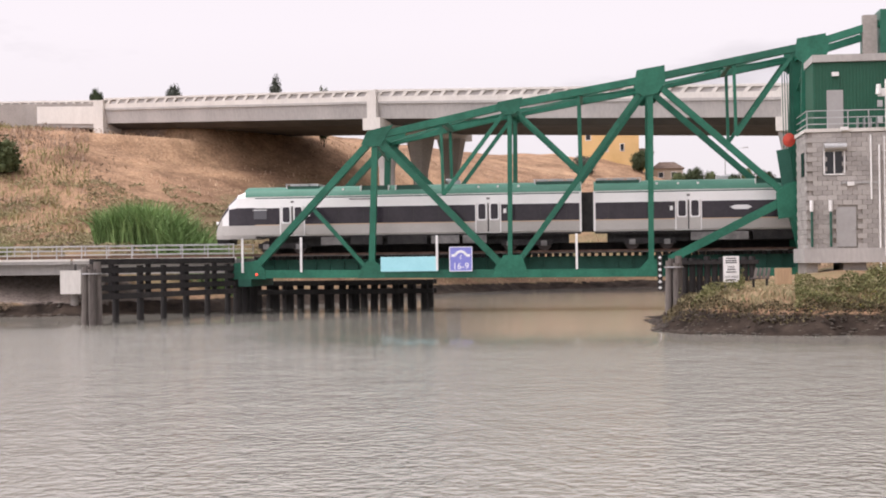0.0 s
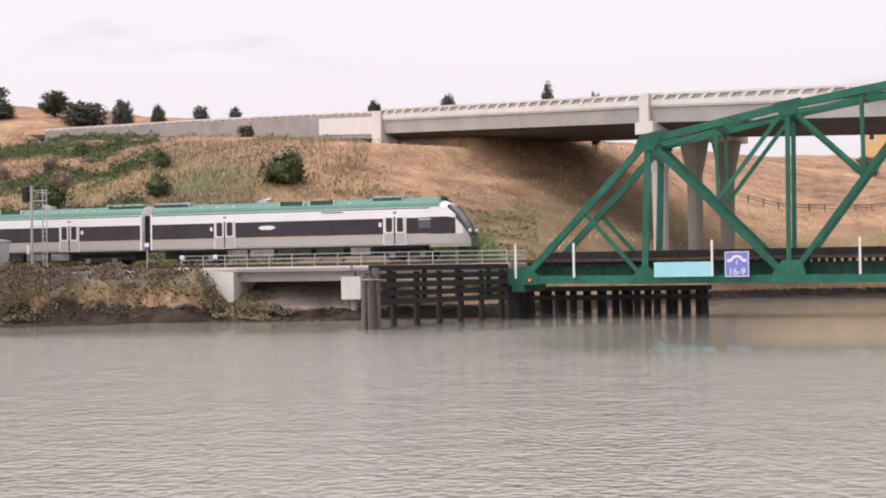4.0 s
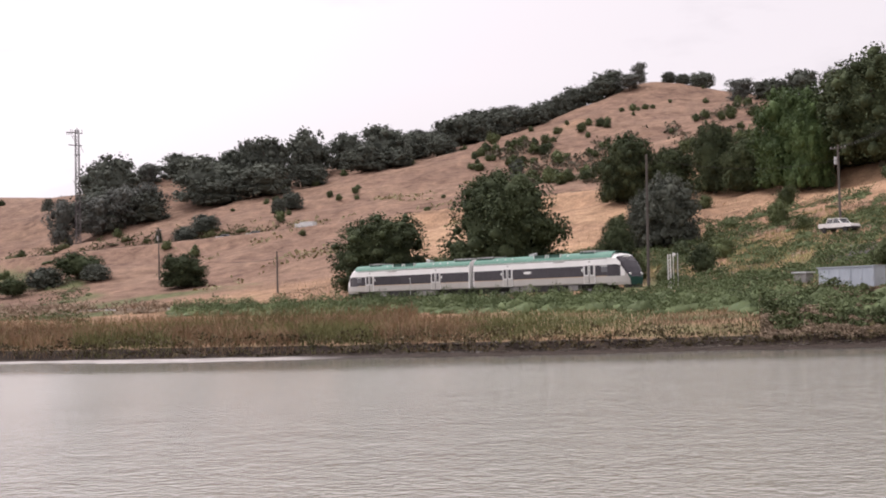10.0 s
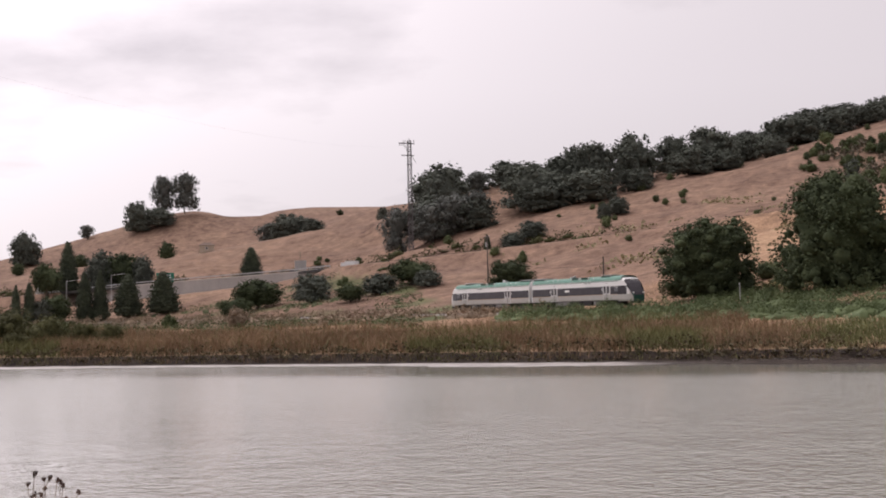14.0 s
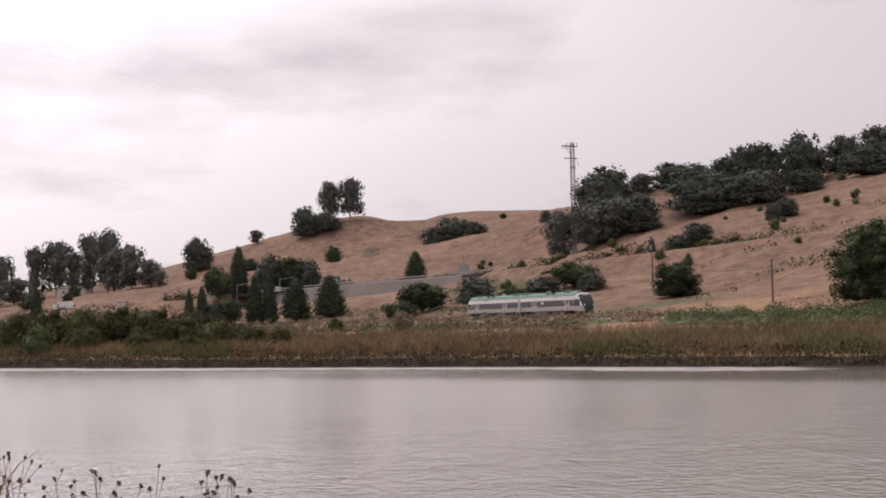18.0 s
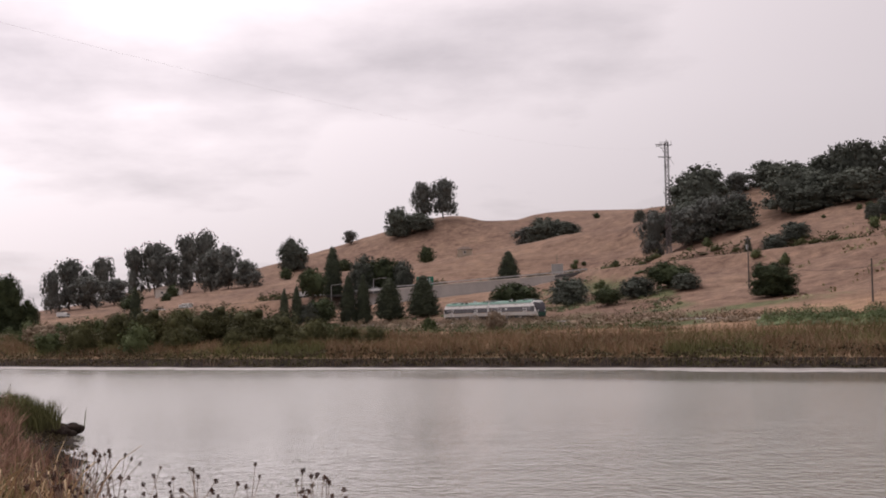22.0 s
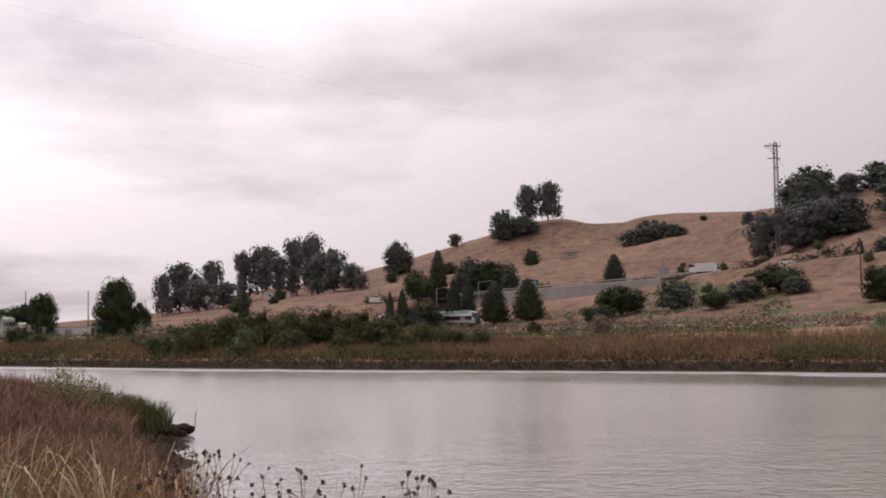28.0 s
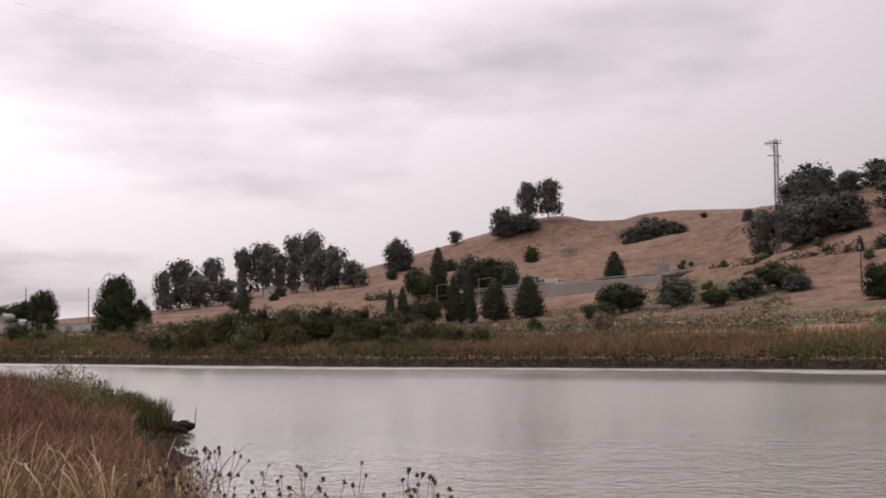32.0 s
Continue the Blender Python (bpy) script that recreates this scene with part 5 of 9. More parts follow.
def make_railcar(name, label):
    car = thing(name, label, "railcar", "two-car train")
    x0, x1 = 0.42, 22.7
    body = part("lower_panel", strip(Solid(), [SIDE[0], SIDE[1], SIDE[2]], x0, x1), SILVER, car, "silver grey lower body panel")
    part("stripe", strip(Solid(), [(1.524, 1.98), (1.526, 2.05)], x0, x1), CAR_ORANGE, body, "thin orange stripe")
    band = part("window_band", strip(Solid(), [(1.52, 2.05), (1.52, 3.2)], x0, x1), CAR_GLASS, car, "dark tinted window band")
    for k in range(13):
        x = 1.4 + k * 1.72
        for y in (-1.522, 1.522):
            part("mullion", Solid().box((x, y, 2.625), (0.03, 0.012, 1.14)), UNDER, band)
    part("upper_panel", strip(Solid(), [(1.52, 3.2), SIDE[4], SIDE[5]], x0, x1), CAR_WHITE, car, "white upper body panel")
    part("roof", strip(Solid(), ROOF, x0, 23.4), CAR_GREEN, car, "green roof", smooth=True)
    part("gutter", strip(Solid(), [(1.475, 3.93), (1.49, 4.0)], x0, 22.9), CAR_WHITE, car)
    part("cant_stripe", strip(Solid(), [(1.497, 3.86), (1.488, 3.93)], x0, 22.7), UNDER_GREEN, car, "thin dark green line below the gutter")
    ring = [(y, z) for y, z in SIDE + ROOF[1:]]
    full = [(-y, z) for y, z in ring] + [(y, z) for y, z in ring[::-1]]
    part("end_wall", Solid().add([(x0, y, z) for y, z in full], [tuple(range(len(full)))]), CAR_WHITE, car)
    part("underframe", Solid().box((11.6, 0, 0.82), (20.6, 1.7, 0.62)), UNDER, car, "dark underframe with pipes")
    part("floor", Solid().box((11.6, 0, 1.2), (22.2, 2.8, 0.16)), UNDER, car)
    part("gangway", Solid().box((0.2, 0, 2.6), (0.46, 1.9, 2.7)), UNDER, car, "dark rubber gangway bellows")
    for y in (-1.45, 1.45):
        part("corner_post", Solid().box((0.46, y, 2.6), (0.14, 0.16, 2.7)), CAR_WHITE, car)
    # nose
    rings = [nose_ring(*n) for n in NOSE]
    side, screen, mask = Solid(), Solid(), Solid()
    lows, eyes = {-1: Solid(), 1: Solid()}, {-1: Solid(), 1: Solid()}
    for i in range(len(rings) - 1):
        for j in range(6):
            if j < 2 or (j == 2 and i >= 4):
                t = "low"
            elif j == 2:
                t = ("eye" if i < 3 else side) if i < 4 else mask
            elif j in (3, 4):
                t = side if i < (3 if j == 3 else 2) else (screen if i < 5 else mask)
            else:
                t = screen if i >= 2 else side
            for k in (-1, 1):
                q = [rings[i][j], rings[i][j + 1], rings[i + 1][j + 1], rings[i + 1][j]]
                (lows[k] if t == "low" else eyes[k] if t == "eye" else t).add([(a, k * b, c) for a, b, c in q], [(0, 1, 2, 3)])
    end = [(a, -b, c) for a, b, c in rings[-1]] + [(a, b, c) for a, b, c in rings[-1][::-1]]
    mask.add(end, [tuple(range(len(end)))])
    for k in (-1, 1):
        part("nose_skirt", lows[k], SILVER, car)
        part("cab_window", eyes[k], CAR_GLASS, car)
    part("nose_shell", side, CAR_WHITE, car, "white curved cab side", smooth=True)
    part("windscreen", screen, CAR_GLASS, car, "large sloping dark windscreen", smooth=True)
    part("front_mask", mask, FRONT_MASK, car, "dark green cab front")
    part("cab_roof", strip(Solid(), [(1.3, 4.38), (0.85, 4.57), (0, 4.64)], 22.6, 23.5), CAR_GREEN, car)
    for y in (-0.85, 0.85):
        part("headlight", Solid().tube((25.35, y, 2.2), (25.6, y, 2.2), 0.12, n=8), LIGHT_WHITE, car)
    part("destination_sign", Solid().box((24.05, 0, 4.12), (0.3, 0.9, 0.2)), LIGHT_WHITE, car)
    part("coupler_skirt", Solid().box((25.1, 0, 0.95), (0.9, 1.9, 0.5)), UNDER, car)
    for k in (-1, 1):
        w = part("cab_side_window", Solid().box((22.35, k * 1.53, 2.75), (0.9, 0.03, 0.62)), GLASS_GREY, car)
        part("frame", Solid().box((22.35, k * 1.535, 3.08), (0.95, 0.03, 0.05)), CAR_WHITE, w)
        # doors
        for x in (6.65, 20.1):
            d = part("door", Solid().box((x, k * 1.535, 2.3), (1.75, 0.05, 2.1)), CAR_WHITE, car, "white double sliding door")
            for s in (-0.42, 0.42):
                part("door_leaf", Solid().box((x + s, k * 1.57, 2.3), (0.74, 0.03, 2.0)), SILVER, d)
                rim = Solid().plate([(x + s + a, k * 1.588, 2.72 + b) for a, b in ((-0.27, -0.62), (0.27, -0.62), (0.34, -0.52), (0.34, 0.52), (0.27, 0.62), (-0.27, 0.62), (-0.34, 0.52), (-0.34, -0.52))], (0, 1, 0), 0.012)
                part("window_rim", rim, CAR_WHITE, d)
                part("door_window", Solid().plate([(x + s + a, k * 1.6, 2.72 + b) for a, b in ((-0.17, -0.52), (0.17, -0.52), (0.24, -0.44), (0.24, 0.44), (0.17, 0.52), (-0.17, 0.52), (-0.24, 0.44), (-0.24, -0.44))], (0, 1, 0), 0.016), CAR_GLASS, d)
            part("door_gap", Solid().box((x, k * 1.575, 2.3), (0.07, 0.04, 2.0)), UNDER, d)
            part("button_plate", Solid().box((x - 1.12, k * 1.54, 2.75), (0.2, 0.02, 0.3)), CAR_WHITE, car)
            part("door_lamp", Solid().box((x, k * 1.5, 3.62), (0.22, 0.06, 0.14)), UNDER_GREY, car)
        part("vent", Solid().box((15.3, k * 1.5, 3.75), (1.7, 0.05, 0.09)), UNDER_GREY, car)
    return car


CAR_LONG = 1.023


def finish_car(car, emblem):
    if emblem:
        for k in (-1, 1):
            pts = [(9.35, 2.75), (9.65, 2.9), (10.5, 2.9), (10.8, 2.75), (10.5, 2.6), (9.65, 2.6)]
            part("emblem", Solid().plate([(a, k * 1.535, b) for a, b in pts], (0, 1, 0), 0.03), CAR_WHITE, car, "plain white lozenge emblem")
    # roof kit: open cages at both ends, louvred panels and a horn between
    for xc, w in ((2.0, 2.9), (19.4, 2.2)):
        bed = part("equipment_bed", Solid().box((xc, 0, 4.58), (w, 2.3, 0.3)), UNDER_GREEN, car, "dark green rooftop equipment bed")
        for k in range(3):
            part("cooling_unit", Solid().box((xc - w / 3 + k * w / 3, 0, 4.78), (w / 4.5, 1.4, 0.2)), GALV, bed)
        for y in (-1.12, 1.12):
            for k in range(6):
                x = xc - w / 2 + k * w / 5
                part("cage_post", Solid().beam((x, y, 4.45), (x + 0.12, y * 0.94, 4.88), 0.06, 0.07, (0, 1, 0)), GALV, bed)
            for z in (4.66, 4.86):
                part("cage_rail", Solid().box((xc + 0.08, y * 0.96, z), (w + 0.1, 0.05, 0.05)), GALV, bed)
    for x in (12.0, 14.4):
        for y in (-1.17, 1.17):
            p = part("roof_grille", Solid().box((x, y, 4.5), (1.75, 0.34, 0.34)), UNDER_GREEN, car, "dark green louvred roof grille")
            for k in (-0.95, 0.95):
                part("frame", Solid().box((x + k, y * 1.02, 4.5), (0.07, 0.36, 0.36)), WHITE_PAINT, p)
    horn = part("roof_horn", Solid().box((9.0, 0.4, 4.8), (0.8, 0.6, 0.3)), GALV, car)
    part("trumpet", Solid().tube((9.0, 0.4, 4.95), (9.6, 0.4, 4.98), 0.06, 0.13, 8), GALV, horn)
    for x in (4.6, 6.0, 7.3, 16.6):
        for y in (-1.28, 1.28):
            part("lifting_lug", Solid().box((x, y, 4.44), (0.14, 0.1, 0.14)), WHITE_PAINT, car)
    # running gear
    for xc in (4.1, 20.9):
        b = part("bogie", Solid().box((xc, 0, 0.62), (3.0, 2.1, 0.3)).box((xc, 1.05, 0.55), (3.4, 0.14, 0.36)).box((xc, -1.05, 0.55), (3.4, 0.14, 0.36)), UNDER, car, "black bogie frame")
        for dx in (-1.15, 1.15):
            for y in (-0.77, 0.77):
                part("wheel", Solid().tube((xc + dx, y - 0.07, 0.46), (xc + dx, y + 0.07, 0.46), 0.46, n=20), WHEEL_STEEL, b)
            for y in (-1.12, 1.12):
                part("axle_box", Solid().box((xc + dx, y, 0.5), (0.4, 0.16, 0.36)), UNDER_GREY, b)
    for x, w, m in ((7.6, 1.6, UNDER_GREY), (9.6, 1.9, UNDER_GREY), (12.2, 2.7, UNDER), (15.0, 2.2, UNDER), (17.4, 1.5, UNDER_GREY)):
        for y in (-0.95, 0.95):
            part("equipment_box", Solid().box((x, y, 0.85), (w, 0.9, 0.56)), m, car)
    for y in (-1.3, 1.3):
        part("pipe_rail", Solid().box((11.6, y, 1.05), (20, 0.06, 0.06)), UNDER, car)


def lengthen(car):
    """Brings the car to its full length of 26.2 m."""
    for ob in [c for c in car.children] + [g for c in car.children for g in c.children]:
        for v in ob.data.vertices:
            v.co.x *= CAR_LONG


FRONT_MASK = material("dark_green_front", (0.012, 0.05, 0.04), (0.02, 0.07, 0.055), 0.3, 0, 1, 5, 0.02, world=False)
GLASS_GREY = plain("grey_cab_glass", (0.10, 0.10, 0.11), 0.1)
lead_car = make_railcar("railcar", "green, white and silver diesel railcar leading the train")
finish_car(lead_car, False)
lengthen(lead_car)
tail_car = make_railcar("railcar", "green, white and silver diesel railcar with white emblem, trailing")
finish_car(tail_car, True)
lengthen(tail_car)

# where the coupling between the cars is on the line, second by second
TRAIN = [(0, 32.7), (1.5, 52.7), (2.5, 66.1), (4.5, 93.4), (6, 114.4), (7, 128.8), (8, 143.1), (10, 172.9), (12, 203.9), (14, 235.0), (16.5, 274.6), (18, 299.0),
         (20, 331.3), (22, 363.8), (24, 396.4), (26, 427.3), (28.5, 465.5), (30, 488.0), (32, 518.0)]


def car_pose(s, way):
    s = s - 25.6 * (CAR_LONG - 1)
    a, b = on_line(s + way * 4.1 * CAR_LONG, 0, RAIL_Z)[0], on_line(s + way * 20.9 * CAR_LONG, 0, RAIL_Z)[0]
    d = (b - a).normalized()
    o = a - d * 4.1 * CAR_LONG
    return pose(o.x, o.y, o.z, 0, 0, math.degrees(math.atan2(d.y, d.x)))


def fine_times():
    ts, ss = [t for t, s in TRAIN], [s for t, s in TRAIN]
    out = []
    for t in np.arange(0, 32.01, 0.5):
        # smooth through the timetable
        i = int(np.clip(np.searchsorted(ts, t) - 1, 0, len(ts) - 2))
        h = ts[i + 1] - ts[i]
        g = lambda k: (ss[k + 1] - ss[k - 1]) / (ts[k + 1] - ts[k - 1]) if 0 < k < len(ts) - 1 else ((ss[1] - ss[0]) / (ts[1] - ts[0]) if k == 0 else (ss[-1] - ss[-2]) / (ts[-1] - ts[-2]))
        u = (t - ts[i]) / h
        s = (2 * u**3 - 3 * u**2 + 1) * ss[i] + (u**3 - 2 * u**2 + u) * h * g(i) + (3 * u**2 - 2 * u**3) * ss[i + 1] + (u**3 - u**2) * h * g(i + 1)
        out.append((float(t), float(s)))
    return out

# ---- foliage ----
def mesh_of(name, verts, faces, mat):
    """A mesh from an (n, 3) array and an (m, k) array of faces."""
    verts, faces = np.asarray(verts, np.float32), np.asarray(faces, np.int32)
    me = bpy.data.meshes.new(name)
    m, k = faces.shape
    me.vertices.add(len(verts)); me.vertices.foreach_set("co", verts.ravel())
    me.loops.add(m * k); me.loops.foreach_set("vertex_index", faces.ravel())
    me.polygons.add(m)
    me.polygons.foreach_set("loop_start", np.arange(0, m * k, k, dtype=np.int32))
    me.update(calc_edges=True)
    me.materials.append(mat)
    return me


def leaf_quads(rng, centres, size, normals=None, flat=0.0):
    """Small leaf clumps: one bent quad each, loosely facing outwards."""
    n = len(centres)
    a = rng.normal(size=(n, 3))
    if normals is not None:
        a = a * 1.0 + normals
    a /= np.linalg.norm(a, axis=1, keepdims=True) + 1e-9
    b = np.cross(a, rng.normal(size=(n, 3)))
    b /= np.linalg.norm(b, axis=1, keepdims=True) + 1e-9
    c = np.cross(a, b)
    s = (size * rng.uniform(0.55, 1.35, (n, 1)))
    v = np.stack([centres - b * s * 0.5, centres + c * s * 0.42 + a * s * 0.14, centres + b * s * 0.55, centres - c * s * 0.42 - a * s * 0.1], 1).reshape(-1, 3)
    f = np.arange(n * 4).reshape(n, 4)
    return v, f


def blob_points(rng, lobes, n):
    """Points near the surface of a bunch of ellipsoids, and their outward directions."""
    lobes = np.asarray(lobes, float)
    w = lobes[:, 3] * lobes[:, 4]
    pick = rng.choice(len(lobes), n, p=w / w.sum())
    d = rng.normal(size=(n, 3)); d /= np.linalg.norm(d, axis=1, keepdims=True)
    r = rng.uniform(0.78, 1.1, (n, 1)) + 0.1 * rng.uniform(size=(n, 1)) ** 3
    L = lobes[pick]
    p = L[:, :3] + d * r * np.stack([L[:, 3], L[:, 3], L[:, 4]], 1)
    return p, d


def trunk_mesh(name, rng, kind):
    s = Solid()
    if kind == "conifer":
        s.tube((0, 0, -0.04), (0, 0, 0.9), 0.022, 0.006, 7)
    elif kind == "gum":
        for k in range(1):
            a = rng.uniform(0, 6.28)
            q = (0.05 * math.cos(a), 0.05 * math.sin(a), 0.0)
            t = (0.2 * math.cos(a), 0.2 * math.sin(a), 0.62 + 0.1 * k)
            s.tube((q[0], q[1], -0.04), t, 0.024, 0.010, 7)
            for j in range(2):
                b = a + rng.uniform(-1.2, 1.2)
                s.tube(tuple(np.array(t) * 0.75), (t[0] + 0.18 * math.cos(b), t[1] + 0.18 * math.sin(b), t[2] + 0.15), 0.01, 0.004, 5)
    elif kind == "bush":
        for k in range(4):
            a = k * 1.6 + rng.uniform(0, 1)
            s.tube((0, 0, -0.04), (0.25 * math.cos(a), 0.25 * math.sin(a), 0.5), 0.025, 0.01, 5)
    else:
        s.tube((0, 0, -0.06), (0.02, 0.01, 0.3), 0.045, 0.032, 8)
        for k in range(6):
            a = k * 1.05 + rng.uniform(0, 0.5)
            s.tube((0.02, 0.01, 0.24), (0.3 * math.cos(a), 0.3 * math.sin(a), rng.uniform(0.5, 0.75)), 0.026, 0.008, 6)
    me = s.mesh(name)
    me.materials.append(BARK)
    return me


def lumps(rng, lobes, k=0.8, nu=9, nv=6):
    """Rough solid hearts of the lobes, so that a crown is dense within."""
    u = np.arange(nu) * 2 * np.pi / nu
    v = np.linspace(0, np.pi, nv)
    V, F = [], []
    for x, y, z, q, h in lobes:
        r = k * rng.uniform(0.66, 1.15, (nv, nu))
        pts = np.stack([x + q * r * np.sin(v)[:, None] * np.cos(u), y + q * r * np.sin(v)[:, None] * np.sin(u), z + h * r * np.cos(v)[:, None] * np.ones(nu)], -1).reshape(-1, 3)
        o = len(V) * nu * nv
        V.append(pts)
        F += [(o + i * nu + j, o + (i + 1) * nu + j, o + (i + 1) * nu + (j + 1) % nu, o + i * nu + (j + 1) % nu) for i in range(nv - 1) for j in range(nu)]
    return np.concatenate(V), np.array(F)


def crown_mesh(name, seed, kind, n, mat):
    """Unit tree: 1 high, 1 across."""
    rng = np.random.RandomState(seed)
    lobes = []
    if kind == "oak":
        for k in range(60):
            a, e = k * 2.4 + rng.uniform(0, 0.6), math.asin(rng.uniform(-0.25, 1.0))
            q = 0.05 + 0.13 * rng.uniform() ** 1.6
            s = 1 + rng.uniform(-0.14, 0.1)
            lobes.append(((0.5 - q) * s * math.cos(e) * math.cos(a), (0.5 - q) * s * math.cos(e) * math.sin(a), 0.42 + (0.56 - q) * s * math.sin(e), q, q * rng.uniform(0.8, 1.1)))
        for k in range(26):
            a, q = k * 0.25 + rng.uniform(0, 0.5), rng.uniform(0.05, 0.14)
            lobes.append(((0.46 - q) * math.cos(a), (0.46 - q) * math.sin(a), rng.uniform(0.06, 0.25), q, q * 1.15))
        heart = [(0, 0, 0.47, 0.36, 0.38), (0.06, 0.05, 0.22, 0.3, 0.2), (-0.08, -0.06, 0.22, 0.28, 0.2)]
    elif kind == "round":
        for k in range(48):
            d = rng.normal(size=3); d /= np.linalg.norm(d)
            q = rng.uniform(0.06, 0.16)
            lobes.append((d[0] * (0.5 - q), d[1] * (0.5 - q), 0.5 + d[2] * (0.5 - q), q, q))
        heart = [(0, 0, 0.5, 0.38, 0.4)]
    elif kind == "gum":
        for k in range(44):
            a, r = k * 2.4 + rng.uniform(0, 0.8), 0.4 * math.sqrt(rng.uniform())
            q = rng.uniform(0.06, 0.16)
            z = rng.uniform(0.14, 0.86) if k > 4 else rng.uniform(0.74, 0.86)
            wz = 0.3 + 0.8 * math.sin(math.pi * min(max(z, 0.08), 0.9))
            lobes.append((r * math.cos(a) * wz, r * math.sin(a) * wz, z - 0.12 * r, q, q * rng.uniform(0.75, 1.05)))
        heart = [(0.03, 0, 0.62, 0.25, 0.3), (0, 0.04, 0.36, 0.2, 0.24)]
    elif kind == "conifer":
        for k in range(40):
            u = (k + 0.5) / 40
            a = k * 2.4
            r = 0.5 * (1 - u) ** 0.55 * rng.uniform(0.75, 1.1)
            lobes.append((r * 0.6 * math.cos(a), r * 0.6 * math.sin(a), 0.04 + 0.93 * u, max(0.035, r * 0.55), 0.05))
        heart = [(0, 0, 0.12 + 0.83 * u, 0.46 * (1 - u) ** 0.5, 0.14) for u in (0, 0.1, 0.2, 0.3, 0.4, 0.5, 0.6, 0.7, 0.8, 0.9)]
    else:
        for k in range(16):
            a, r = rng.uniform(0, 6.28), 0.34 * math.sqrt(rng.uniform())
            q = rng.uniform(0.12, 0.2)
            lobes.append((r * math.cos(a), r * math.sin(a), rng.uniform(0.1, 0.78) * (1 - r), q, q * 1.2))
        heart = [(0, 0, 0.25, 0.36, 0.3), (0.08, 0, 0.45, 0.22, 0.25)]
    p, d = blob_points(rng, lobes + heart, n)
    k = p[:, 2] > 0.02
    p[:, :2] *= 0.5 / np.percentile(np.hypot(p[:, 0], p[:, 1]), 97)
    top = 1.0 / np.percentile(p[:, 2], 99)
    p[:, 2] *= top
    lobes = [(l[0], l[1], l[2] * top, l[3], l[4] * top) for l in lobes]
    heart = [(l[0], l[1], l[2] * top, l[3], l[4] * top) for l in heart]
    v, f = leaf_quads(rng, p[k], (2.75 if n > 8000 else 2.3) / math.sqrt(n), d[k])
    fine = 1 if n > 8000 else 0
    hv, hf = lumps(rng, heart, 0.88, 18 + 10 * fine, 12 + 6 * fine)
    cv, cf = lumps(rng, lobes, 0.56, 7 + 5 * fine, 5 + 3 * fine)
    keep = lambda q: np.maximum(q, [[-9, -9, 0.02]])
    return mesh_of(name, np.concatenate([v, keep(hv), keep(cv)]), np.concatenate([f, hf + len(v), cf + len(v) + len(hv)]), mat)


TREE_KINDS = {}


def tree_kind(key, kind, n, mat, variants):
    TREE_KINDS[key] = [(trunk_mesh("trunk", np.random.RandomState(90 + i), kind), crown_mesh("crown", 17 * i + len(key) * 5 + 3, kind, n, mat)) for i in range(variants)]


tree_kind("oak_near", "oak", 15000, OAK, 3)
tree_kind("round_near", "round", 3600, OAK, 3)
tree_kind("green_near", "oak", 14000, OAK_GREEN, 2)
tree_kind("grey_near", "oak", 11000, GREY_GUM, 2)
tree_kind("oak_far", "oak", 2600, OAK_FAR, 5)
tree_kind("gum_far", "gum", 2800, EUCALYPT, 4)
tree_kind("conifer", "conifer", 3500, CONIFER, 3)
tree_kind("bush", "bush", 1500, SCRUB, 4)
tree_kind("bush_far", "bush", 520, SCRUB, 4)
tree_kind("bush_bank", "bush", 5500, SCRUB_DARK, 3)
tree_kind("bush_dark", "bush", 900, OAK, 3)
tree_kind("bush_dry", "bush", 1500, SCRUB_BROWN, 2)
_tree_rng = random.Random(12)


def plant(spots, keys, name, label, category, group="", sink=0.0):
    for i, (x, y, h, w) in enumerate(spots):
        key = keys[i % len(keys)]
        tr, cr = TREE_KINDS[key][_tree_rng.randrange(len(TREE_KINDS[key]))]
        g = float(land(np.array([x]), np.array([y]))[0][0])
        t = thing(name, label, category, group, m=pose(x, y, g - sink, 0, 0, _tree_rng.uniform(0, 360)) @ Matrix.Diagonal((w * 1.08, w * 1.08, h * 1.03, 1)))
        part("trunk", tr, BARK, t)
        part("crown", cr, OAK, t)


NEAR_OAKS = [(-167.3, 192.5, 19.4, 20.9), (-155.0, 196.2, 15.2, 11.8), (-177.6, 192.6, 16.4, 11.8), (-222.5, 178.8, 13.4, 12.0), (-215.5, 185.0, 9.4, 10.2),
    (-205, 187, 13.4, 9.2), (-196, 187.5, 10.4, 10.2), (-159.7, 106.5, 15.1, 16.2), (-180.1, 97.9, 10.9, 14.1), (-264.3, 98.3, 6.3, 9.3), (-135.0, 106.6, 7.3,
    4.9)]
GREEN_TREES = [(-183.5, 187.0, 18.0, 14.0), (-177.0, 184.0, 14.5, 8.5)]
GREY_TREES = [(-157.5, 134.0, 10.2, 9.4), (-161.0, 133.0, 8.6, 6.0)]
ROAD_TREES = [(-248.3, 338.8, 9.6, 13.4), (-157.7, 237.4, 4.8, 6.1), (-146.0, 229.5, 4.2, 8.4), (-123.5, 205.8, 6.6, 3.9), (-116.3, 205.4, 5.7, 2.5), (-103.6, 196.3,
    4.3, 2.9), (-97.0, 195.3, 3.9, 2.3), (-67.1, 177.7, 3.4, 1.7), (-56.0, 176.3, 4.1, 2.3), (-41.5, 173.1, 5.7, 1.8), (-34.7, 170.5, 7.1, 1.6), (-166.2, 231.5, 2.9,
    5.8)]
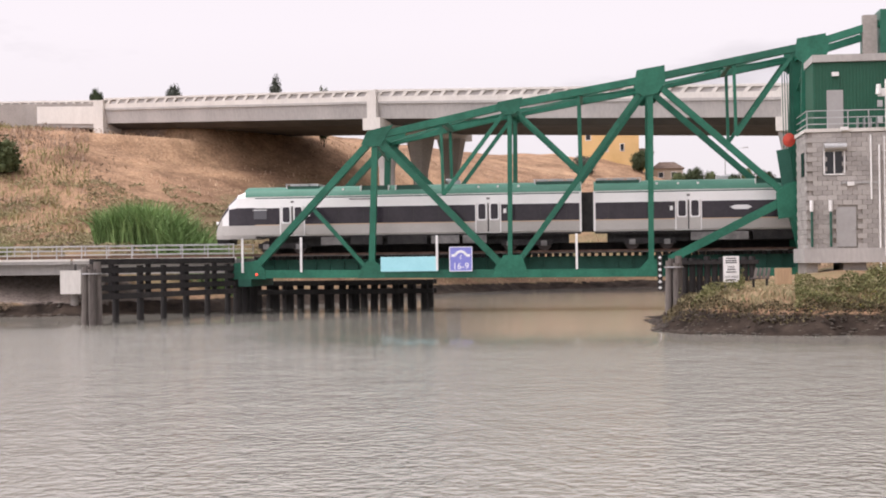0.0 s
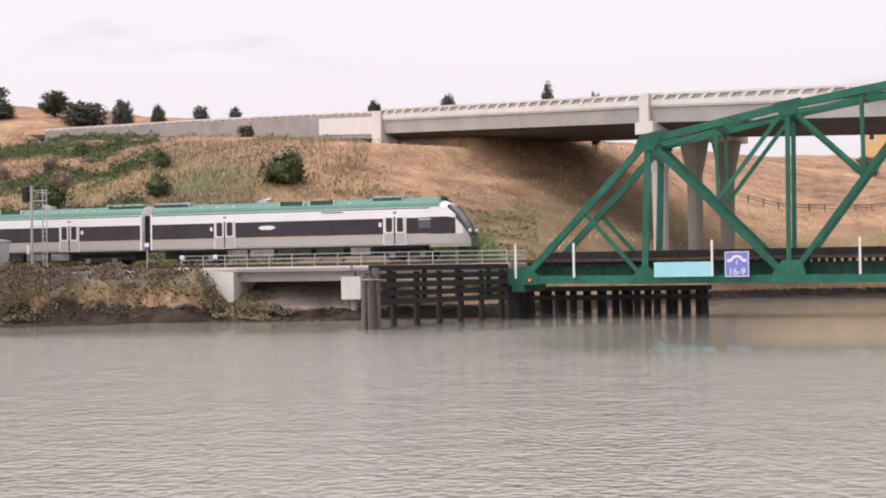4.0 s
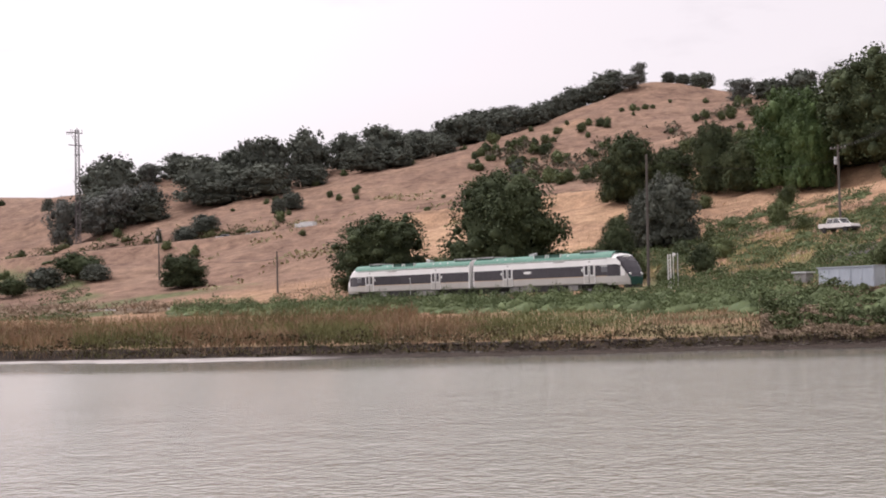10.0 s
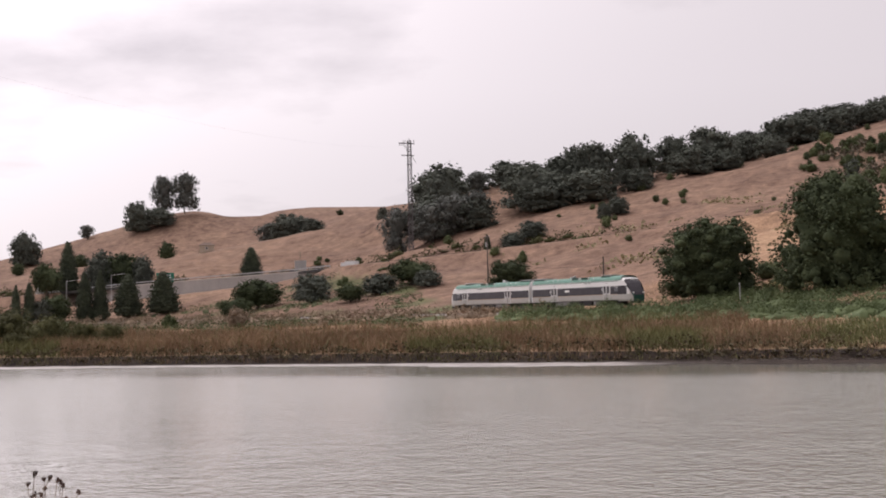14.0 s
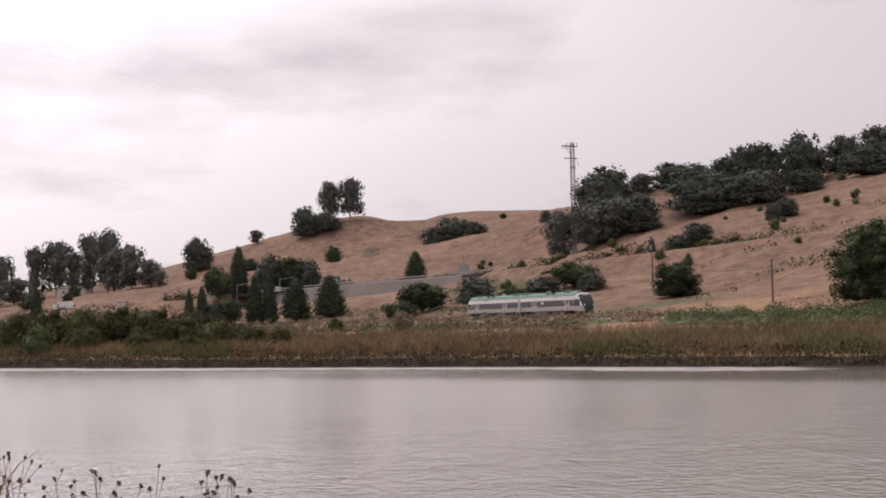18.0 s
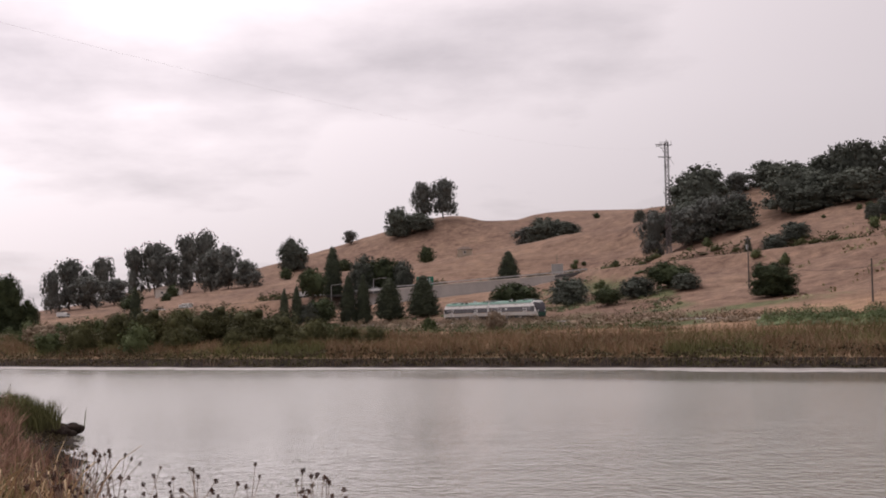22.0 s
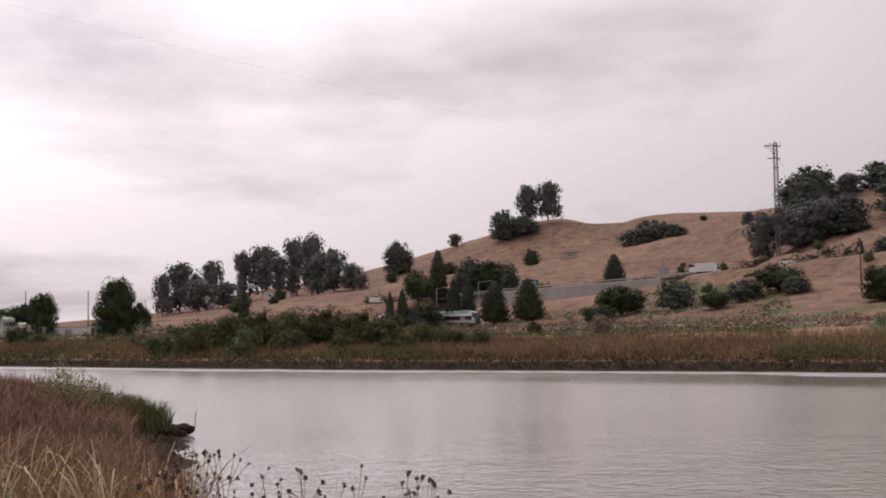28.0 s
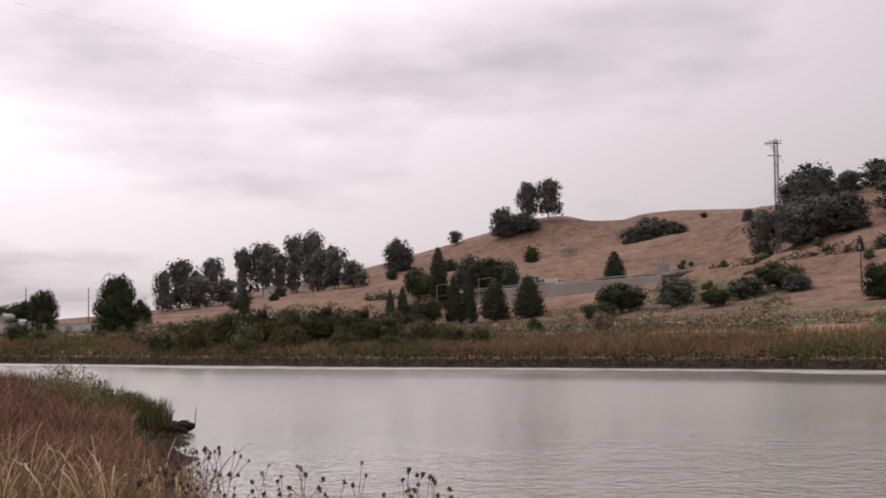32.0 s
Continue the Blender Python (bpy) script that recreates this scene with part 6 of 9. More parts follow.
CREST_TREES = [(-471.5, 371.0, 10.7, 16.3), (-467.0, 384.7, 9.1, 7.4), (-455.3, 390.8, 4.7, 6.4), (-446.1, 401.2, 6.5, 11.3), (-405.8, 385.9, 8.9, 16.1), (-387.2,
    383.6, 7.4, 13.4), (-379.1, 391.5, 9.2, 13.9), (-366.8, 396.3, 9.4, 10.6), (-481.1, 358.5, 10.7, 16.3), (-488.9, 347.8, 9.2, 13.8), (-492.8, 333.4, 10.7, 19.5),
    (-496.3, 319.0, 11.9, 19.4), (-495.0, 302.2, 11.0, 14.3), (-492.6, 286.7, 8.5, 15.4), (-489.2, 272.5, 11.7, 18.4), (-476.0, 365.3, 9.0, 12.3), (-457.7, 372.2,
    6.7, 12.1), (-451.3, 395.3, 4.1, 7.4)]
BELT_OAKS = [(-495.3, 158.2, 13.5, 19.2), (-449.1, 138.7, 14.0, 21.2), (-439.6, 151.5, 9.8, 15.3), (-493.2, 171.1, 6.6, 9.0), (-496.9, 184.3, 9.4, 15.7), (-447.1,
    174.8, 15.4, 22.1), (-462.0, 191.2, 13.3, 17.6), (-447.8, 199.0, 17.4, 18.5), (-469.1, 224.5, 18.1, 17.9), (-471.4, 242.2, 13.4, 14.4), (-447.3, 245.0, 15.0,
    18.8), (-459.0, 264.9, 9.9, 12.2), (-468.1, 279.2, 8.1, 13.4), (-474.2, 297.8, 12.1, 20.7)]
BELT_OAKS_MORE = [(-475.1, 315.0, 11.7, 17.8), (-471.2, 329.5, 7.8, 14.2), (-477.1, 347.1, 8.5, 12.1), (-436.1, 175.3, 9.6, 17.4), (-430.3, 189.0, 10.6, 19.3),
    (-432.6, 207.9, 7.4, 11.8), (-437.6, 231.4, 8.9, 16.3), (-436.1, 244.5, 6.8, 12.3), (-445.0, 269.1, 7.0, 12.8), (-372.6, 145.4, 4.9, 8.9), (-369.9, 138.5, 4.2,
    7.5), (-390.0, 181.1, 5.1, 6.7), (-387.2, 175.1, 4.5, 4.5), (-355.3, 242.2, 5.8, 4.9), (-455.5, 193.8, 16.9, 8.1)]
SLIM_CONIFERS = [(-404.5, 21.0, 13.3, 6.0), (-404.2, 25.4, 13.3, 5.3), (-398.7, 32.6, 11.0, 9.2), (-392.8, 41.9, 10.7, 10.0), (-400.0, 5.9, 11.5, 4.6), (-484.6,
    19.9, 16.3, 8.0), (-433.8, 73.8, 9.1, 7.6), (-358.2, -35.6, 12.1, 4.4), (-400.0, 2.3, 11.0, 3.9), (-363.0, 128.2, 4.6, 2.5)]
VALLEY_TREES = [(-349.7, 61.2, 7.3, 12.8), (-330.5, 71.0, 6.5, 9.4), (-308.9, 75.4, 3.7, 6.8), (-314.0, 83.8, 4.5, 8.3), (-316.8, 92.4, 5.8, 10.6), (-308.0, 93.9,
    3.6, 6.6), (-469.8, 12.4, 10.0, 10.0), (-479.0, 30.5, 12.8, 11.0), (-478.5, 37.3, 11.8, 13.8), (-473.0, 43.7, 9.6, 7.8), (-401.8, 13.0, 8.3, 9.9), (-399.9, 9.6,
    7.1, 8.2), (-340.8, 53.9, 4.7, 8.5)]
BANK_TREES = [(-294.8, -55.8, 12.5, 9.6), (-297.6, -51.5, 7.3, 4.7), (-320.6, -78.1, 9.4, 7.0), (-324.4, -83.8, 7.3, 8.5), (-318.5, -86.5, 6.0, 6.8)]
GROVE = [(-752.2, -108.9, 25.5, 20.6), (-794.1, -97.2, 25.8, 13.8), (-855.7, -85.6, 29.5, 14.8), (-857.0, -71.8, 31.0, 21.2), (-838.4, -52.4, 33.4, 17.9), (-719.1,
    -36.1, 30.4, 15.4), (-689.6, -24.6, 20.4, 17.0), (-679.8, -14.9, 12.9, 12.8), (-699.3, -31.5, 19.5, 17.2), (-733.6, -97.3, 17.0, 18.2), (-755.2, -84.9, 13.0,
    18.7), (-669.9, -9.8, 7.5, 8.2), (-847.7, -62.4, 23.8, 16.0), (-731.1, -114.7, 21.0, 12.1)]
HILL_TREES = [(-939.5, 101.5, 25.9, 17.1), (-937.9, 115.8, 24.5, 20.9), (-921.4, 82.0, 19.4, 17.5), (-920.1, 95.2, 11.7, 21.3), (-899.9, 11.1, 19.6, 19.2), (-958.6,
    51.4, 8.9, 11.0), (-776.9, 143.2, 13.0, 18.2), (-765.0, 152.3, 15.0, 22.4), (-753.0, 160.9, 9.7, 17.7), (-481.6, 152.0, 19.3, 21.6), (-447.7, 125.8, 15.1, 11.1),
    (-486.8, 168.1, 7.8, 8.5), (-579.2, 156.7, 8.4, 5.9)]
HILL_GUMS = [(-441.7, 135.4, 12.6, 15.2), (-442.1, 144.0, 13.2, 15.3), (-439.6, 151.6, 12.4, 11.4)]
RIVER_BUSHES = [(-161.3, -17.7, 4.2, 5.6), (-159.3, -14.3, 4.5, 6.2), (-157.6, -10.4, 4.5, 6.6), (-159.8, -7.0, 4.6, 7.2), (-156.0, -2.9, 4.3, 7.0), (-153.0, 0.4, 3.9, 6.2), (-149.9, 3.6, 3.2, 4.9),
    (-145.8, 7.4, 2.7, 3.6), (-141.7, 9.8, 2.4, 2.9), (-144.9, -4.3, 2.2, 3.6), (-140.0, 0.7, 1.9, 3.4), (-150.5, -9.5, 2.6, 4.4)]
plant(NEAR_OAKS, ("oak_near",), "oak_tree", "dark evergreen oak on the dry slope behind the railway", "tree", "oaks by the line")
plant(GREEN_TREES, ("green_near",), "broadleaf_tree", "tall bright green broadleaf tree beside the dark oaks", "tree", "oaks by the line")
plant(GREY_TREES, ("grey_near",), "gum_tree", "grey-green open gum tree above the railway", "tree")
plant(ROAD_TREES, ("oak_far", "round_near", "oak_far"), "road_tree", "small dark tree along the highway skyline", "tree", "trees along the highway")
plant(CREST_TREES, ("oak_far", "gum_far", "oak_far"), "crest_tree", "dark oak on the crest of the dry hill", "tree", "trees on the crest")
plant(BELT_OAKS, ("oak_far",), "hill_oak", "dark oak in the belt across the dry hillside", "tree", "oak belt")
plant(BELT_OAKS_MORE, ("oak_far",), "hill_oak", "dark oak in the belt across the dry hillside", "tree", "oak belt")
plant(SLIM_CONIFERS, ("conifer",), "conifer", "dark narrow conifer on the valley floor", "tree", "conifers")
plant(VALLEY_TREES, ("round_near", "oak_far"), "valley_tree", "round dark green tree between railway and freeway", "tree", "valley trees")
plant(BANK_TREES, ("oak_near",), "bank_tree", "dark green tree beside the riverside yard", "tree")
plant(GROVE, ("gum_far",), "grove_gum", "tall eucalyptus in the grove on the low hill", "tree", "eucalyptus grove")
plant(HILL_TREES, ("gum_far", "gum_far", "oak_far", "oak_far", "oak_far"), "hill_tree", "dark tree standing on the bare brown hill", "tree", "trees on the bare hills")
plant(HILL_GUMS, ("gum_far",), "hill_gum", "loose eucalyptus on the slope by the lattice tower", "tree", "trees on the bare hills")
plant(RIVER_BUSHES, ("bush_bank",), "river_bush", "rounded green shrub on the far river bank", "shrub", "bank shrubs")


def scatter(seed, n, az, rr, size, ok=None):
    """Spots in a wedge of the land, seen from the river's near bank."""
    rng = random.Random(seed)
    out = []
    while len(out) < n:
        a, r = radians(rng.uniform(*az)), math.sqrt(rng.uniform(rr[0] ** 2, rr[1] ** 2))
        x, y = -r * math.sin(a), r * math.cos(a)
        if ok and not ok(x, y):
            continue
        s = rng.uniform(*size)
        out.append((round(x, 1), round(y, 1), s * rng.uniform(0.6, 0.95), s))
    return out


def clear(x, y):
    q = (np.array([x]), np.array([y]))
    return path_distance(*q, FREEWAY)[0][0] > 14 and path_distance(*q, LINE_PATH)[0][0] > 9 and wobble(x, y, 60, 21) > -0.2


plant(scatter(31, 70, (46, 66), (330, 590), (1.5, 3.8), clear), ("bush_far",), "hill_shrub", "small olive shrub dotted over the dry hillside", "shrub", "hillside shrubs")
plant(scatter(38, 130, (42, 58), (350, 520), (2.0, 5.0), clear), ("bush_far", "bush_dark", "bush_far"), "hill_shrub", "grey-green shrub on the upper dry hillside", "shrub", "hillside shrubs")
plant(scatter(32, 34, (64, 78), (330, 520), (1.4, 3.6), clear), ("bush_far",), "hill_shrub", "small olive shrub dotted over the dry hillside", "shrub", "hillside shrubs")
plant(scatter(33, 40, (36, 60), (130, 250), (2.0, 4.2), clear), ("bush", "bush_dark", "bush"), "slope_shrub", "green shrub on the slope above the railway", "shrub", "slope shrubs")
plant(scatter(34, 14, (22, 36), (122, 190), (1.2, 2.6), clear), ("bush", "bush_dry"), "slope_shrub", "green shrub on the slope above the railway", "shrub", "slope shrubs")
plant(scatter(35, 26, (76, 104), (240, 420), (2.2, 5.0), clear), ("bush_far", "bush_dry", "bush_far"), "valley_shrub", "low shrub on the valley floor behind the marsh", "shrub", "valley shrubs")
plant(scatter(36, 40, (88, 105), (135, 230), (2.0, 4.2), lambda x, y: float(land(np.array([x]), np.array([y]))[1][0]) > 5), ("bush", "bush_bank", "bush_dry"), "bank_shrub", "rounded shrub among the dry bank grass", "shrub", "bank shrubs")
plant(scatter(37, 12, (76, 98), (600, 900), (5, 10), clear), ("bush_dark",), "far_shrub", "dark thicket on the far bare hills", "shrub", "far thickets")
plant([(-61.9, 136.7, 3.4, 5.2), (-75, 132, 2.6, 3.0), (-86, 128, 3.2, 4.4)], ("bush",), "slope_shrub", "dense dark green shrub on the bare embankment", "shrub", "slope shrubs")
plant([(-99.9, 114.5, 3.0, 3.2), (-96.0, 118.0, 2.2, 2.6)], ("bush",), "slope_shrub", "fresh green shrub below the rubble heap", "shrub", "slope shrubs")
plant([(27, 330, 5, 7), (33, 335, 4, 6), (20.5, 322, 4.5, 6), (38, 345, 4, 6), (44, 350, 5, 6), (52, 352, 5, 6), (9, 318, 5, 5), (-4, 300, 4, 5), (60, 360, 6, 5)], ("round_near", "oak_far"), "house_tree",
      "leafy garden tree below the houses", "tree", "garden trees")

plant([(11.5 + 2.7 * k, 213.5 + 1.5 * (k % 3), 2.4 + 0.9 * ((k * 5) % 3) / 2, 2.6 + 0.5 * (k % 2)) for k in range(8)], ("bush", "round_near"), "hedge_tree", "small green garden tree behind the terrace fence", "tree", "garden trees")


# ---- grass and thickets: what nobody could count ----
def blade_mesh(name, rng, base, height, width, lean, mat, curl=0.35):
    """Bent blades, each of two pieces."""
    n = len(base)
    a = rng.uniform(0, 2 * np.pi, n)
    side = np.stack([np.cos(a), np.sin(a), 0 * a], 1) * (width[:, None] / 2)
    b = rng.uniform(0, 2 * np.pi, n)
    out = np.stack([np.cos(b), np.sin(b), 0 * b], 1) * (lean * height)[:, None]
    up = np.zeros((n, 3)); up[:, 2] = 1
    mid = base + up * (height * 0.6)[:, None] + out * 0.4
    tip = base + up * (height * (1 - curl * lean))[:, None] + out * 1.3
    v = np.stack([base - side, base + side, mid + side * 0.8, mid - side * 0.8, tip + side * 0.12, tip - side * 0.12], 1).reshape(-1, 3)
    k = np.arange(n)[:, None] * 6
    f = np.concatenate([k + np.array([[0, 1, 2, 3]]), k + np.array([[3, 2, 4, 5]])])
    return mesh_of(name, v, f, mat)


def spots(rng, n, az, rr):
    a = np.radians(rng.uniform(az[0], az[1], n))
    r = np.sqrt(rng.uniform(rr[0] ** 2, rr[1] ** 2, n))
    return -r * np.sin(a), r * np.cos(a)


REED = material("tan_marsh_grass", (0.125, 0.085, 0.054), (0.30, 0.205, 0.125), 0.9, 0, 0.08, 0.8, 0, island=0.18, spec=0.15)
REED_GREEN = material("green_marsh_grass", (0.075, 0.08, 0.034), (0.185, 0.18, 0.078), 0.85, 0, 0.08, 0.8, 0, island=0.18, spec=0.15)
REED_RED = material("red_brown_grass", (0.17, 0.098, 0.072), (0.40, 0.25, 0.182), 0.9, 0, 0.3, 2, 0, island=0.4, spec=0.15)
CANE = material("green_cane_leaves", (0.13, 0.22, 0.075), (0.28, 0.40, 0.16), 0.7, 0, 0.5, 3, 0, island=0.35, spec=0.2)
BRAMBLE = material("bramble_leaves", (0.068, 0.092, 0.042), (0.142, 0.175, 0.08), 0.8, 0, 0.15, 1, 0, island=0.2, spec=0.2)
HILL_BRUSH = material("grey_brown_brush", (0.09, 0.082, 0.06), (0.19, 0.165, 0.12), 0.9, 0, 0.2, 1.0, 0, island=0.35, spec=0.15)
EDGE = material("dark_bank_tussocks", (0.05, 0.042, 0.026), (0.14, 0.115, 0.065), 0.9, 0, 0.2, 1.5, 0, island=0.4, spec=0.15)
WEED = material("olive_weeds", (0.19, 0.175, 0.095), (0.37, 0.325, 0.19), 0.85, 0, 0.2, 1.5, 0, island=0.18, spec=0.15)
FLOWER = material("yellow_petals", (0.5, 0.42, 0.08), (0.65, 0.56, 0.14), 0.8, 0, 2, 9, 0, island=0.2, spec=0.15)
POINT_LEAF = material("yellow_green_shrub_leaves", (0.085, 0.09, 0.036), (0.2, 0.195, 0.085), 0.8, 0, 0.4, 3, 0, island=0.4, spec=0.2)
SLOPE_OLIVE = material("yellow_olive_grass", (0.21, 0.19, 0.09), (0.4, 0.35, 0.175), 0.9, 0, 0.12, 0.8, 0, island=0.18, spec=0.15)
SLOPE_BROWN = material("mauve_brown_weeds", (0.27, 0.2, 0.15), (0.46, 0.345, 0.26), 0.9, 0, 0.12, 0.8, 0, island=0.18, spec=0.15)
FRESH = material("yellow_green_grass", (0.14, 0.155, 0.062), (0.27, 0.28, 0.125), 0.9, 0, 0.15, 0.8, 0, island=0.15, spec=0.15)
STRAW = material("pale_straw_blades", (0.28, 0.195, 0.115), (0.56, 0.43, 0.27), 0.85, 0, 0.6, 4, 0, island=0.35, spec=0.15)
DRY_GRASS = material("dry_golden_grass", (0.36, 0.255, 0.165), (0.6, 0.44, 0.3), 0.9, 0, 0.1, 1.0, 0, island=0.18, spec=0.15)
PALE_GREEN = material("pale_green_leaves", (0.14, 0.15, 0.075), (0.3, 0.31, 0.17), 0.8, 0, 0.6, 4, 0, island=0.35, spec=0.2)
SEDGE = material("green_sedge_blades", (0.1, 0.105, 0.04), (0.24, 0.235, 0.1), 0.8, 0, 0.6, 4, 0, island=0.35, spec=0.2)
LEDGE = material("matt_black_mud", (0.016, 0.012, 0.01), (0.05, 0.037, 0.03), 0.95, 0, 0.8, 7, 0.5, spec=0.1)
DRY_STEM = material("grey_brown_dry_stems", (0.16, 0.12, 0.095), (0.34, 0.27, 0.22), 0.9, 0, 0.6, 4, 0, rand=0.3, spec=0.15)
SEED_HEAD = material("dark_dried_seed_heads", (0.06, 0.038, 0.034), (0.17, 0.115, 0.095), 0.95, 0, 5, 30, 0, island=0.35, spec=0.1)


def stuff(name, me, label, category):
    return tagged(new(name, me), label, category, kind="stuff")


def marsh():
    rng = np.random.RandomState(5)
    x, y = spots(rng, 330000, (36, 107), (92, 225))
    z, d = land(x, y)
    az = np.degrees(np.arctan2(-x, y))
    dl, _ = path_distance(x, y, LINE_PATH)
    w = wobble(x, y, 26, 8)
    keep = (d > 1.3) & (dl > 6) & (d < 75) & (rng.uniform(size=len(x)) < np.clip(1.15 - d / 60, np.where(az < 62, 0.5, 0.12), 1)) & ~((az < 60) & (d > 38)) & (z < 3.4)
    x, y, z, d, az, w = (q[keep] for q in (x, y, z, d, az, w))
    tall = np.clip((az - 52) / 12, 0, 1) * (1 - 0.35 * np.clip((az - 88) / 8, 0, 1))
    h = (0.5 + 1.05 * tall) * rng.uniform(0.6, 1.25, len(x)) * np.clip(d / 5, 0.4, 1)
    base = np.stack([x, y, z - 0.08], 1)
    green = ((w > -0.35) & (az < 57)) | ((w > 0.1) & (az < 74)) | (rng.uniform(size=len(x)) < 0.13) | ((az > 88) & (w > 0.1))
    for k, name, mat, label in ((~green, "marsh_grass", REED, "tall tan marsh grass along the far bank"), (green, "green_marsh_grass", REED_GREEN, "green tufts among the marsh grass")):
        b = base[k]
        stuff(name, blade_mesh(name, rng, b, h[k], rng.uniform(0.03, 0.075, len(b)), rng.uniform(0.1, 0.65, len(b)), mat), label, "grass")


def beside(rng, n, path, lo, hi):
    """Spots beside a path in plan, lo to hi metres to its left."""
    q = np.array([p[:2] for p in path], float)
    step = np.hypot(*(q[1:] - q[:-1]).T)
    pick = rng.choice(len(step), n, p=step / step.sum())
    u, off = rng.uniform(size=n), rng.uniform(lo, hi, n)
    d = (q[pick + 1] - q[pick]) / step[pick][:, None]
    p = q[pick] + (q[pick + 1] - q[pick]) * u[:, None]
    return p[:, 0] - d[:, 1] * off, p[:, 1] + d[:, 0] * off


def along_bank(rng, n):
    return beside(rng, n, RIVER[1:14], -1, 7)


def along_line(rng, n):
    return beside(rng, n, [on_line(s)[0] for s in range(225, 600, 8)], 3.6, 8.5)


def along_road(rng, n):
    return beside(rng, n, FREEWAY[2:7], 11, 19)


def thicket(name, seed, n, az, rr, test, depth, size, mat, label, lift=1.0, hearts=0, place=None):
    """Leaves over mounds; hearts is the number of dense mounds within."""
    rng = np.random.RandomState(seed)
    x, y = place(rng, n) if place else spots(rng, n, az, rr)
    z, d = land(x, y)
    dl, _ = path_distance(x, y, LINE_PATH)
    mound = np.clip(0.55 + 0.6 * wobble(x, y, 5.5, seed) + 0.3 * wobble(x, y, 2.1, seed + 1), 0.05, 1.3)
    keep = test(x, y, z, d, dl)
    x, y, z, mound = (q[keep] for q in (x, y, z, mound))
    p = np.stack([x, y, z + depth * mound * rng.uniform(0.25, 1.0, len(x)) ** 0.5 * lift], 1)
    up = np.zeros((len(p), 3)); up[:, 2] = 0.6
    v, f = leaf_quads(rng, p, size, up)
    if hearts:
        pick = rng.choice(len(x), min(hearts, len(x)), replace=False)
        hv, hf = lumps(rng, [(x[i], y[i], z[i] - 0.15, max(0.8, depth) * rng.uniform(0.5, 1.0), depth * (0.05 + 0.5 * mound[i])) for i in pick], 1.0, 13, 8)
        v, f = np.concatenate([v, hv]), np.concatenate([f, hf + len(v)])
    stuff(name, mesh_of(name, v, f, mat), label, "thicket")


def line_side(x, y):
    """True on the river's side of the railway."""
    return y < np.interp(x, LINE_X[::-1], LINE_Y[::-1])


def open_ground(b):
    """The grass is trodden short before the bench and the crate."""
    return np.where((b[:, 1] > 68) & (b[:, 0] > 0.09 * b[:, 1]) & (b[:, 0] < 0.138 * b[:, 1]), 0.3, 1.0)


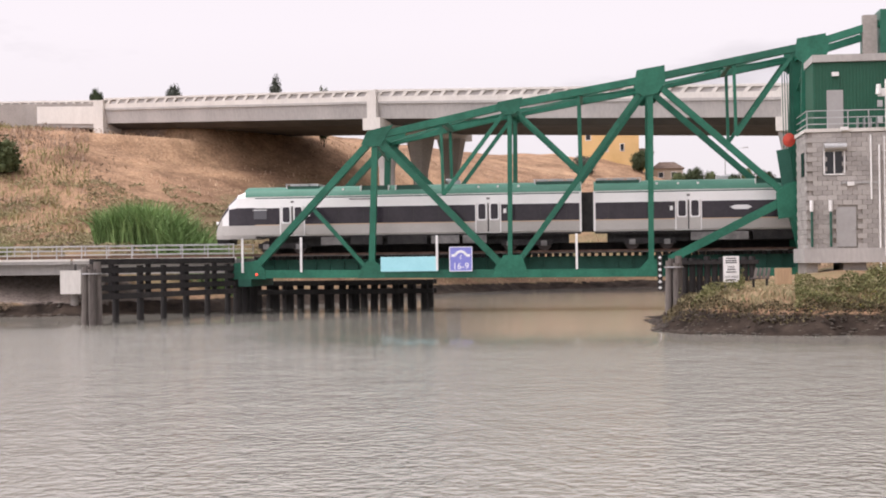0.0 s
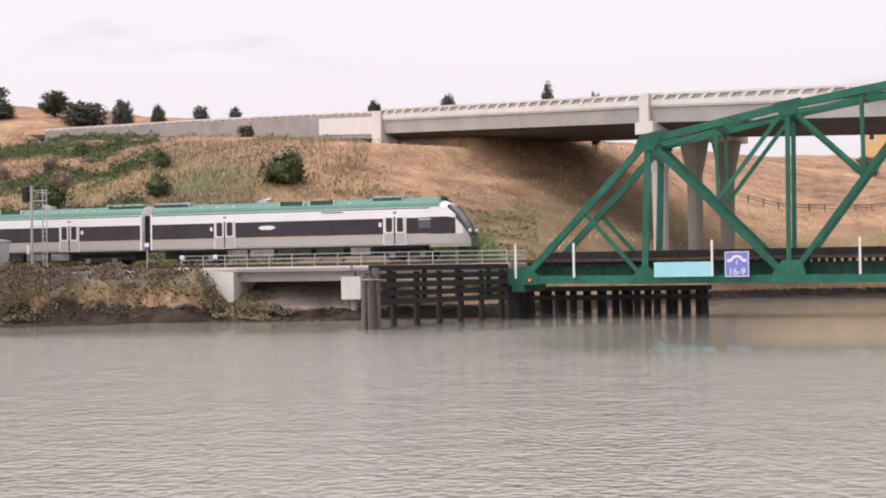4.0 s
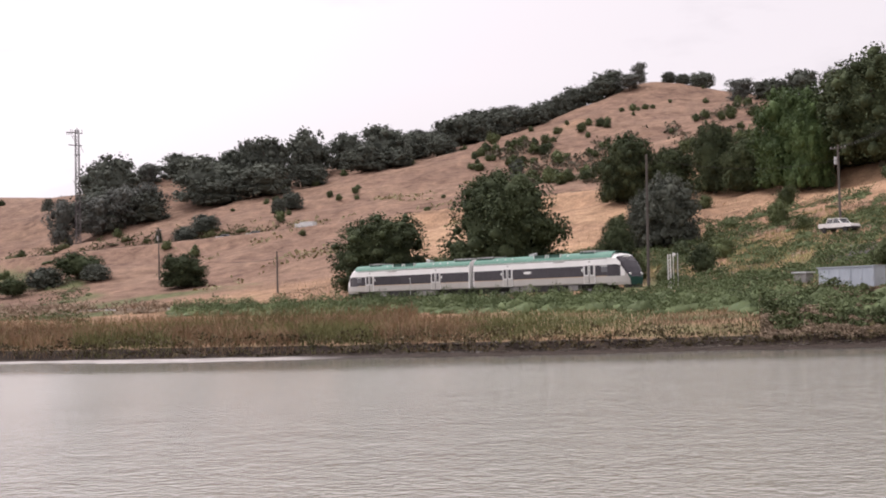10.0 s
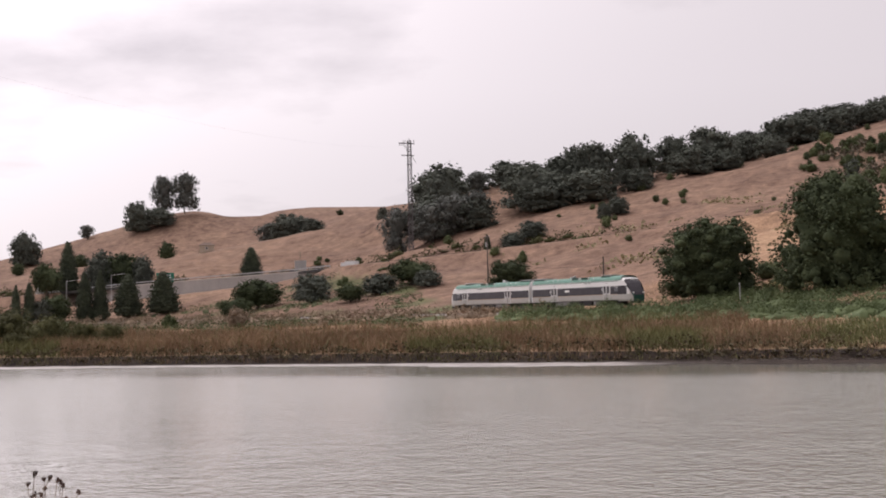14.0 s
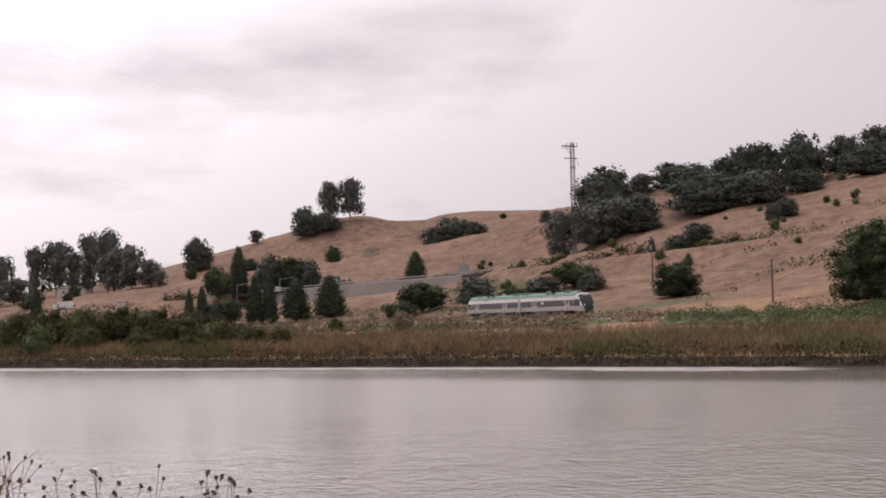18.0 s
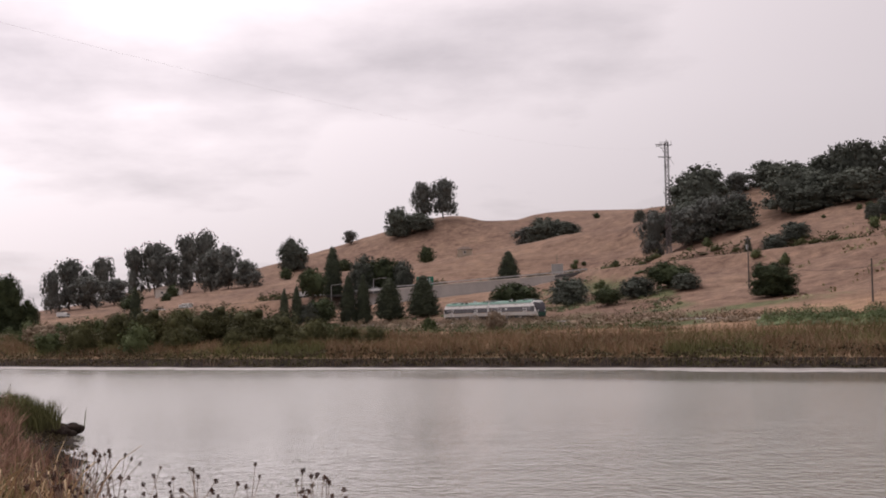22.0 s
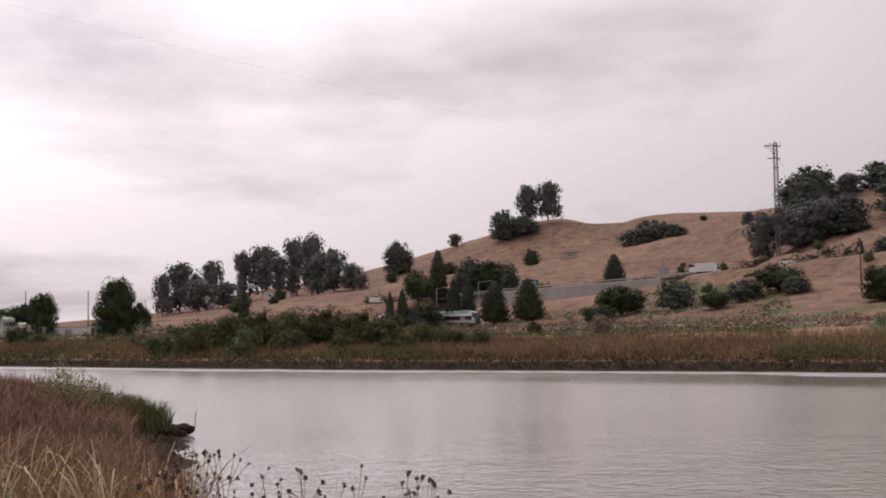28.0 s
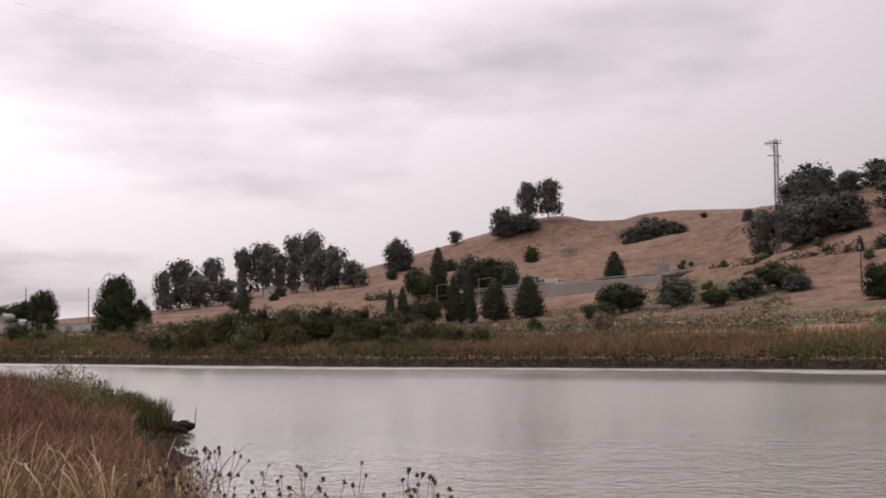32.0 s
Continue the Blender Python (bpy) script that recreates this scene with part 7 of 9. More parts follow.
def make_vegetation():
    marsh()
    thicket("bramble_hedge", 41, 420000, (37.5, 70), (108, 215), lambda x, y, z, d, dl: line_side(x, y) & (dl > 3.4) & (dl < 13.5 + 2 * wobble(x, y, 9, 2)) & (d > 7) & ~((x > -88) & (dl < 6.5)), 1.75, 0.17, BRAMBLE, "dense green bramble hedge in front of the railway", hearts=1100)
    thicket("bank_scrub", 42, 330000, (24, 46), (100, 125), lambda x, y, z, d, dl: line_side(x, y) & (dl > 3.4) & (d > 1.9) & (wobble(x, y, 6, 77) + 0.5 * wobble(x, y, 2, 76) > -0.55), 0.7, 0.15, SCRUB_BROWN, "dry brown scrub along the steep bank")
    thicket("bank_greenery", 43, 60000, (33, 46), (100, 125), lambda x, y, z, d, dl: line_side(x, y) & (dl > 5) & (d > 4.5) & (wobble(x, y, 7, 78) > 0.0), 1.1, 0.22, SCRUB, "green scrub along the steep bank")
    thicket("bank_edge", 50, 60000, (0, 0), (0, 0), lambda x, y, z, d, dl: (d > 0.45 + 0.3 * wobble(x, y, 4, 83)) & (d < 4.2 + wobble(x, y, 5, 79)), 0.95, 0.2, EDGE, "dark rough tussocks hanging over the scarp", place=along_bank)
    thicket("lineside_brush", 57, 26000, (0, 0), (0, 0), lambda x, y, z, d, dl: (d > 6) & (wobble(x, y, 16, 84) > -0.75), 1.75, 0.3, SCRUB_BROWN, "dry brown brush along the river side of the railway", hearts=300, place=along_line)
    thicket("roadside_brush", 58, 9000, (0, 0), (0, 0), lambda x, y, z, d, dl: wobble(x, y, 24, 85) > -0.2, 2.2, 0.5, SCRUB_DARK, "dark brush along the freeway above the wall", hearts=120, place=along_road)
    thicket("bank_weeds", 56, 90000, (25, 40), (96, 122), lambda x, y, z, d, dl: line_side(x, y) & (d > 0.8) & (z < 3.1 + 0.5 * wobble(x, y, 4, 81)) & (wobble(x, y, 3.5, 82) > -0.6), 0.6, 0.14, WEED, "olive and straw weeds on the face of the bank")
    thicket("point_edge", 54, 40000, (-16, 0), (62, 76), lambda x, y, z, d, dl: (x > 1) & (d > 1.15) & (d < 3.2 + 0.6 * wobble(x, y, 4, 80)), 0.55, 0.11, EDGE, "dark tussocks hanging over the muddy edge of the point")
    thicket("slope_thicket", 44, 400000, (29.5, 62), (118, 225), lambda x, y, z, d, dl: ~line_side(x, y) & (dl > 6) & (thick_slope(x, y) > 0) & (z < 25), 1.2, 0.21, BRAMBLE, "green thicket over the slope above the railway", hearts=1800)
    thicket("slope_dry_brush", 45, 60000, (20, 66), (108, 235), lambda x, y, z, d, dl: ~line_side(x, y) & (dl > 5) & (wobble(x, y, 22, 63) > 0.05), 0.7, 0.22, SCRUB_BROWN, "dry brush and weeds over the slope")
    thicket("point_scrub", 46, 60000, (-16, 0), (64, 75), lambda x, y, z, d, dl: (d > 1.8) & (d < 7) & (x > 3) & (d > 2.2) & ((x > 0.135 * y) | ((x < 0.1 * y) & (wobble(x, y, 3, 64) > 0.3))), 1.0, 0.1, POINT_LEAF, "yellow-green shrubs on the edge of the point")
    thicket("point_flowers", 60, 5000, (-16, 0), (64, 72), lambda x, y, z, d, dl: (d > 1.6) & (d < 4.5) & (x > 0.135 * y) & (wobble(x, y, 2, 107) > 0.3), 1.05, 0.07, FLOWER, "small yellow flowers on the shrubs of the point")
    thicket("slope_weeds", 47, 120000, (14, 46), (103, 150), lambda x, y, z, d, dl: ~line_side(x, y) & (dl > 4) & (d > 4) & (z < 12) & (weedy_foot(x, y) > 0), 0.7, 0.18, WEED, "olive weeds along the foot of the slope")
    thicket("valley_scrub", 48, 150000, (63, 105), (190, 400), lambda x, y, z, d, dl: (dl > 5) & (d > 14) & (wobble(x, y, 34, 68) + 0.6 * wobble(x, y, 9, 69) > 0.25) & ((y < -0.21 * x) & (x * x + y * y < 84000) | (y < -0.3 * x)) & (path_distance(x, y, FREEWAY)[0] > 13), 1.3, 0.27, SCRUB, "olive scrub on the valley floor", hearts=900)
    thicket("valley_brush", 49, 140000, (63, 105), (170, 400), lambda x, y, z, d, dl: (dl > 5) & (d > 10) & (wobble(x, y, 28, 70) + 0.6 * wobble(x, y, 8, 71) > 0.15) & ((y < -0.21 * x) & (x * x + y * y < 84000) | (y < -0.3 * x)) & (path_distance(x, y, FREEWAY)[0] > 13), 0.9, 0.24, SCRUB_BROWN, "dry brown brush on the valley floor")
    thicket("hill_brush", 52, 40000, (40, 57), (330, 500), lambda x, y, z, d, dl: (wobble(x, y, 60, 72) + 0.7 * wobble(x, y, 14, 73) > 0.35), 1.8, 0.95, HILL_BRUSH, "grey-brown brush on the upper hillside")
    thicket("hill_brush", 53, 16000, (56, 70), (260, 430), lambda x, y, z, d, dl: (wobble(x, y, 50, 74) + 0.7 * wobble(x, y, 12, 75) > 0.8) & (path_distance(x, y, FREEWAY)[0] > 13), 1.4, 0.7, WEED, "olive brush in the folds of the hillside")
    rng = np.random.RandomState(51)
    # dry tufts over the embankment and slopes
    x, y = spots(rng, 42000, (-14, 66), (104, 260))
    z, d = land(x, y)
    dl, _ = path_distance(x, y, LINE_PATH)
    k = (dl > 5) & (d > 3) & (wobble(x, y, 15, 65) > -0.5)
    b = np.stack([x, y, z - 0.05], 1)[k]
    stuff("dry_tufts", blade_mesh("dry_tufts", rng, b, rng.uniform(0.2, 0.6, len(b)), rng.uniform(0.05, 0.12, len(b)), rng.uniform(0.1, 0.6, len(b)), DRY_GRASS), "dry golden grass tufts on the slopes", "grass")
    # olive grass and mauve-brown weeds in drifts over the slope above the line
    x, y = spots(rng, 105000, (21, 62), (112, 215))
    z, d = land(x, y)
    dl, _ = path_distance(x, y, LINE_PATH)
    drift = wobble(x, y, 26, 101) + 0.6 * wobble(x, y, 8, 102) - 0.05 * (z - 13)
    on = ~line_side(x, y) & (dl > 5) & (z > 6) & (z < 20.5 + 1.5 * wobble(x, y, 11, 103)) & (path_distance(x, y, FREEWAY)[0] > 13)
    for k, name, mat, label in ((on & (drift > -0.1), "slope_grass", SLOPE_OLIVE, "yellow-olive grass in drifts over the slope"), (on & (drift < -0.2) & (drift > -1.3), "slope_brown_weeds", SLOPE_BROWN, "mauve-brown dry weeds over the slope")):
        k = k & (rng.uniform(size=len(x)) < 0.75)
        b = np.stack([x, y, z - 0.05], 1)[k]
        stuff(name, blade_mesh(name, rng, b, rng.uniform(0.3, 0.85, len(b)), rng.uniform(0.06, 0.13, len(b)), rng.uniform(0.2, 0.7, len(b)), mat), label, "grass")
    # fresh grass along the far side of the track
    x, y = spots(rng, 60000, (24, 41), (100, 150))
    z, d = land(x, y)
    dl, _ = path_distance(x, y, LINE_PATH)
    k = ~line_side(x, y) & (dl > 4.5) & (dl < 20 + 5 * wobble(x, y, 14, 105)) & (d > 4) & (wobble(x, y, 7, 106) > -0.6)
    b = np.stack([x, y, z - 0.05], 1)[k]
    stuff("fresh_grass", blade_mesh("fresh_grass", rng, b, rng.uniform(0.3, 0.7, len(b)), rng.uniform(0.06, 0.12, len(b)), rng.uniform(0.2, 0.7, len(b)), FRESH), "yellow-green grass on the foot of the slope by the track", "grass")
    # the point's grass
    x, y = spots(rng, 60000, (-20, 0), (62, 84))
    z, d = land(x, y)
    k = (d > 2.5) & (x > 1) & (d < 9) & (rng.uniform(size=len(x)) < np.clip(1.3 - d / 8, 0.2, 1))
    b = np.stack([x, y, z - 0.05], 1)[k]
    stuff("point_grass", blade_mesh("point_grass", rng, b, rng.uniform(0.2, 0.6, len(b)) * open_ground(b), rng.uniform(0.02, 0.05, len(b)), rng.uniform(0.2, 0.8, len(b)), WEED), "rough green and straw grass on the point", "grass")
    x, y = spots(rng, 9000, (-20, 0), (66, 92))
    z, d = land(x, y)
    k = (d > 2) & (x > 1) & (d < 8)
    b = np.stack([x, y, z - 0.05], 1)[k]
    stuff("point_straw", blade_mesh("point_straw", rng, b, rng.uniform(0.2, 0.5, len(b)) * open_ground(b), rng.uniform(0.04, 0.09, len(b)), rng.uniform(0.2, 0.8, len(b)), STRAW), "dry straw grass on the point", "grass")
    # giant cane behind the viaduct
    n = 5200
    u = rng.uniform(-1, 1, n)
    x = -33.9 + 5.9 * u
    y = 104.2 + rng.uniform(0, 3.4, n)
    z, d = land(x, y)
    h = (4.0 - 1.0 * u ** 2) * rng.uniform(0.55, 1.1, n)
    stuff("cane_stand", blade_mesh("cane_stand", rng, np.stack([x, y, z], 1), h, rng.uniform(0.08, 0.16, n), rng.uniform(0.1, 0.5, n), CANE), "stand of bright green giant cane by the viaduct", "cane")


def mud_clods():
    """Lumps of mud along the foot of the banks."""
    rng = np.random.RandomState(88)
    lobes = []
    for az, rr, n in (((-16, 2), (60, 80), 9000), ((33, 62), (92, 150), 14000), ((22, 34), (92, 112), 1500)):
        x, y = spots(rng, n, az, rr)
        z, d = land(x, y)
        k = (d > 0.25) & (d < 3.2) & (z < 1.5)
        for px_, py_, pz in zip(x[k], y[k], z[k]):
            q = rng.uniform(0.06, 0.2) if px_ < 0 else rng.uniform(0.03, 0.11)
            lobes.append((px_, py_, pz - 0.02, q * rng.uniform(0.9, 2.2), q * 0.6))
    v, f = lumps(rng, lobes[:3000], 1.0, 6, 4)
    stuff("mud_clods", mesh_of("mud_clods", v, f, MUD), "dark lumps of mud along the foot of the bank", "mud")


make_vegetation()
mud_clods()


def foreground():
    """The near bank: reddish grass, arching straw blades, green clumps and dried flower stems."""
    rng = np.random.RandomState(71)
    x, y = spots(rng, 60000, (95.5, 112), (9, 62))
    inner = (np.degrees(np.arctan2(-x, y)) < 97.8 - 0.04 * np.hypot(x, y)) & (np.hypot(x, y) < 30)
    x, y = x[~inner], y[~inner]
    z, d = land(x, y)
    r = np.hypot(x, y)
    k = (d > 0.7) & (rng.uniform(size=len(x)) < np.clip(1.2 - r / 80, 0.3, 1))
    k = k & ~((r > 35) & (np.degrees(np.arctan2(-x, y)) < 100.3 - 0.02 * (r - 40)))
    b = np.stack([x, y, z - 0.05], 1)[k]
    rr = r[k]
    stuff("bank_grass", blade_mesh("bank_grass", rng, b, rng.uniform(0.5, 1.0, len(b)) * (1 + 0.6 * smooth_step(24, 36, rr) * smooth_step(2.0, 4.5, d[k])), 0.010 + 0.0009 * rr * rng.uniform(0.6, 1.4, len(b)), rng.uniform(0.05, 0.45, len(b)), REED_RED), "dense red-brown bank grass", "grass")
    k2 = k & (rng.uniform(size=len(x)) < 0.3)
    b = np.stack([x, y, z - 0.05], 1)[k2]
    stuff("bank_green_blades", blade_mesh("bank_green_blades", rng, b, rng.uniform(0.45, 0.95, len(b)), 0.010 + 0.0008 * np.hypot(b[:, 0], b[:, 1]), rng.uniform(0.1, 0.5, len(b)), REED_GREEN), "green blades in the bank grass", "grass")
    # tall blades close by, whose tips arch over
    for name, n, mat, label, lo, hi, droop, span in (("straw_blades", 400, STRAW, "pale arching straw blades on the near bank", 1.35, 1.95, (70, 150), (9.5, 17)),
                                                     ("red_stalks", 900, REED_RED, "upright red-brown stalks among the straw blades", 1.0, 1.6, (5, 40), (9.5, 22)),
                                                     ("sedge_blades", 900, SEDGE, "green arching sedge blades on the near bank", 0.9, 1.5, (15, 90), (9.5, 19))):
        r = rng.uniform(span[0], span[1], n); a = np.radians(rng.uniform(97.9, 109, n) - 0.06 * (r - 16))
        x, y = -r * np.sin(a), r * np.cos(a)
        z, d = land(x, y)
        V, F = [], []
        for i in range(n):
            h, w, t = rng.uniform(lo, hi), rng.uniform(0.006, 0.013), rng.uniform(0, 6.28)
            dx, dy = math.cos(t), math.sin(t)
            lean, bend = radians(rng.uniform(0, 9)), radians(rng.uniform(*droop))
            px_, pz, k0, m = 0.0, 0.0, len(V), 10
            for j in range(m + 1):
                u = j / m
                ww = w * (1 - 0.8 * u ** 3)
                V += [(x[i] + dx * px_ + 0.5 * ww, y[i] + dy * px_ - ww, z[i] - 0.05 + pz), (x[i] + dx * px_ - 0.5 * ww, y[i] + dy * px_ + ww, z[i] - 0.05 + pz)]
                bow = lean + bend * u ** 4
                px_ += math.sin(bow) * h / m; pz += math.cos(bow) * h / m
            F += [(k0 + 2 * j, k0 + 2 * j + 1, k0 + 2 * j + 3, k0 + 2 * j + 2) for j in range(m)]
        stuff(name, mesh_of(name, V, F, mat), label, "grass")
    # the undercut ledge of mud at the bank's tip
    lobes = []
    for i in range(70):
        u = rng.uniform()
        q = rng.uniform(0.16, 0.42)
        lobes.append((-46.6 - 4.2 * u + rng.normal() * 0.12, -8.35 + 0.95 * u + rng.normal() * 0.22, (0.6 - 0.7 * max(0.0, u - 0.5)) * rng.uniform(0.1, 0.85), q, q * 0.55))
    v, f = lumps(rng, lobes, 1.0, 9, 7)
    stuff("mud_ledge", mesh_of("mud_ledge", v, f, LEDGE), "dark undercut ledge of mud at the bank's tip", "mud")
    # green clump on the tip of the bank
    n = 1500
    x, y = -47.4 + rng.normal(size=n) * 1.1, -8.3 + rng.normal(size=n) * 0.4
    z, d = land(x, y)
    b = np.stack([x, y, np.maximum(z, 0.45)], 1)
    stuff("tip_sedge", blade_mesh("tip_sedge", rng, b, rng.uniform(0.5, 1.1, len(b)), rng.uniform(0.02, 0.045, len(b)), rng.uniform(0.1, 0.4, len(b)), REED_GREEN), "green sedge clump on the bank's tip", "grass")
    thicket("near_bank_edge", 55, 30000, (94, 103), (28, 56), lambda x, y, z, d, dl: (d > 0.25) & (d < 1.7), 0.4, 0.055, EDGE, "dark roots and tussocks over the near bank's muddy edge")
    # a feathery pale green shrub behind the grass: thin stems with small leaves
    for cx, cy, r, top in ((-43.4, -9.9, 1.0, 2.05), (-45.2, -9.2, 0.7, 1.5)):
        n = 130
        q = rng.normal(size=(n, 2)) * r * 0.42
        z, d = land(cx + q[:, 0], cy + q[:, 1])
        b = np.stack([cx + q[:, 0], cy + q[:, 1], z], 1)
        h = top * np.exp(-0.5 * (np.hypot(q[:, 0], q[:, 1]) / r) ** 2) * rng.uniform(0.7, 1.1, n)
        tip = b + np.stack([q[:, 0] * 0.5, q[:, 1] * 0.5, h], 1)
        stems = Solid()
        for p0, p1 in zip(b, tip):
            stems.tube(p0, p1, 0.008, 0.004, 3, False)
        shrub = thing("bank_shrub", "pale green feathery shrub rising from the bank grass", "shrub")
        part("stems", stems, STRAW, shrub)
        u = rng.uniform(0.35, 1.0, (n * 26, 1)); k = rng.randint(0, n, n * 26)
        c = b[k] + (tip - b)[k] * u + rng.normal(size=(n * 26, 3)) * 0.07
        v, f = leaf_quads(rng, c, 0.06)
        part("leaves", mesh_of("leaves", v, f, PALE_GREEN), PALE_GREEN, shrub)


foreground()


def flower_stems():
    """Dried stems with dark seed heads, each a thing of its own."""
    rng = random.Random(17)
    for i in range(66):
        az = radians(98.4 - 11.0 * rng.random() ** 1.4)
        r = rng.uniform(8.0, 11.5)
        x, y = -r * math.sin(az), r * math.cos(az)
        top = EYE - r * math.tan(radians(4.4 + 2.2 * rng.random() ** 1.2 + 0.16 * (98 - math.degrees(az))))
        foot = top - rng.uniform(0.9, 1.3)
        s = thing("dried_flower", "dried flower stem with dark seed head on the near bank", "plant", "dried flowers")
        lx, ly = rng.uniform(-0.2, 0.2), rng.uniform(-0.28, 0.28)
        st = Solid().tube((x, y, foot), (x + lx * 0.4, y + ly * 0.4, (foot + top) / 2), 0.0042, 0.0035, 5).tube((x + lx * 0.4, y + ly * 0.4, (foot + top) / 2), (x + lx, y + ly, top), 0.0035, 0.0022, 5)
        part("stem", st, DRY_STEM, s)
        heads = [(lx, ly, top)]
        for _ in range(rng.choice((0, 1, 1, 2, 3))):
            bx, by, bz = lx + rng.uniform(-0.16, 0.16), ly + rng.uniform(-0.16, 0.16), top - rng.uniform(0.02, 0.2)
            part("branch", Solid().tube((x + lx * 0.7, y + ly * 0.7, foot + (top - foot) * 0.78), (x + bx, y + by, bz), 0.003, 0.002, 5), DRY_STEM, s)
            heads.append((bx, by, bz))
        for hx, hy, hz in heads:
            nr = np.random.RandomState(i * 7 + 1)
            q = rng.uniform(0.009, 0.017)
            pts = nr.normal(size=(46, 3)); pts /= np.linalg.norm(pts, axis=1, keepdims=True)
            pts = pts * q * nr.uniform(0.4, 1.15, (46, 1)) * np.array([1, 1, 1.25]) + np.array([x + hx, y + hy, hz])
            v, f = leaf_quads(nr, pts, q * 0.9)
            part("seed_head", mesh_of("seed_head", v, f, SEED_HEAD), SEED_HEAD, s)


flower_stems()


# ---- lineside kit ----
def ground_z(x, y):
    return float(land(np.array([float(x)]), np.array([float(y)]))[0][0])


CAB_GREY = material("grey_cabinet_paint", (0.44, 0.46, 0.48), (0.54, 0.56, 0.58), 0.5, 0.1, 0.7, 6, 0.04, stretch=(1, 1, 0.3))
CAB_BLUE = material("blue_grey_cabinet_paint", (0.33, 0.37, 0.42), (0.42, 0.46, 0.51), 0.55, 0.1, 0.7, 6, 0.04, stretch=(1, 1, 0.3))
CAB_CREAM = material("cream_cabinet_paint", (0.68, 0.55, 0.30), (0.78, 0.65, 0.40), 0.6, 0, 0.6, 5, 0.05, stretch=(1, 1, 0.4))


def make_cabinet(label, x0, x1, y0, y1, z0, z1, mat, doors, peak=0.0):
    c = thing("equipment_cabinet", label, "cabinet", "lineside cabinets")
    part("body", Solid().box(((x0 + x1) / 2, (y0 + y1) / 2, (z0 + z1) / 2), (x1 - x0, y1 - y0, z1 - z0)), mat, c)
    a = 0.12
    s = Solid().add([(x0 - a, y0 - a, z1), (x1 + a, y0 - a, z1), (x1 + a, y1 + a, z1), (x0 - a, y1 + a, z1), (x0 - a, y0 - a, z1 + 0.08), (x1 + a, y0 - a, z1 + 0.08), (x1 + a, y1 + a, z1 + 0.08),
                     (x0 - a, y1 + a, z1 + 0.08), ((x0 + x1) / 2, y0 - a, z1 + 0.08 + peak), ((x0 + x1) / 2, y1 + a, z1 + 0.08 + peak)],
                    [(3, 2, 1, 0), (0, 1, 5, 8, 4), (2, 3, 7, 9, 6), (1, 2, 6, 5), (3, 0, 4, 7), (4, 8, 9, 7), (8, 5, 6, 9)])
    part("lid", s, mat, c)
    w = (x1 - x0) / doors
    for k in range(doors):
        d = part("door", Solid().box((x0 + w * (k + 0.5), y0 - 0.02, (z0 + z1) / 2), (w - 0.08, 0.04, z1 - z0 - 0.2)), mat, c)
        part("handle", Solid().box((x0 + w * (k + 0.85), y0 - 0.06, (z0 + z1) / 2), (0.06, 0.05, 0.22)), GALV, d)
    d = part("side_door", Solid().box((x1 + 0.02, (y0 + y1) / 2, (z0 + z1) / 2), (0.04, y1 - y0 - 0.3, z1 - z0 - 0.25)), mat, c)
    part("handle", Solid().box((x1 + 0.06, (y0 + y1) / 2 + 0.2, (z0 + z1) / 2), (0.05, 0.06, 0.2)), GALV, d)
    part("plinth", Solid().box(((x0 + x1) / 2, (y0 + y1) / 2, z0 - 0.5), (x1 - x0 + 0.2, y1 - y0 + 0.2, 1.0)), CONCRETE, c)
    return c


make_cabinet("tall pale grey steel signal cabinet beside the track", -67.9, -65.4, 89.6, 92.0, 3.75, 6.25, CAB_GREY, 1, 0.14)
make_cabinet("cream painted generator cabinet with vents", -77.9, -73.1, 91.0, 92.7, 3.9, 5.95, CAB_CREAM, 3)
make_cabinet("long blue-grey equipment cabinet behind the brambles", -87.3, -81.0, 91.5, 92.9, 3.9, 5.95, CAB_BLUE, 5)


def make_signal():
    s = thing("signal_mast", "aluminium railway signal mast with ladder and black head", "signal")
    x, y = -63.6, 92.4
    part("base", Solid().box((x, y, 3.75), (0.9, 0.9, 0.4)), CONCRETE, s)
    part("pole", Solid().tube((x, y, 3.8), (x, y, 10.6), 0.11, 0.09, 10), GALV, s)
    for xx in (x + 1.0, x + 1.35):
        part("ladder_stile", Solid().box((xx, y, 7.0), (0.06, 0.06, 6.6)), GALV, s)
    for k in range(16):
        part("rung", Solid().box((x + 1.17, y, 4.2 + k * 0.4), (0.35, 0.04, 0.04)), GALV, s)
    for z in (7.4, 9.4, 10.2):
        part("platform_bar", Solid().box((x + 0.6, y, z), (1.5, 0.08, 0.06)), GALV, s)
    part("cage", Solid().box((x + 1.1, y - 0.35, 10.0), (0.9, 0.05, 0.05)).box((x + 1.1, y + 0.35, 10.0), (0.9, 0.05, 0.05)), GALV, s)
    h = part("signal_head", Solid().box((x - 0.5, y, 9.9), (0.4, 0.45, 1.25)), UNDER, s, "black signal head")
    for z in (9.6, 10.1):
        part("hood", Solid().tube((x - 0.72, y, z), (x - 0.45, y, z), 0.16, 0.16, 8), UNDER, h)
    part("bracket", Solid().box((x - 0.3, y, 9.25), (0.8, 0.12, 0.12)), GALV, s)
    part("plate", Solid().box((x - 0.3, y - 0.1, 5.6), (0.2, 0.03, 0.7)), WHITE_PAINT, s)


make_signal()


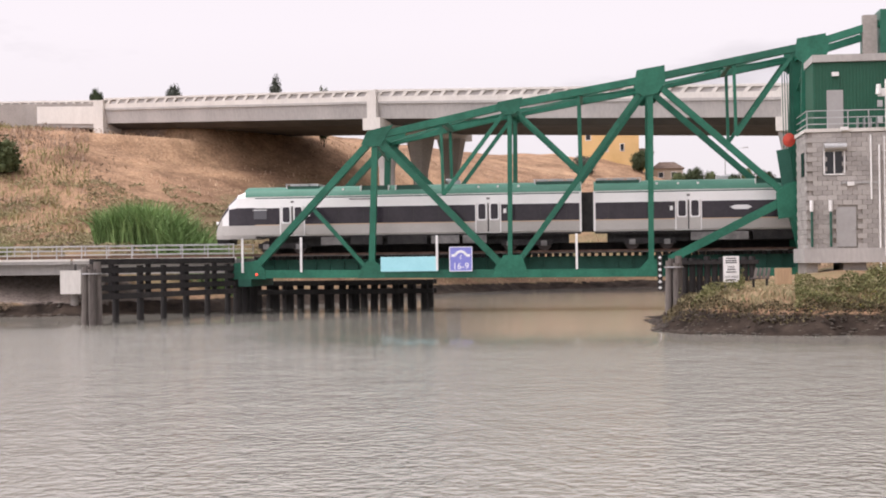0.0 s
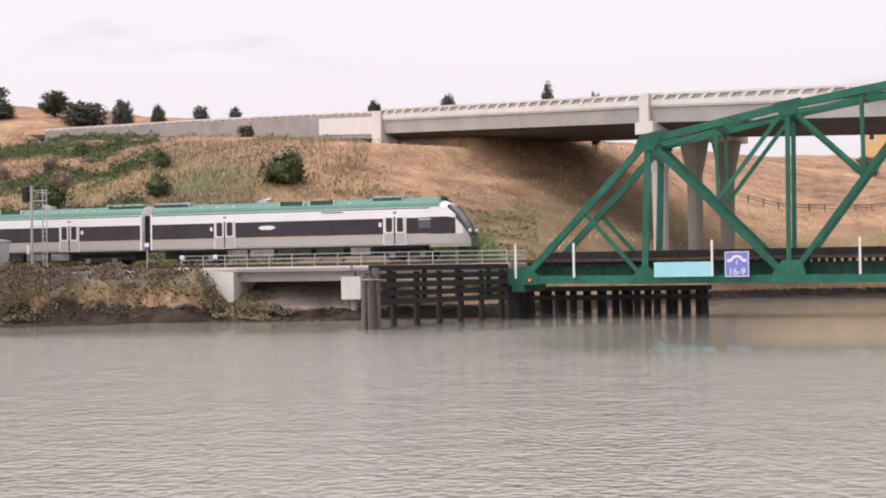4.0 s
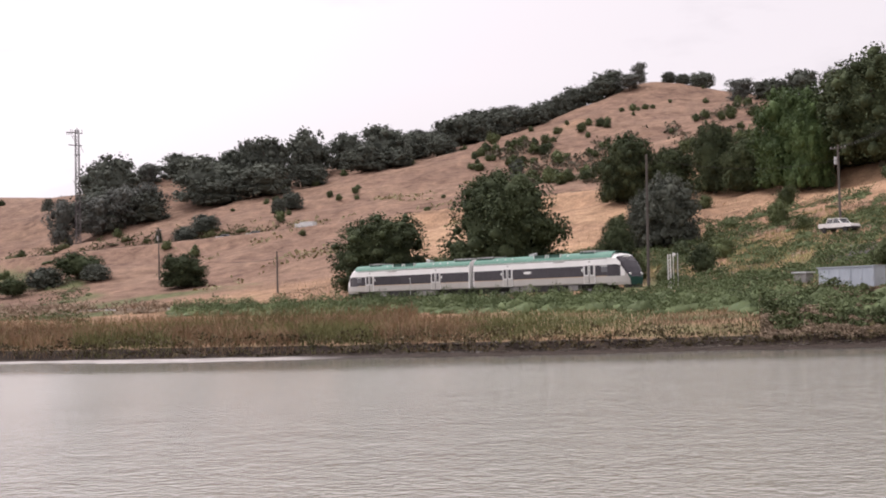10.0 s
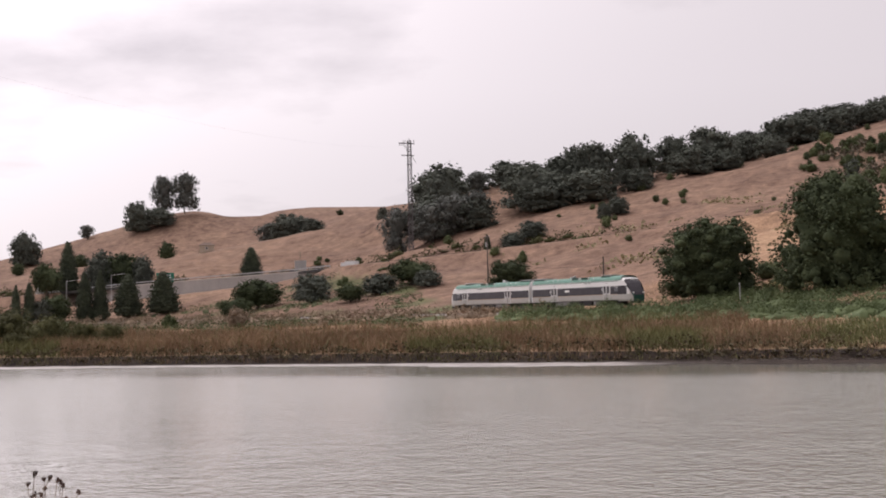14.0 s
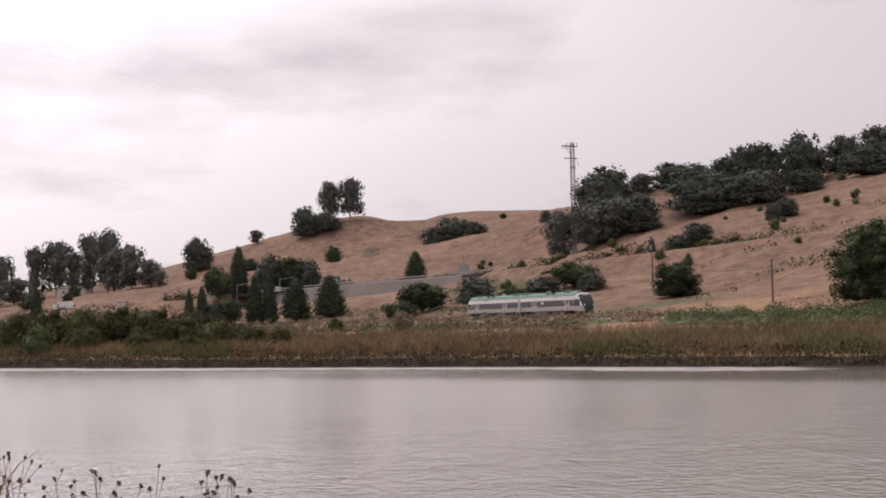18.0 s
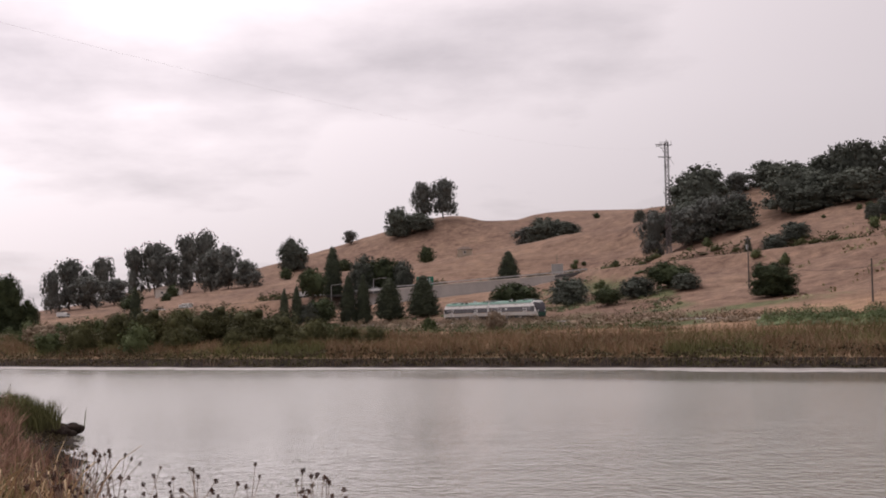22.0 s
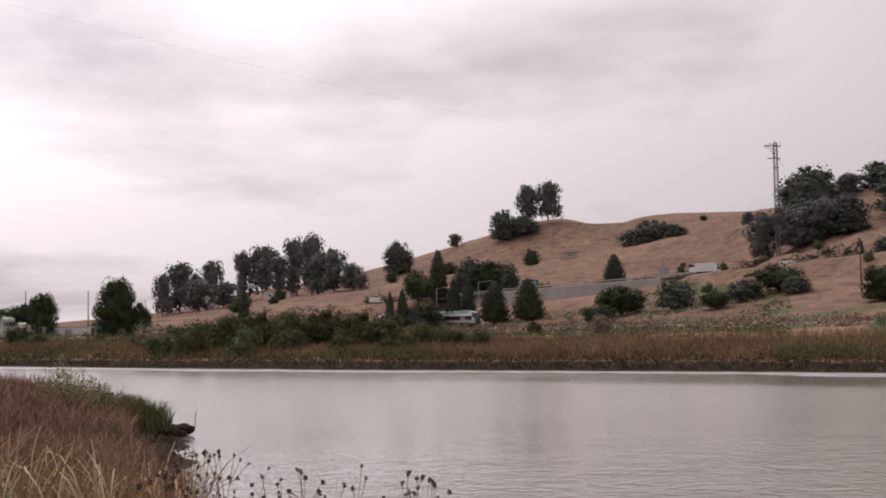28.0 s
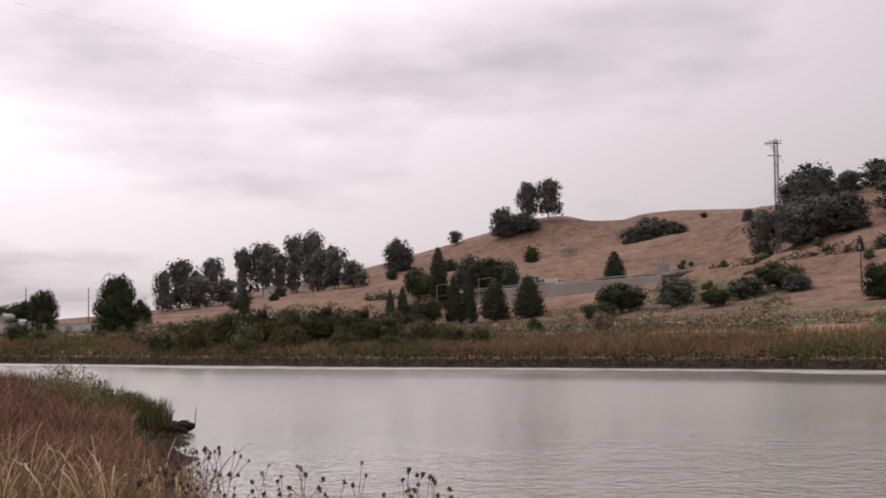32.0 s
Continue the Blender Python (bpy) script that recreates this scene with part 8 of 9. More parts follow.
def make_lattice_signal():
    s = thing("lattice_signal", "white lattice signal mast with small lamp", "signal")
    x, y, g = -119.0, 101.6, ground_z(-119, 101.6)
    for dx in (-0.22, 0.22):
        for dy in (-0.2, 0.2):
            part("leg", Solid().box((x + dx, y + dy, g + 1.9), (0.07, 0.07, 4.0)), WHITE_PAINT, s)
    for k in range(9):
        part("lacing", Solid().beam((x - 0.22, y - 0.2, g + 0.1 + k * 0.42), (x + 0.22, y - 0.2, g + 0.5 + k * 0.42), 0.04, 0.05), WHITE_PAINT, s)
    part("lamp", Solid().tube((x + 0.7, y, g + 3.8), (x + 0.7, y - 0.2, g + 3.8), 0.2, n=10), WHITE_PAINT, s)
    part("pole", Solid().tube((x + 1.2, y, g), (x + 1.2, y, g + 4.0), 0.06, n=8), GALV, s)


make_lattice_signal()


def make_rubble():
    """Dark broken rock tipped down the slope behind the cabinets."""
    rng = np.random.RandomState(64)
    lobes = []
    for k in range(420):
        u, w = rng.uniform(), rng.normal() * 0.5
        x, y = RUBBLE[0][0] + (RUBBLE[1][0] - RUBBLE[0][0]) * u + w * 3.0, RUBBLE[0][1] + (RUBBLE[1][1] - RUBBLE[0][1]) * u + w * 1.0
        q = rng.uniform(0.14, 0.42)
        lobes.append((x, y, ground_z(x, y) + q * 0.3, q, q * 0.75))
    v, f = lumps(rng, lobes, 1.0, 6, 5)
    tagged(new("rubble_heap", mesh_of("rubble_heap", v, f, RUBBLE_ROCK)), "heap of dark grey broken rock on the slope", "rubble", kind="stuff")


RUBBLE = ((-107.0, 117.5), (-110.5, 126.0))
RUBBLE_ROCK = material("dark_grey_rock", (0.07, 0.066, 0.068), (0.17, 0.158, 0.155), 0.9, 0, 0.8, 8, 0.3, island=0.3)
make_rubble()


def make_battery_box():
    b = thing("battery_box", "low dark lineside box with pale overhanging lid", "box")
    x, y = BOX_AT
    g = ground_z(x, y)
    part("body", Solid().box((x, y, g + 0.55), (1.7, 1.0, 1.1)), UNDER_GREY, b)
    part("lid", Solid().box((x, y, g + 1.16), (2.1, 1.3, 0.14)), CAB_GREY, b, "pale grey lid")
    for dx in (-0.6, 0.6):
        part("skid", Solid().box((x + dx, y, g + 0.04), (0.16, 1.1, 0.16)), TIMBER_DARK, b)


BOX_AT = (-101.5, 104.2)
make_battery_box()


def make_marker(x, y, h, label, plate):
    g = max(ground_z(x, y), 3.5)
    m = thing("marker_post", label, "post", "lineside posts")
    part("post", Solid().tube((x, y, g - 0.4), (x, y, g + h), 0.05, n=8), GALV, m)
    part("plate", Solid().box((x, y - 0.07, g + h - plate / 2), (plate * 1.3, 0.03, plate)), WHITE_PAINT, m)


make_marker(-53.4, 92.3, 2.3, "thin post with small white plate by the viaduct", 0.3)
make_marker(-55.2, 101.3, 2.6, "thin post with narrow white plate beyond the track", 0.45)
make_marker(-78.6, 92.2, 2.2, "plain thin lineside post", 0.1)
make_marker(-150.6, 86.0, 3.2, "plain thin lineside post", 0.12)


def make_pole(x, y, h, label, lean=(0, 0), arms=1, can=False, mat=TIMBER_GREY, sink=0.6):
    g = ground_z(x, y)
    p = thing("utility_pole", label, "utility pole", "utility poles")
    top = Vector((x + lean[0], y + lean[1], g + h))
    part("pole", Solid().tube((x, y, g - sink), top, 0.19, 0.12, 9), mat, p)
    for k in range(arms):
        c = top - Vector((0, 0, 0.5 + 1.6 * k))
        part("crossarm", Solid().beam(c + Vector((-1.15, -0.3, 0)), c + Vector((1.15, 0.3, 0)), 0.11, 0.13), mat, p)
        for u in (-1.0, -0.45, 0.45, 1.0):
            q = c + Vector((u, 0.26 * u, 0.06))
            part("insulator", Solid().tube(q, q + Vector((0, 0, 0.2)), 0.05, 0.04, 6), GALV, p)
    if can:
        part("transformer", Solid().tube(top + Vector((-0.35, 0, -2.6)), top + Vector((-0.35, 0, -1.6)), 0.28, n=10), GALV, p, "grey transformer can")
    return top


TOP_A = make_pole(-101.6, 130.0, 17.0, "tall weathered utility pole with two crossarms", (-0.6, -0.4), 2, False, material("pale_pole_timber", (0.2, 0.175, 0.155), (0.32, 0.28, 0.25), 0.9, 0, 1, 9, 0.3, stretch=(1, 1, 0.2)))
TOP_B = make_pole(-129, 139.6, 11.0, "utility pole with transformer on the slope", (0, 0), 1, True)
TOP_S = make_pole(-121.5, 100.4, 15.5, "dark utility pole behind the railway", (0.3, 0), 0)
TOP_L = make_pole(-282.9, 99.9, 11.0, "utility pole with transformer by the valley trees", (0, 0), 1, True)
make_pole(-267.6, 98.2, 5.8, "leaning pale pole stub", (-0.6, -1.4), 0)
make_pole(-218.8, 98.5, 7.2, "short plain pole on the lower slope", (0, 0), 0)
make_pole(-411, -86.6, 12.0, "utility pole beside the riverside yard", (0, 0), 2)
make_pole(-407, -103.8, 12.4, "utility pole beside the riverside yard", (0, 0), 2)
make_pole(-420, -45, 8.5, "utility pole beside the riverside yard", (0, 0), 1)
make_pole(-425, -28, 7.5, "utility pole beside the riverside yard", (0, 0), 1)


def make_wire(a, b, sag, r=0.022, mat=UNDER):
    """A sagging wire as one continuous tube."""
    a, b = Vector(a), Vector(b)
    side = (b - a).cross(Vector((0, 0, 1))).normalized()
    s, n, m = Solid(), 5, 12
    pts = []
    for k in range(m + 1):
        p = a.lerp(b, k / m) - Vector((0, 0, sag * 4 * (k / m) * (1 - k / m)))
        pts += [p + (side * math.cos(2 * math.pi * i / n) + Vector((0, 0, 1)) * math.sin(2 * math.pi * i / n)) * r for i in range(n)]
    s.add(pts, [(k * n + i, k * n + (i + 1) % n, (k + 1) * n + (i + 1) % n, (k + 1) * n + i) for k in range(m) for i in range(n)])
    lone("overhead_wire", s, mat, "thin dark overhead wire between poles", "wire", "overhead wires")


for u in (-1.0, 0.0, 1.0):
    make_wire(TOP_B + Vector((u, 0, -0.3)), TOP_A + Vector((u, 0, -0.3)), 1.2)
make_wire(TOP_S + Vector((0, 0, -0.5)), TOP_B + Vector((0, 0, -2)), 1.2)
make_wire(TOP_L + Vector((0, 0, -5)), (-218.8, 98.5, 12.0), 1.4)


def make_tower():
    t = thing("lattice_tower", "slim steel lattice power tower on the lower hillside", "tower")
    x, y = -423.5, 123.7
    g = ground_z(x, y)
    H = 60.2 - g
    STEEL = material("tower_steel", (0.07, 0.06, 0.062), (0.13, 0.115, 0.115), 0.6, 0.3, 0.1, 3, 0.05)
    w = lambda u: 0.66 - 0.16 * u
    for i in (-1, 1):
        for j in (-1, 1):
            part("leg", Solid().beam((x + i * w(0), y + j * w(0), g - 0.5), (x + i * w(1), y + j * w(1), g + H), 0.15, 0.15, (1, 0, 0)), STEEL, t)
    n = 30
    for k in range(n):
        u, v = k / n, (k + 1) / n
        for (ax, ay), (bx, by) in (((-1, -1), (1, -1)), ((1, -1), (1, 1)), ((1, 1), (-1, 1)), ((-1, 1), (-1, -1))):
            s = Solid().beam((x + ax * w(u), y + ay * w(u), g + H * u), (x + bx * w(v), y + by * w(v), g + H * v), 0.07, 0.07)
            s.beam((x + ax * w(v), y + ay * w(v), g + H * v), (x + bx * w(v), y + by * w(v), g + H * v), 0.06, 0.06)
            part("brace", s, STEEL, t)
    # arms reach farther on the side away from the hill
    along = lambda q, dz: (x - 0.28 * q, y + 0.96 * q, g + H - dz)
    for dz, left, right in ((1.0, -3.9, 1.9), (4.9, -3.0, 1.7), (7.8, -1.0, 1.0)):
        for off in (-0.3, 0.3):
            a, b = along(left, dz), along(right, dz)
            part("crossarm", Solid().beam((a[0] + off, a[1], a[2]), (b[0] + off, b[1], b[2]), 0.14, 0.2), STEEL, t)
    for q, up in ((-3.6, -0.9), (-2.9, -0.8), (-2.2, 1.0), (-1.5, 1.0), (1.8, 1.2), (0.0, 1.7)):
        part("insulator", Solid().tube(along(q, 1.0), along(q, 1.0 - up), 0.1, n=6), STEEL, t)
    part("stay", Solid().beam(along(-2.6, 1.1), along(0, 4.6), 0.1, 0.1), STEEL, t)
    part("stay", Solid().beam(along(-2.0, 1.1), along(0, 3.4), 0.1, 0.1), STEEL, t)
    part("stay", Solid().beam(along(1.0, 5.0), along(2.6, 7.2), 0.08, 0.08), STEEL, t)


make_tower()

for dz, dx in ((0.0, 0.0),):
    make_wire((-424 + dx, 122, 58.5 + dz), (-97, -26 + dx, 27 + dz), 4.0, 0.005, GALV)


# ---- far buildings, road furniture and the riverside yard ----
STUCCO = material("yellow_stucco", (0.60, 0.40, 0.17), (0.72, 0.50, 0.24), 0.9, 0, 0.3, 4, 0.08)
STUCCO_TAN = material("tan_stucco", (0.42, 0.35, 0.27), (0.52, 0.44, 0.35), 0.9, 0, 0.3, 4, 0.08)
ROOF_TILE = material("brown_roof_tiles", (0.10, 0.07, 0.055), (0.19, 0.14, 0.11), 0.9, 0, 1.0, 6, 0.4)
HIGHWAY_GREEN = plain("highway_sign_green", (0.01, 0.16, 0.10), 0.5)


def make_house(label, x, y, w, d, h, wall, hip, turn=0, wins=()):
    b = thing("house", label, "house", "hill houses", m=pose(x, y, ground_z(x, y), 0, 0, turn))
    part("wall", Solid().box((0, 0, h / 2 - 1.5), (w, d, h + 3)), wall, b)
    a = 0.5
    s = Solid().add([(-w / 2 - a, -d / 2 - a, h), (w / 2 + a, -d / 2 - a, h), (w / 2 + a, d / 2 + a, h), (-w / 2 - a, d / 2 + a, h), (-w / 4, 0, h + hip), (w / 4, 0, h + hip)],
                    [(0, 1, 5, 4), (1, 2, 5), (2, 3, 4, 5), (3, 0, 4), (3, 2, 1, 0)])
    part("roof", s, ROOF_TILE, b)
    for u, z, ww, hh in wins:
        q = part("window", Solid().box((u, -d / 2 - 0.02, z), (ww, 0.08, hh)), GLASS_DARK, b)
        f = Solid()
        for dx, dz, fw, fh in ((0, hh / 2, ww + 0.3, 0.15), (0, -hh / 2, ww + 0.3, 0.15), (-ww / 2, 0, 0.15, hh), (ww / 2, 0, 0.15, hh)):
            f.box((u + dx, -d / 2 - 0.06, z + dz), (fw, 0.08, fh))
        part("frame", f, WHITE_PAINT, q)
    return b


make_house("large yellow stucco house with tall windows", 1.9, 330, 13.6, 10, 9.0, STUCCO, 1.6, 0, ((-2.2, 6.9, 1.0, 2.0), (2.0, 7.1, 0.8, 1.8), (3.7, 7.1, 0.8, 1.8), (5.2, 7.1, 0.7, 1.7), (-0.9, 2.6, 0.9, 1.8), (2.9, 2.6, 0.9, 1.7), (-5.0, 5.2, 1.2, 1.6)))
make_house("yellow stucco side wing with tiled roof", 9.8, 329, 4.0, 7, 4.6, STUCCO, 1.2, 0, ((-0.8, 3.2, 0.7, 1.4), (0.9, 3.2, 0.7, 1.4), (0.8, 0.8, 0.8, 1.4)))
make_house("tan house with brown hipped roof", 15.5, 334, 7.0, 8, 3.4, STUCCO_TAN, 1.8, 0, ((-1.6, 1.9, 1.2, 1.3), (1.4, 1.9, 1.2, 1.3)))
make_house("low tan house with brown hipped roof", 20.8, 338, 6.5, 8, 1.6, STUCCO_TAN, 1.6, 0, ((0, 0.6, 1.4, 0.9),))
make_house("low pale house in the eucalyptus grove", -818, -62, 14, 9, 4, CONCRETE_LIGHT, 2, 80, ((-3, 2, 1.4, 1.4), (2, 2, 1.4, 1.4)))
make_house("small pale house under the valley trees", -500, 14.2, 9, 7, 3.4, CONCRETE_LIGHT, 1.6, 85, ((-2, 1.8, 1.2, 1.2),))
make_house("brown barn on the bare hill", -594, 82, 6, 5, 2.6, STUCCO_TAN, 1.4, 80, ((0, 1.4, 1, 1),))


def make_lamp_post(x, y, h, arm):
    g = ground_z(x, y)
    l = thing("street_lamp", "slim grey street lamp with long arm", "street lamp", "street lamps")
    part("pole", Solid().tube((x, y, g - 0.4), (x, y, g + h), 0.1, 0.07, 8), GALV, l)
    part("arm", Solid().tube((x, y, g + h), (x + arm[0], y + arm[1], g + h + 0.5), 0.05, n=6), GALV, l)
    part("lamp_head", Solid().box((x + arm[0], y + arm[1], g + h + 0.45), (0.7, 0.35, 0.14)), GALV, l)


make_lamp_post(19.2, 219.2, 6.2, (3.2, 0))
make_lamp_post(-440, 31, 8.8, (0, 4))
make_lamp_post(-452, 18, 8.8, (0, 4))


def make_fence():
    f = thing("terrace_fence", "low wooden post fence along the terrace edge", "fence")
    for k in range(30):
        x = -20 + k * 2.0
        g = ground_z(x, 191)
        part("post", Solid().box((x, 191, g + 0.4), (0.16, 0.16, 1.2)), TIMBER_GREY, f)
    g = ground_z(0, 191)
    for dz in (0.5, 0.85):
        for k in range(29):
            part("rail", Solid().beam((-20 + k * 2.0, 191, ground_z(-20 + k * 2.0, 191) + dz), (-18 + k * 2.0, 191, ground_z(-18 + k * 2.0, 191) + dz), 0.06, 0.1), TIMBER_GREY, f)


make_fence()


def make_retaining_wall():
    w = thing("retaining_wall", "long grey retaining wall with guard rail below the freeway", "wall")
    pts = [Vector(p) for p in RETAINING]
    path = []
    for i in range(4):
        path += [pts[i].lerp(pts[i + 1], k / 5) for k in range(5)]
    path.append(pts[4])
    part("panel", Solid().sweep(path, [(0, -7.5), (0, 0), (-0.4, 0), (-0.4, -7.5)]), CONCRETE, w)
    part("coping", Solid().sweep(path, [(0.1, 0), (0.1, 0.25), (-0.5, 0.25), (-0.5, 0)]), CONCRETE_LIGHT, w)
    part("guard_rail", Solid().sweep(path, [(-0.1, 0.75), (-0.1, 1.05), (-0.2, 1.05), (-0.2, 0.75)]), GALV, w)
    for q in path:
        part("rail_post", Solid().box((q.x - 0.15, q.y, q.z + 0.6), (0.12, 0.12, 0.9)), GALV, w)


make_retaining_wall()


def make_highway_sign():
    s = thing("highway_sign", "green overhead highway sign on a steel gantry post", "road sign")
    c = Vector((-444, 48, 17.6))
    g = ground_z(c.x, c.y)
    part("panel", Solid().box(c + Vector((0, 0, 0)), (0.2, 5.6, 3.1)), HIGHWAY_GREEN, s)
    for dz, L in ((0.8, 3.6), (0.0, 4.2), (-0.8, 2.6)):
        part("text_line", Solid().box(c + Vector((0.14, 0, dz)), (0.04, L, 0.35)), SIGN_WHITE, s)
    for dy in (-2.2, 2.2):
        part("post", Solid().tube((c.x - 0.3, c.y + dy, g - 0.5), (c.x - 0.3, c.y + dy, c.z + 1.4), 0.16, n=8), GALV, s)


make_highway_sign()


def make_billboard():
    b = thing("sign_back", "grey back of a roadside sign on posts", "road sign")
    c = Vector((-416, 86, 20.0))
    g = ground_z(c.x, c.y)
    part("panel", Solid().box(c, (0.25, 3.6, 3.0)), CONCRETE, b)
    for dy in (-1.2, 1.2):
        part("post", Solid().tube((c.x - 0.2, c.y + dy, g - 0.5), (c.x - 0.2, c.y + dy, c.z + 1.2), 0.14, n=8), DARK_STEEL, b)
    part("mast", Solid().tube((c.x - 0.4, c.y, g), (c.x - 0.4, c.y, c.z + 4.6), 0.06, n=6), DARK_STEEL, b)


make_billboard()


def make_yard():
    """The riverside yard: a white tank, sheds and parked lorries."""
    t = thing("storage_tank", "white round storage tank in the yard", "tank")
    g = ground_z(-318, -86)
    s = Solid().tube((-318, -86, g), (-318, -86, g + 4.2), 2.4, n=24)
    part("shell", s, WHITE_PAINT, t)
    part("dome", Solid().tube((-318, -86, g + 4.2), (-318, -86, g + 5.0), 2.4, 0.7, 24), WHITE_PAINT, t)
    for i, (x, y, w, h) in enumerate(((-323, -72, 8, 2.6), (-325, -63.5, 6, 2.4), (-321, -78.5, 3.4, 2.2))):
        g = ground_z(x, y)
        b = thing("yard_shed", "low white metal shed in the riverside yard", "shed", "yard sheds")
        part("wall", Solid().box((x, y, g + h / 2), (5, w, h)), WHITE_PAINT, b)
        part("roof", Solid().box((x, y, g + h + 0.1), (5.4, w + 0.4, 0.2)), GALV, b)
        part("door", Solid().box((x + 2.53, y, g + 1.1), (0.06, 1.6, 2.1)), DOOR_GREY, b)
    for x, y in ((-319.5, -82.4),):
        g = ground_z(x, y)
        m = thing("mixer_lorry", "parked white concrete mixer lorry", "lorry")
        part("chassis", Solid().box((x, y, g + 1.0), (2.3, 6.0, 0.35)), UNDER, m)
        part("cab", Solid().box((x, y + 2.4, g + 1.9), (2.3, 1.6, 1.9)), WHITE_PAINT, m)
        part("drum", Solid().tube((x, y - 2.6, g + 2.9), (x, y + 1.0, g + 2.2), 0.6, 1.15, 14), WHITE_PAINT, m)
        for yy in (-2.2, -1.0, 2.3):
            for dx in (-1.0, 1.0):
                part("wheel", Solid().tube((x + dx - 0.15, y + yy, g + 0.5), (x + dx + 0.15, y + yy, g + 0.5), 0.5, n=14), UNDER, m)
    for x, y in ((-330, -52), (-335, -92), (-328, -97)):
        g = ground_z(x, y)
        c = thing("parked_van", "parked white van in the riverside yard", "van", "yard vans")
        part("body", Solid().box((x, y, g + 1.15), (2.0, 4.8, 1.5)), WHITE_PAINT, c)
        part("cab", Solid().box((x, y + 1.9, g + 1.0), (1.95, 1.6, 1.1)), WHITE_PAINT, c)
        part("windscreen", Solid().box((x + 1.0, y + 1.7, g + 1.5), (0.05, 1.1, 0.5)), GLASS_DARK, c)
        for yy in (-1.5, 1.5):
            for dx in (-0.9, 0.9):
                part("wheel", Solid().tube((x + dx - 0.1, y + yy, g + 0.35), (x + dx + 0.1, y + yy, g + 0.35), 0.35, n=12), UNDER, c)


make_yard()


# ---- traffic on the freeway ----
ROAD = [Vector(p) for p in FREEWAY] + [Vector((-22, 151, 20.3)), Vector((19, 133, 17.7)), Vector((78, 108, 14.1))]
_len = [0.0]
for _p, _q in zip(ROAD, ROAD[1:]):
    _len.append(_len[-1] + (_q - _p).length)


def road_pose(s, off):
    s = min(max(s, 0.0), _len[-1] - 0.01)
    i = int(np.searchsorted(_len, s, "right") - 1)
    u = (s - _len[i]) / (_len[i + 1] - _len[i])
    p = ROAD[i].lerp(ROAD[i + 1], u)
    d = ROAD[i + 1] - ROAD[i]
    a = ROAD[max(i - 1, 0)], ROAD[min(i + 2, len(ROAD) - 1)]
    d = (ROAD[i + 1] - a[0]).normalized() * (1 - u) + (a[1] - ROAD[i]).normalized() * u
    h = math.atan2(d.y, d.x)
    return p + Vector((-math.sin(h) * off, math.cos(h) * off, 0.14)), h


def make_vehicle(kind, label):
    v = thing("road_vehicle", label, kind, "freeway traffic")
    if kind == "car":
        part("body", Solid().box((0, 0, 0.62), (4.4, 1.8, 0.6)), WHITE_PAINT, v)
        s = Solid().add([(-1.7, -0.8, 0.9), (1.2, -0.8, 0.9), (1.2, 0.8, 0.9), (-1.7, 0.8, 0.9), (-1.1, -0.68, 1.42), (0.5, -0.68, 1.42), (0.5, 0.68, 1.42), (-1.1, 0.68, 1.42)],
                        [(0, 1, 5, 4), (1, 2, 6, 5), (2, 3, 7, 6), (3, 0, 4, 7), (4, 5, 6, 7)])
        part("cabin", s, GLASS_DARK, v)
        part("roof", Solid().box((-0.3, 0, 1.44), (1.6, 1.34, 0.05)), WHITE_PAINT, v)
        ws, r = (-1.4, 1.4), 0.33
    else:
        L = 7.6 if kind == "lorry" else 5.4
        part("box", Solid().box((-0.8, 0, 1.95 if kind == "lorry" else 1.5), (L - 1.6, 2.2, 2.5 if kind == "lorry" else 1.6)), WHITE_PAINT, v)
        part("cab", Solid().box((L / 2 - 0.8, 0, 1.25), (1.6, 2.0, 1.3)), WHITE_PAINT, v)
        part("windscreen", Solid().box((L / 2 - 0.02, 0, 1.55), (0.08, 1.7, 0.5)), GLASS_DARK, v)
        part("chassis", Solid().box((0, 0, 0.6), (L, 1.0, 0.25)), UNDER, v)
        ws, r = (-L / 2 + 1.4, L / 2 - 1.2), 0.45
    for x in ws:
        for y in (-0.85, 0.85):
            part("wheel", Solid().tube((x, y - 0.12, r), (x, y + 0.12, r), r, n=14), UNDER, v)
    return v


# a vehicle, its lane, where it is at a known time, and its speed (to the right +)
TRAFFIC = []
for _kind, _label, _x, _y, _t, _v, _lane in (("van", "white delivery van on the freeway", -309, 168, 9.0, -24.0, 3.0), ("car", "white car on the freeway", -330, 155, 9.0, -24.0, 3.0), ("car", "white car following on the freeway", -322, 160, 9.0, -24.0, 3.0),
                                             ("lorry", "white lorry on the freeway above the wall", -431, 75, 26.0, 20.0, -3.5), ("van", "white camper van on the freeway", -396, 100, 28.5, 20.0, -3.5), ("car", "white car on the freeway", -370, 122, 28.5, 20.0, -3.5),
                                             ("van", "white box van on the freeway", -450, 50, 31.5, 20.0, -3.5), ("car", "white car on the highway overpass approach", -100, 182, 6.0, 20.0, 4.0), ("car", "white car on the far freeway", -560, -50, 26.0, 20.0, -3.5)):
    _d = [(Vector(p) - Vector((_x, _y, 0))).to_2d().length for p in ROAD]
    _best = min(((ROAD[i].lerp(ROAD[i + 1], u) - Vector((_x, _y, 0))).to_2d().length, _len[i] + u * (_len[i + 1] - _len[i])) for i in range(len(ROAD) - 1) for u in np.linspace(0, 1, 21))[1]
    TRAFFIC.append((make_vehicle(_kind, _label), _best, _t, _v, _lane))


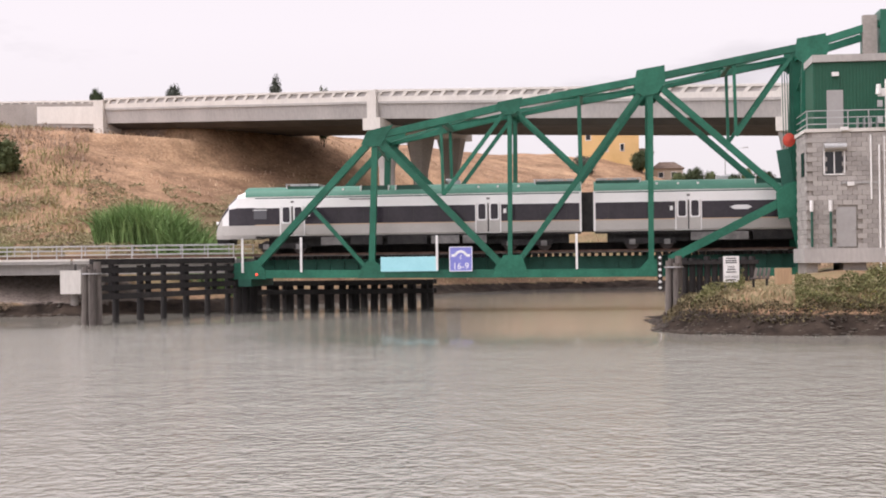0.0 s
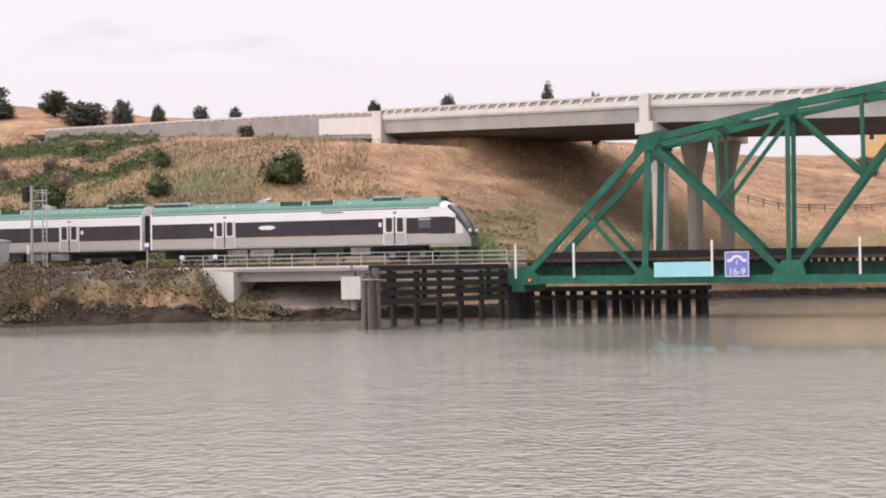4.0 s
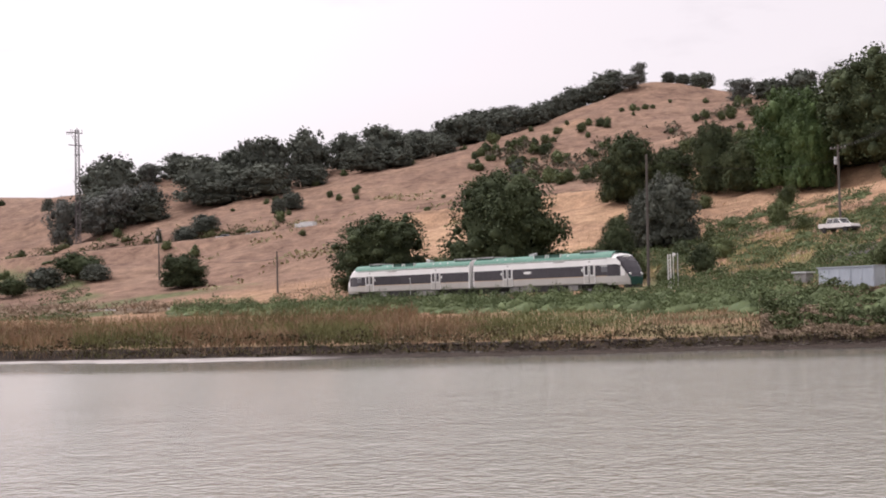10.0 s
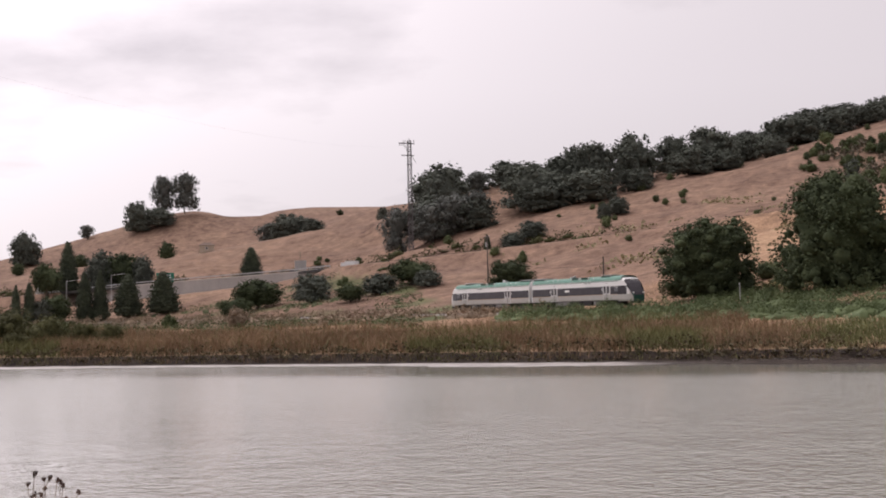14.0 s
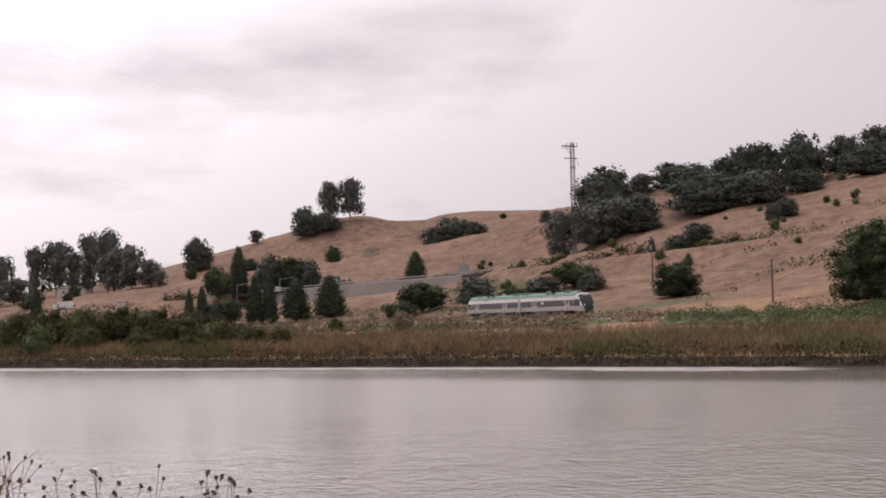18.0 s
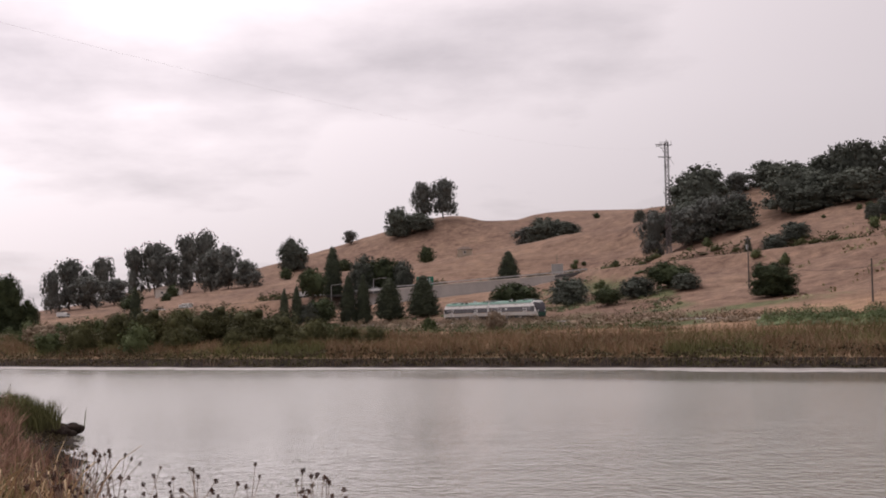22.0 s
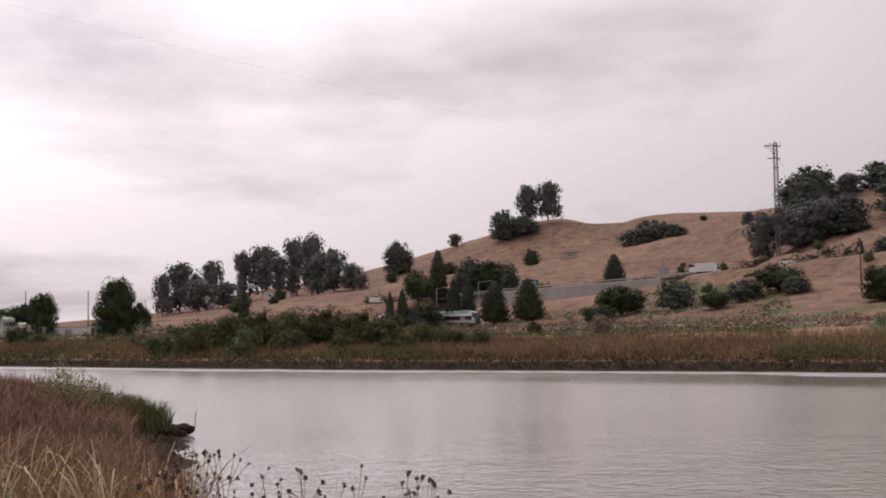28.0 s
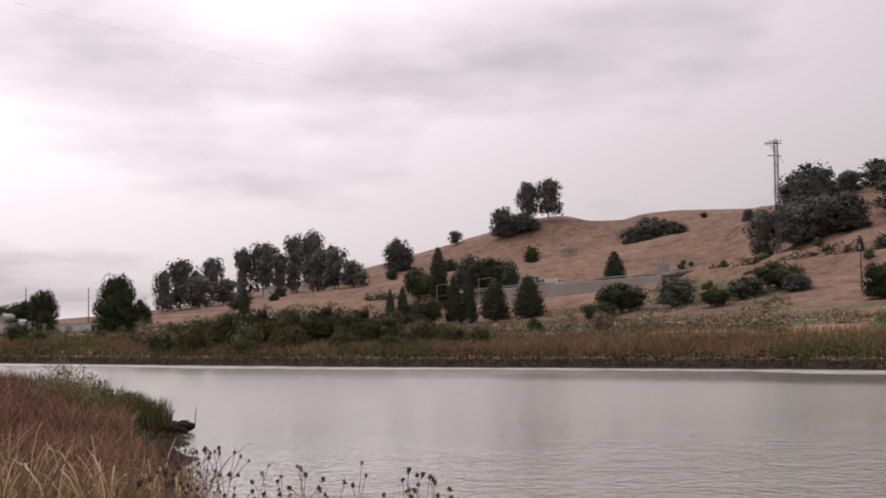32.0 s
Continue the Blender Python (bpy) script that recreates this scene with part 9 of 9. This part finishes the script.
def make_pickup():
    """A white service truck that drives along the slope behind the train."""
    v = thing("service_truck", "white service truck driving along the weedy slope", "truck")
    part("chassis", Solid().box((0, 0, 0.62), (5.2, 1.5, 0.26)), UNDER, v)
    part("bonnet", Solid().add([(1.1, -0.92, 0.7), (2.6, -0.9, 0.7), (2.6, 0.9, 0.7), (1.1, 0.92, 0.7), (1.1, -0.9, 1.22), (2.5, -0.84, 1.08), (2.5, 0.84, 1.08), (1.1, 0.9, 1.22)],
                               [(0, 1, 5, 4), (1, 2, 6, 5), (2, 3, 7, 6), (3, 0, 4, 7), (4, 5, 6, 7), (3, 2, 1, 0)]), WHITE_PAINT, v)
    cab = part("cab", Solid().box((-0.2, 0, 0.95), (2.6, 1.86, 0.56)), WHITE_PAINT, v)
    part("window", Solid().add([(-1.4, -0.86, 1.22), (1.05, -0.86, 1.22), (1.05, 0.86, 1.22), (-1.4, 0.86, 1.22), (-1.2, -0.72, 1.78), (0.45, -0.72, 1.78), (0.45, 0.72, 1.78), (-1.2, 0.72, 1.78)],
                               [(0, 1, 5, 4), (1, 2, 6, 5), (2, 3, 7, 6), (3, 0, 4, 7), (4, 5, 6, 7)]), GLASS_DARK, cab)
    part("roof", Solid().box((-0.38, 0, 1.83), (1.85, 1.5, 0.1)), WHITE_PAINT, v)
    for y in (-0.8, 0.8):
        for a, b in (((1.05, 1.2), (0.45, 1.8)), ((-0.3, 1.2), (-0.35, 1.8)), ((-1.4, 1.2), (-1.2, 1.8))):
            part("pillar", Solid().beam((a[0], y * 1.07, a[1]), (b[0], y * 0.92, b[1]), 0.08, 0.1, (0, 1, 0)), WHITE_PAINT, v)
    part("load_bed", Solid().box((-2.05, 0, 0.95), (1.2, 1.86, 0.56)), WHITE_PAINT, v)
    for x in (-1.7, 1.7):
        for y in (-0.85, 0.85):
            part("wheel", Solid().tube((x, y - 0.12, 0.38), (x, y + 0.12, 0.38), 0.38, n=14), UNDER, v)
    return v


pickup = make_pickup()


def motions():
    times = fine_times()
    walk(lead_car, [(t, car_pose(s, 1)) for t, s in times])
    walk(tail_car, [(t, car_pose(s, -1)) for t, s in times])
    rows = []
    for k in range(65):
        t = k * 0.5
        x = min(-178.0 + 27.0 * (t - 8.0), -72.0)
        y = 131.5 + 2.5 * smooth_step(-175, -130, x)
        rows.append((t, pose(x, y, ground_z(x, y) + 0.25, 0, 0, 2.0)))
    walk(pickup, rows)
    for vehicle, s0, t0, v, lane in TRAFFIC:
        rows = []
        for t in range(0, 33):
            s = s0 + (t - t0) * v
            p, h = road_pose(s, lane)
            back = 0 if v > 0 else 180
            if s < 5 or s > _len[-1] - 5:
                p = p + Vector((math.cos(h), math.sin(h), 0)) * (s - 5 if s < 5 else s - _len[-1] + 5)
            rows.append((t, pose(p.x, p.y, p.z, 0, 0, math.degrees(h) + back)))
        walk(vehicle, rows)


motions()
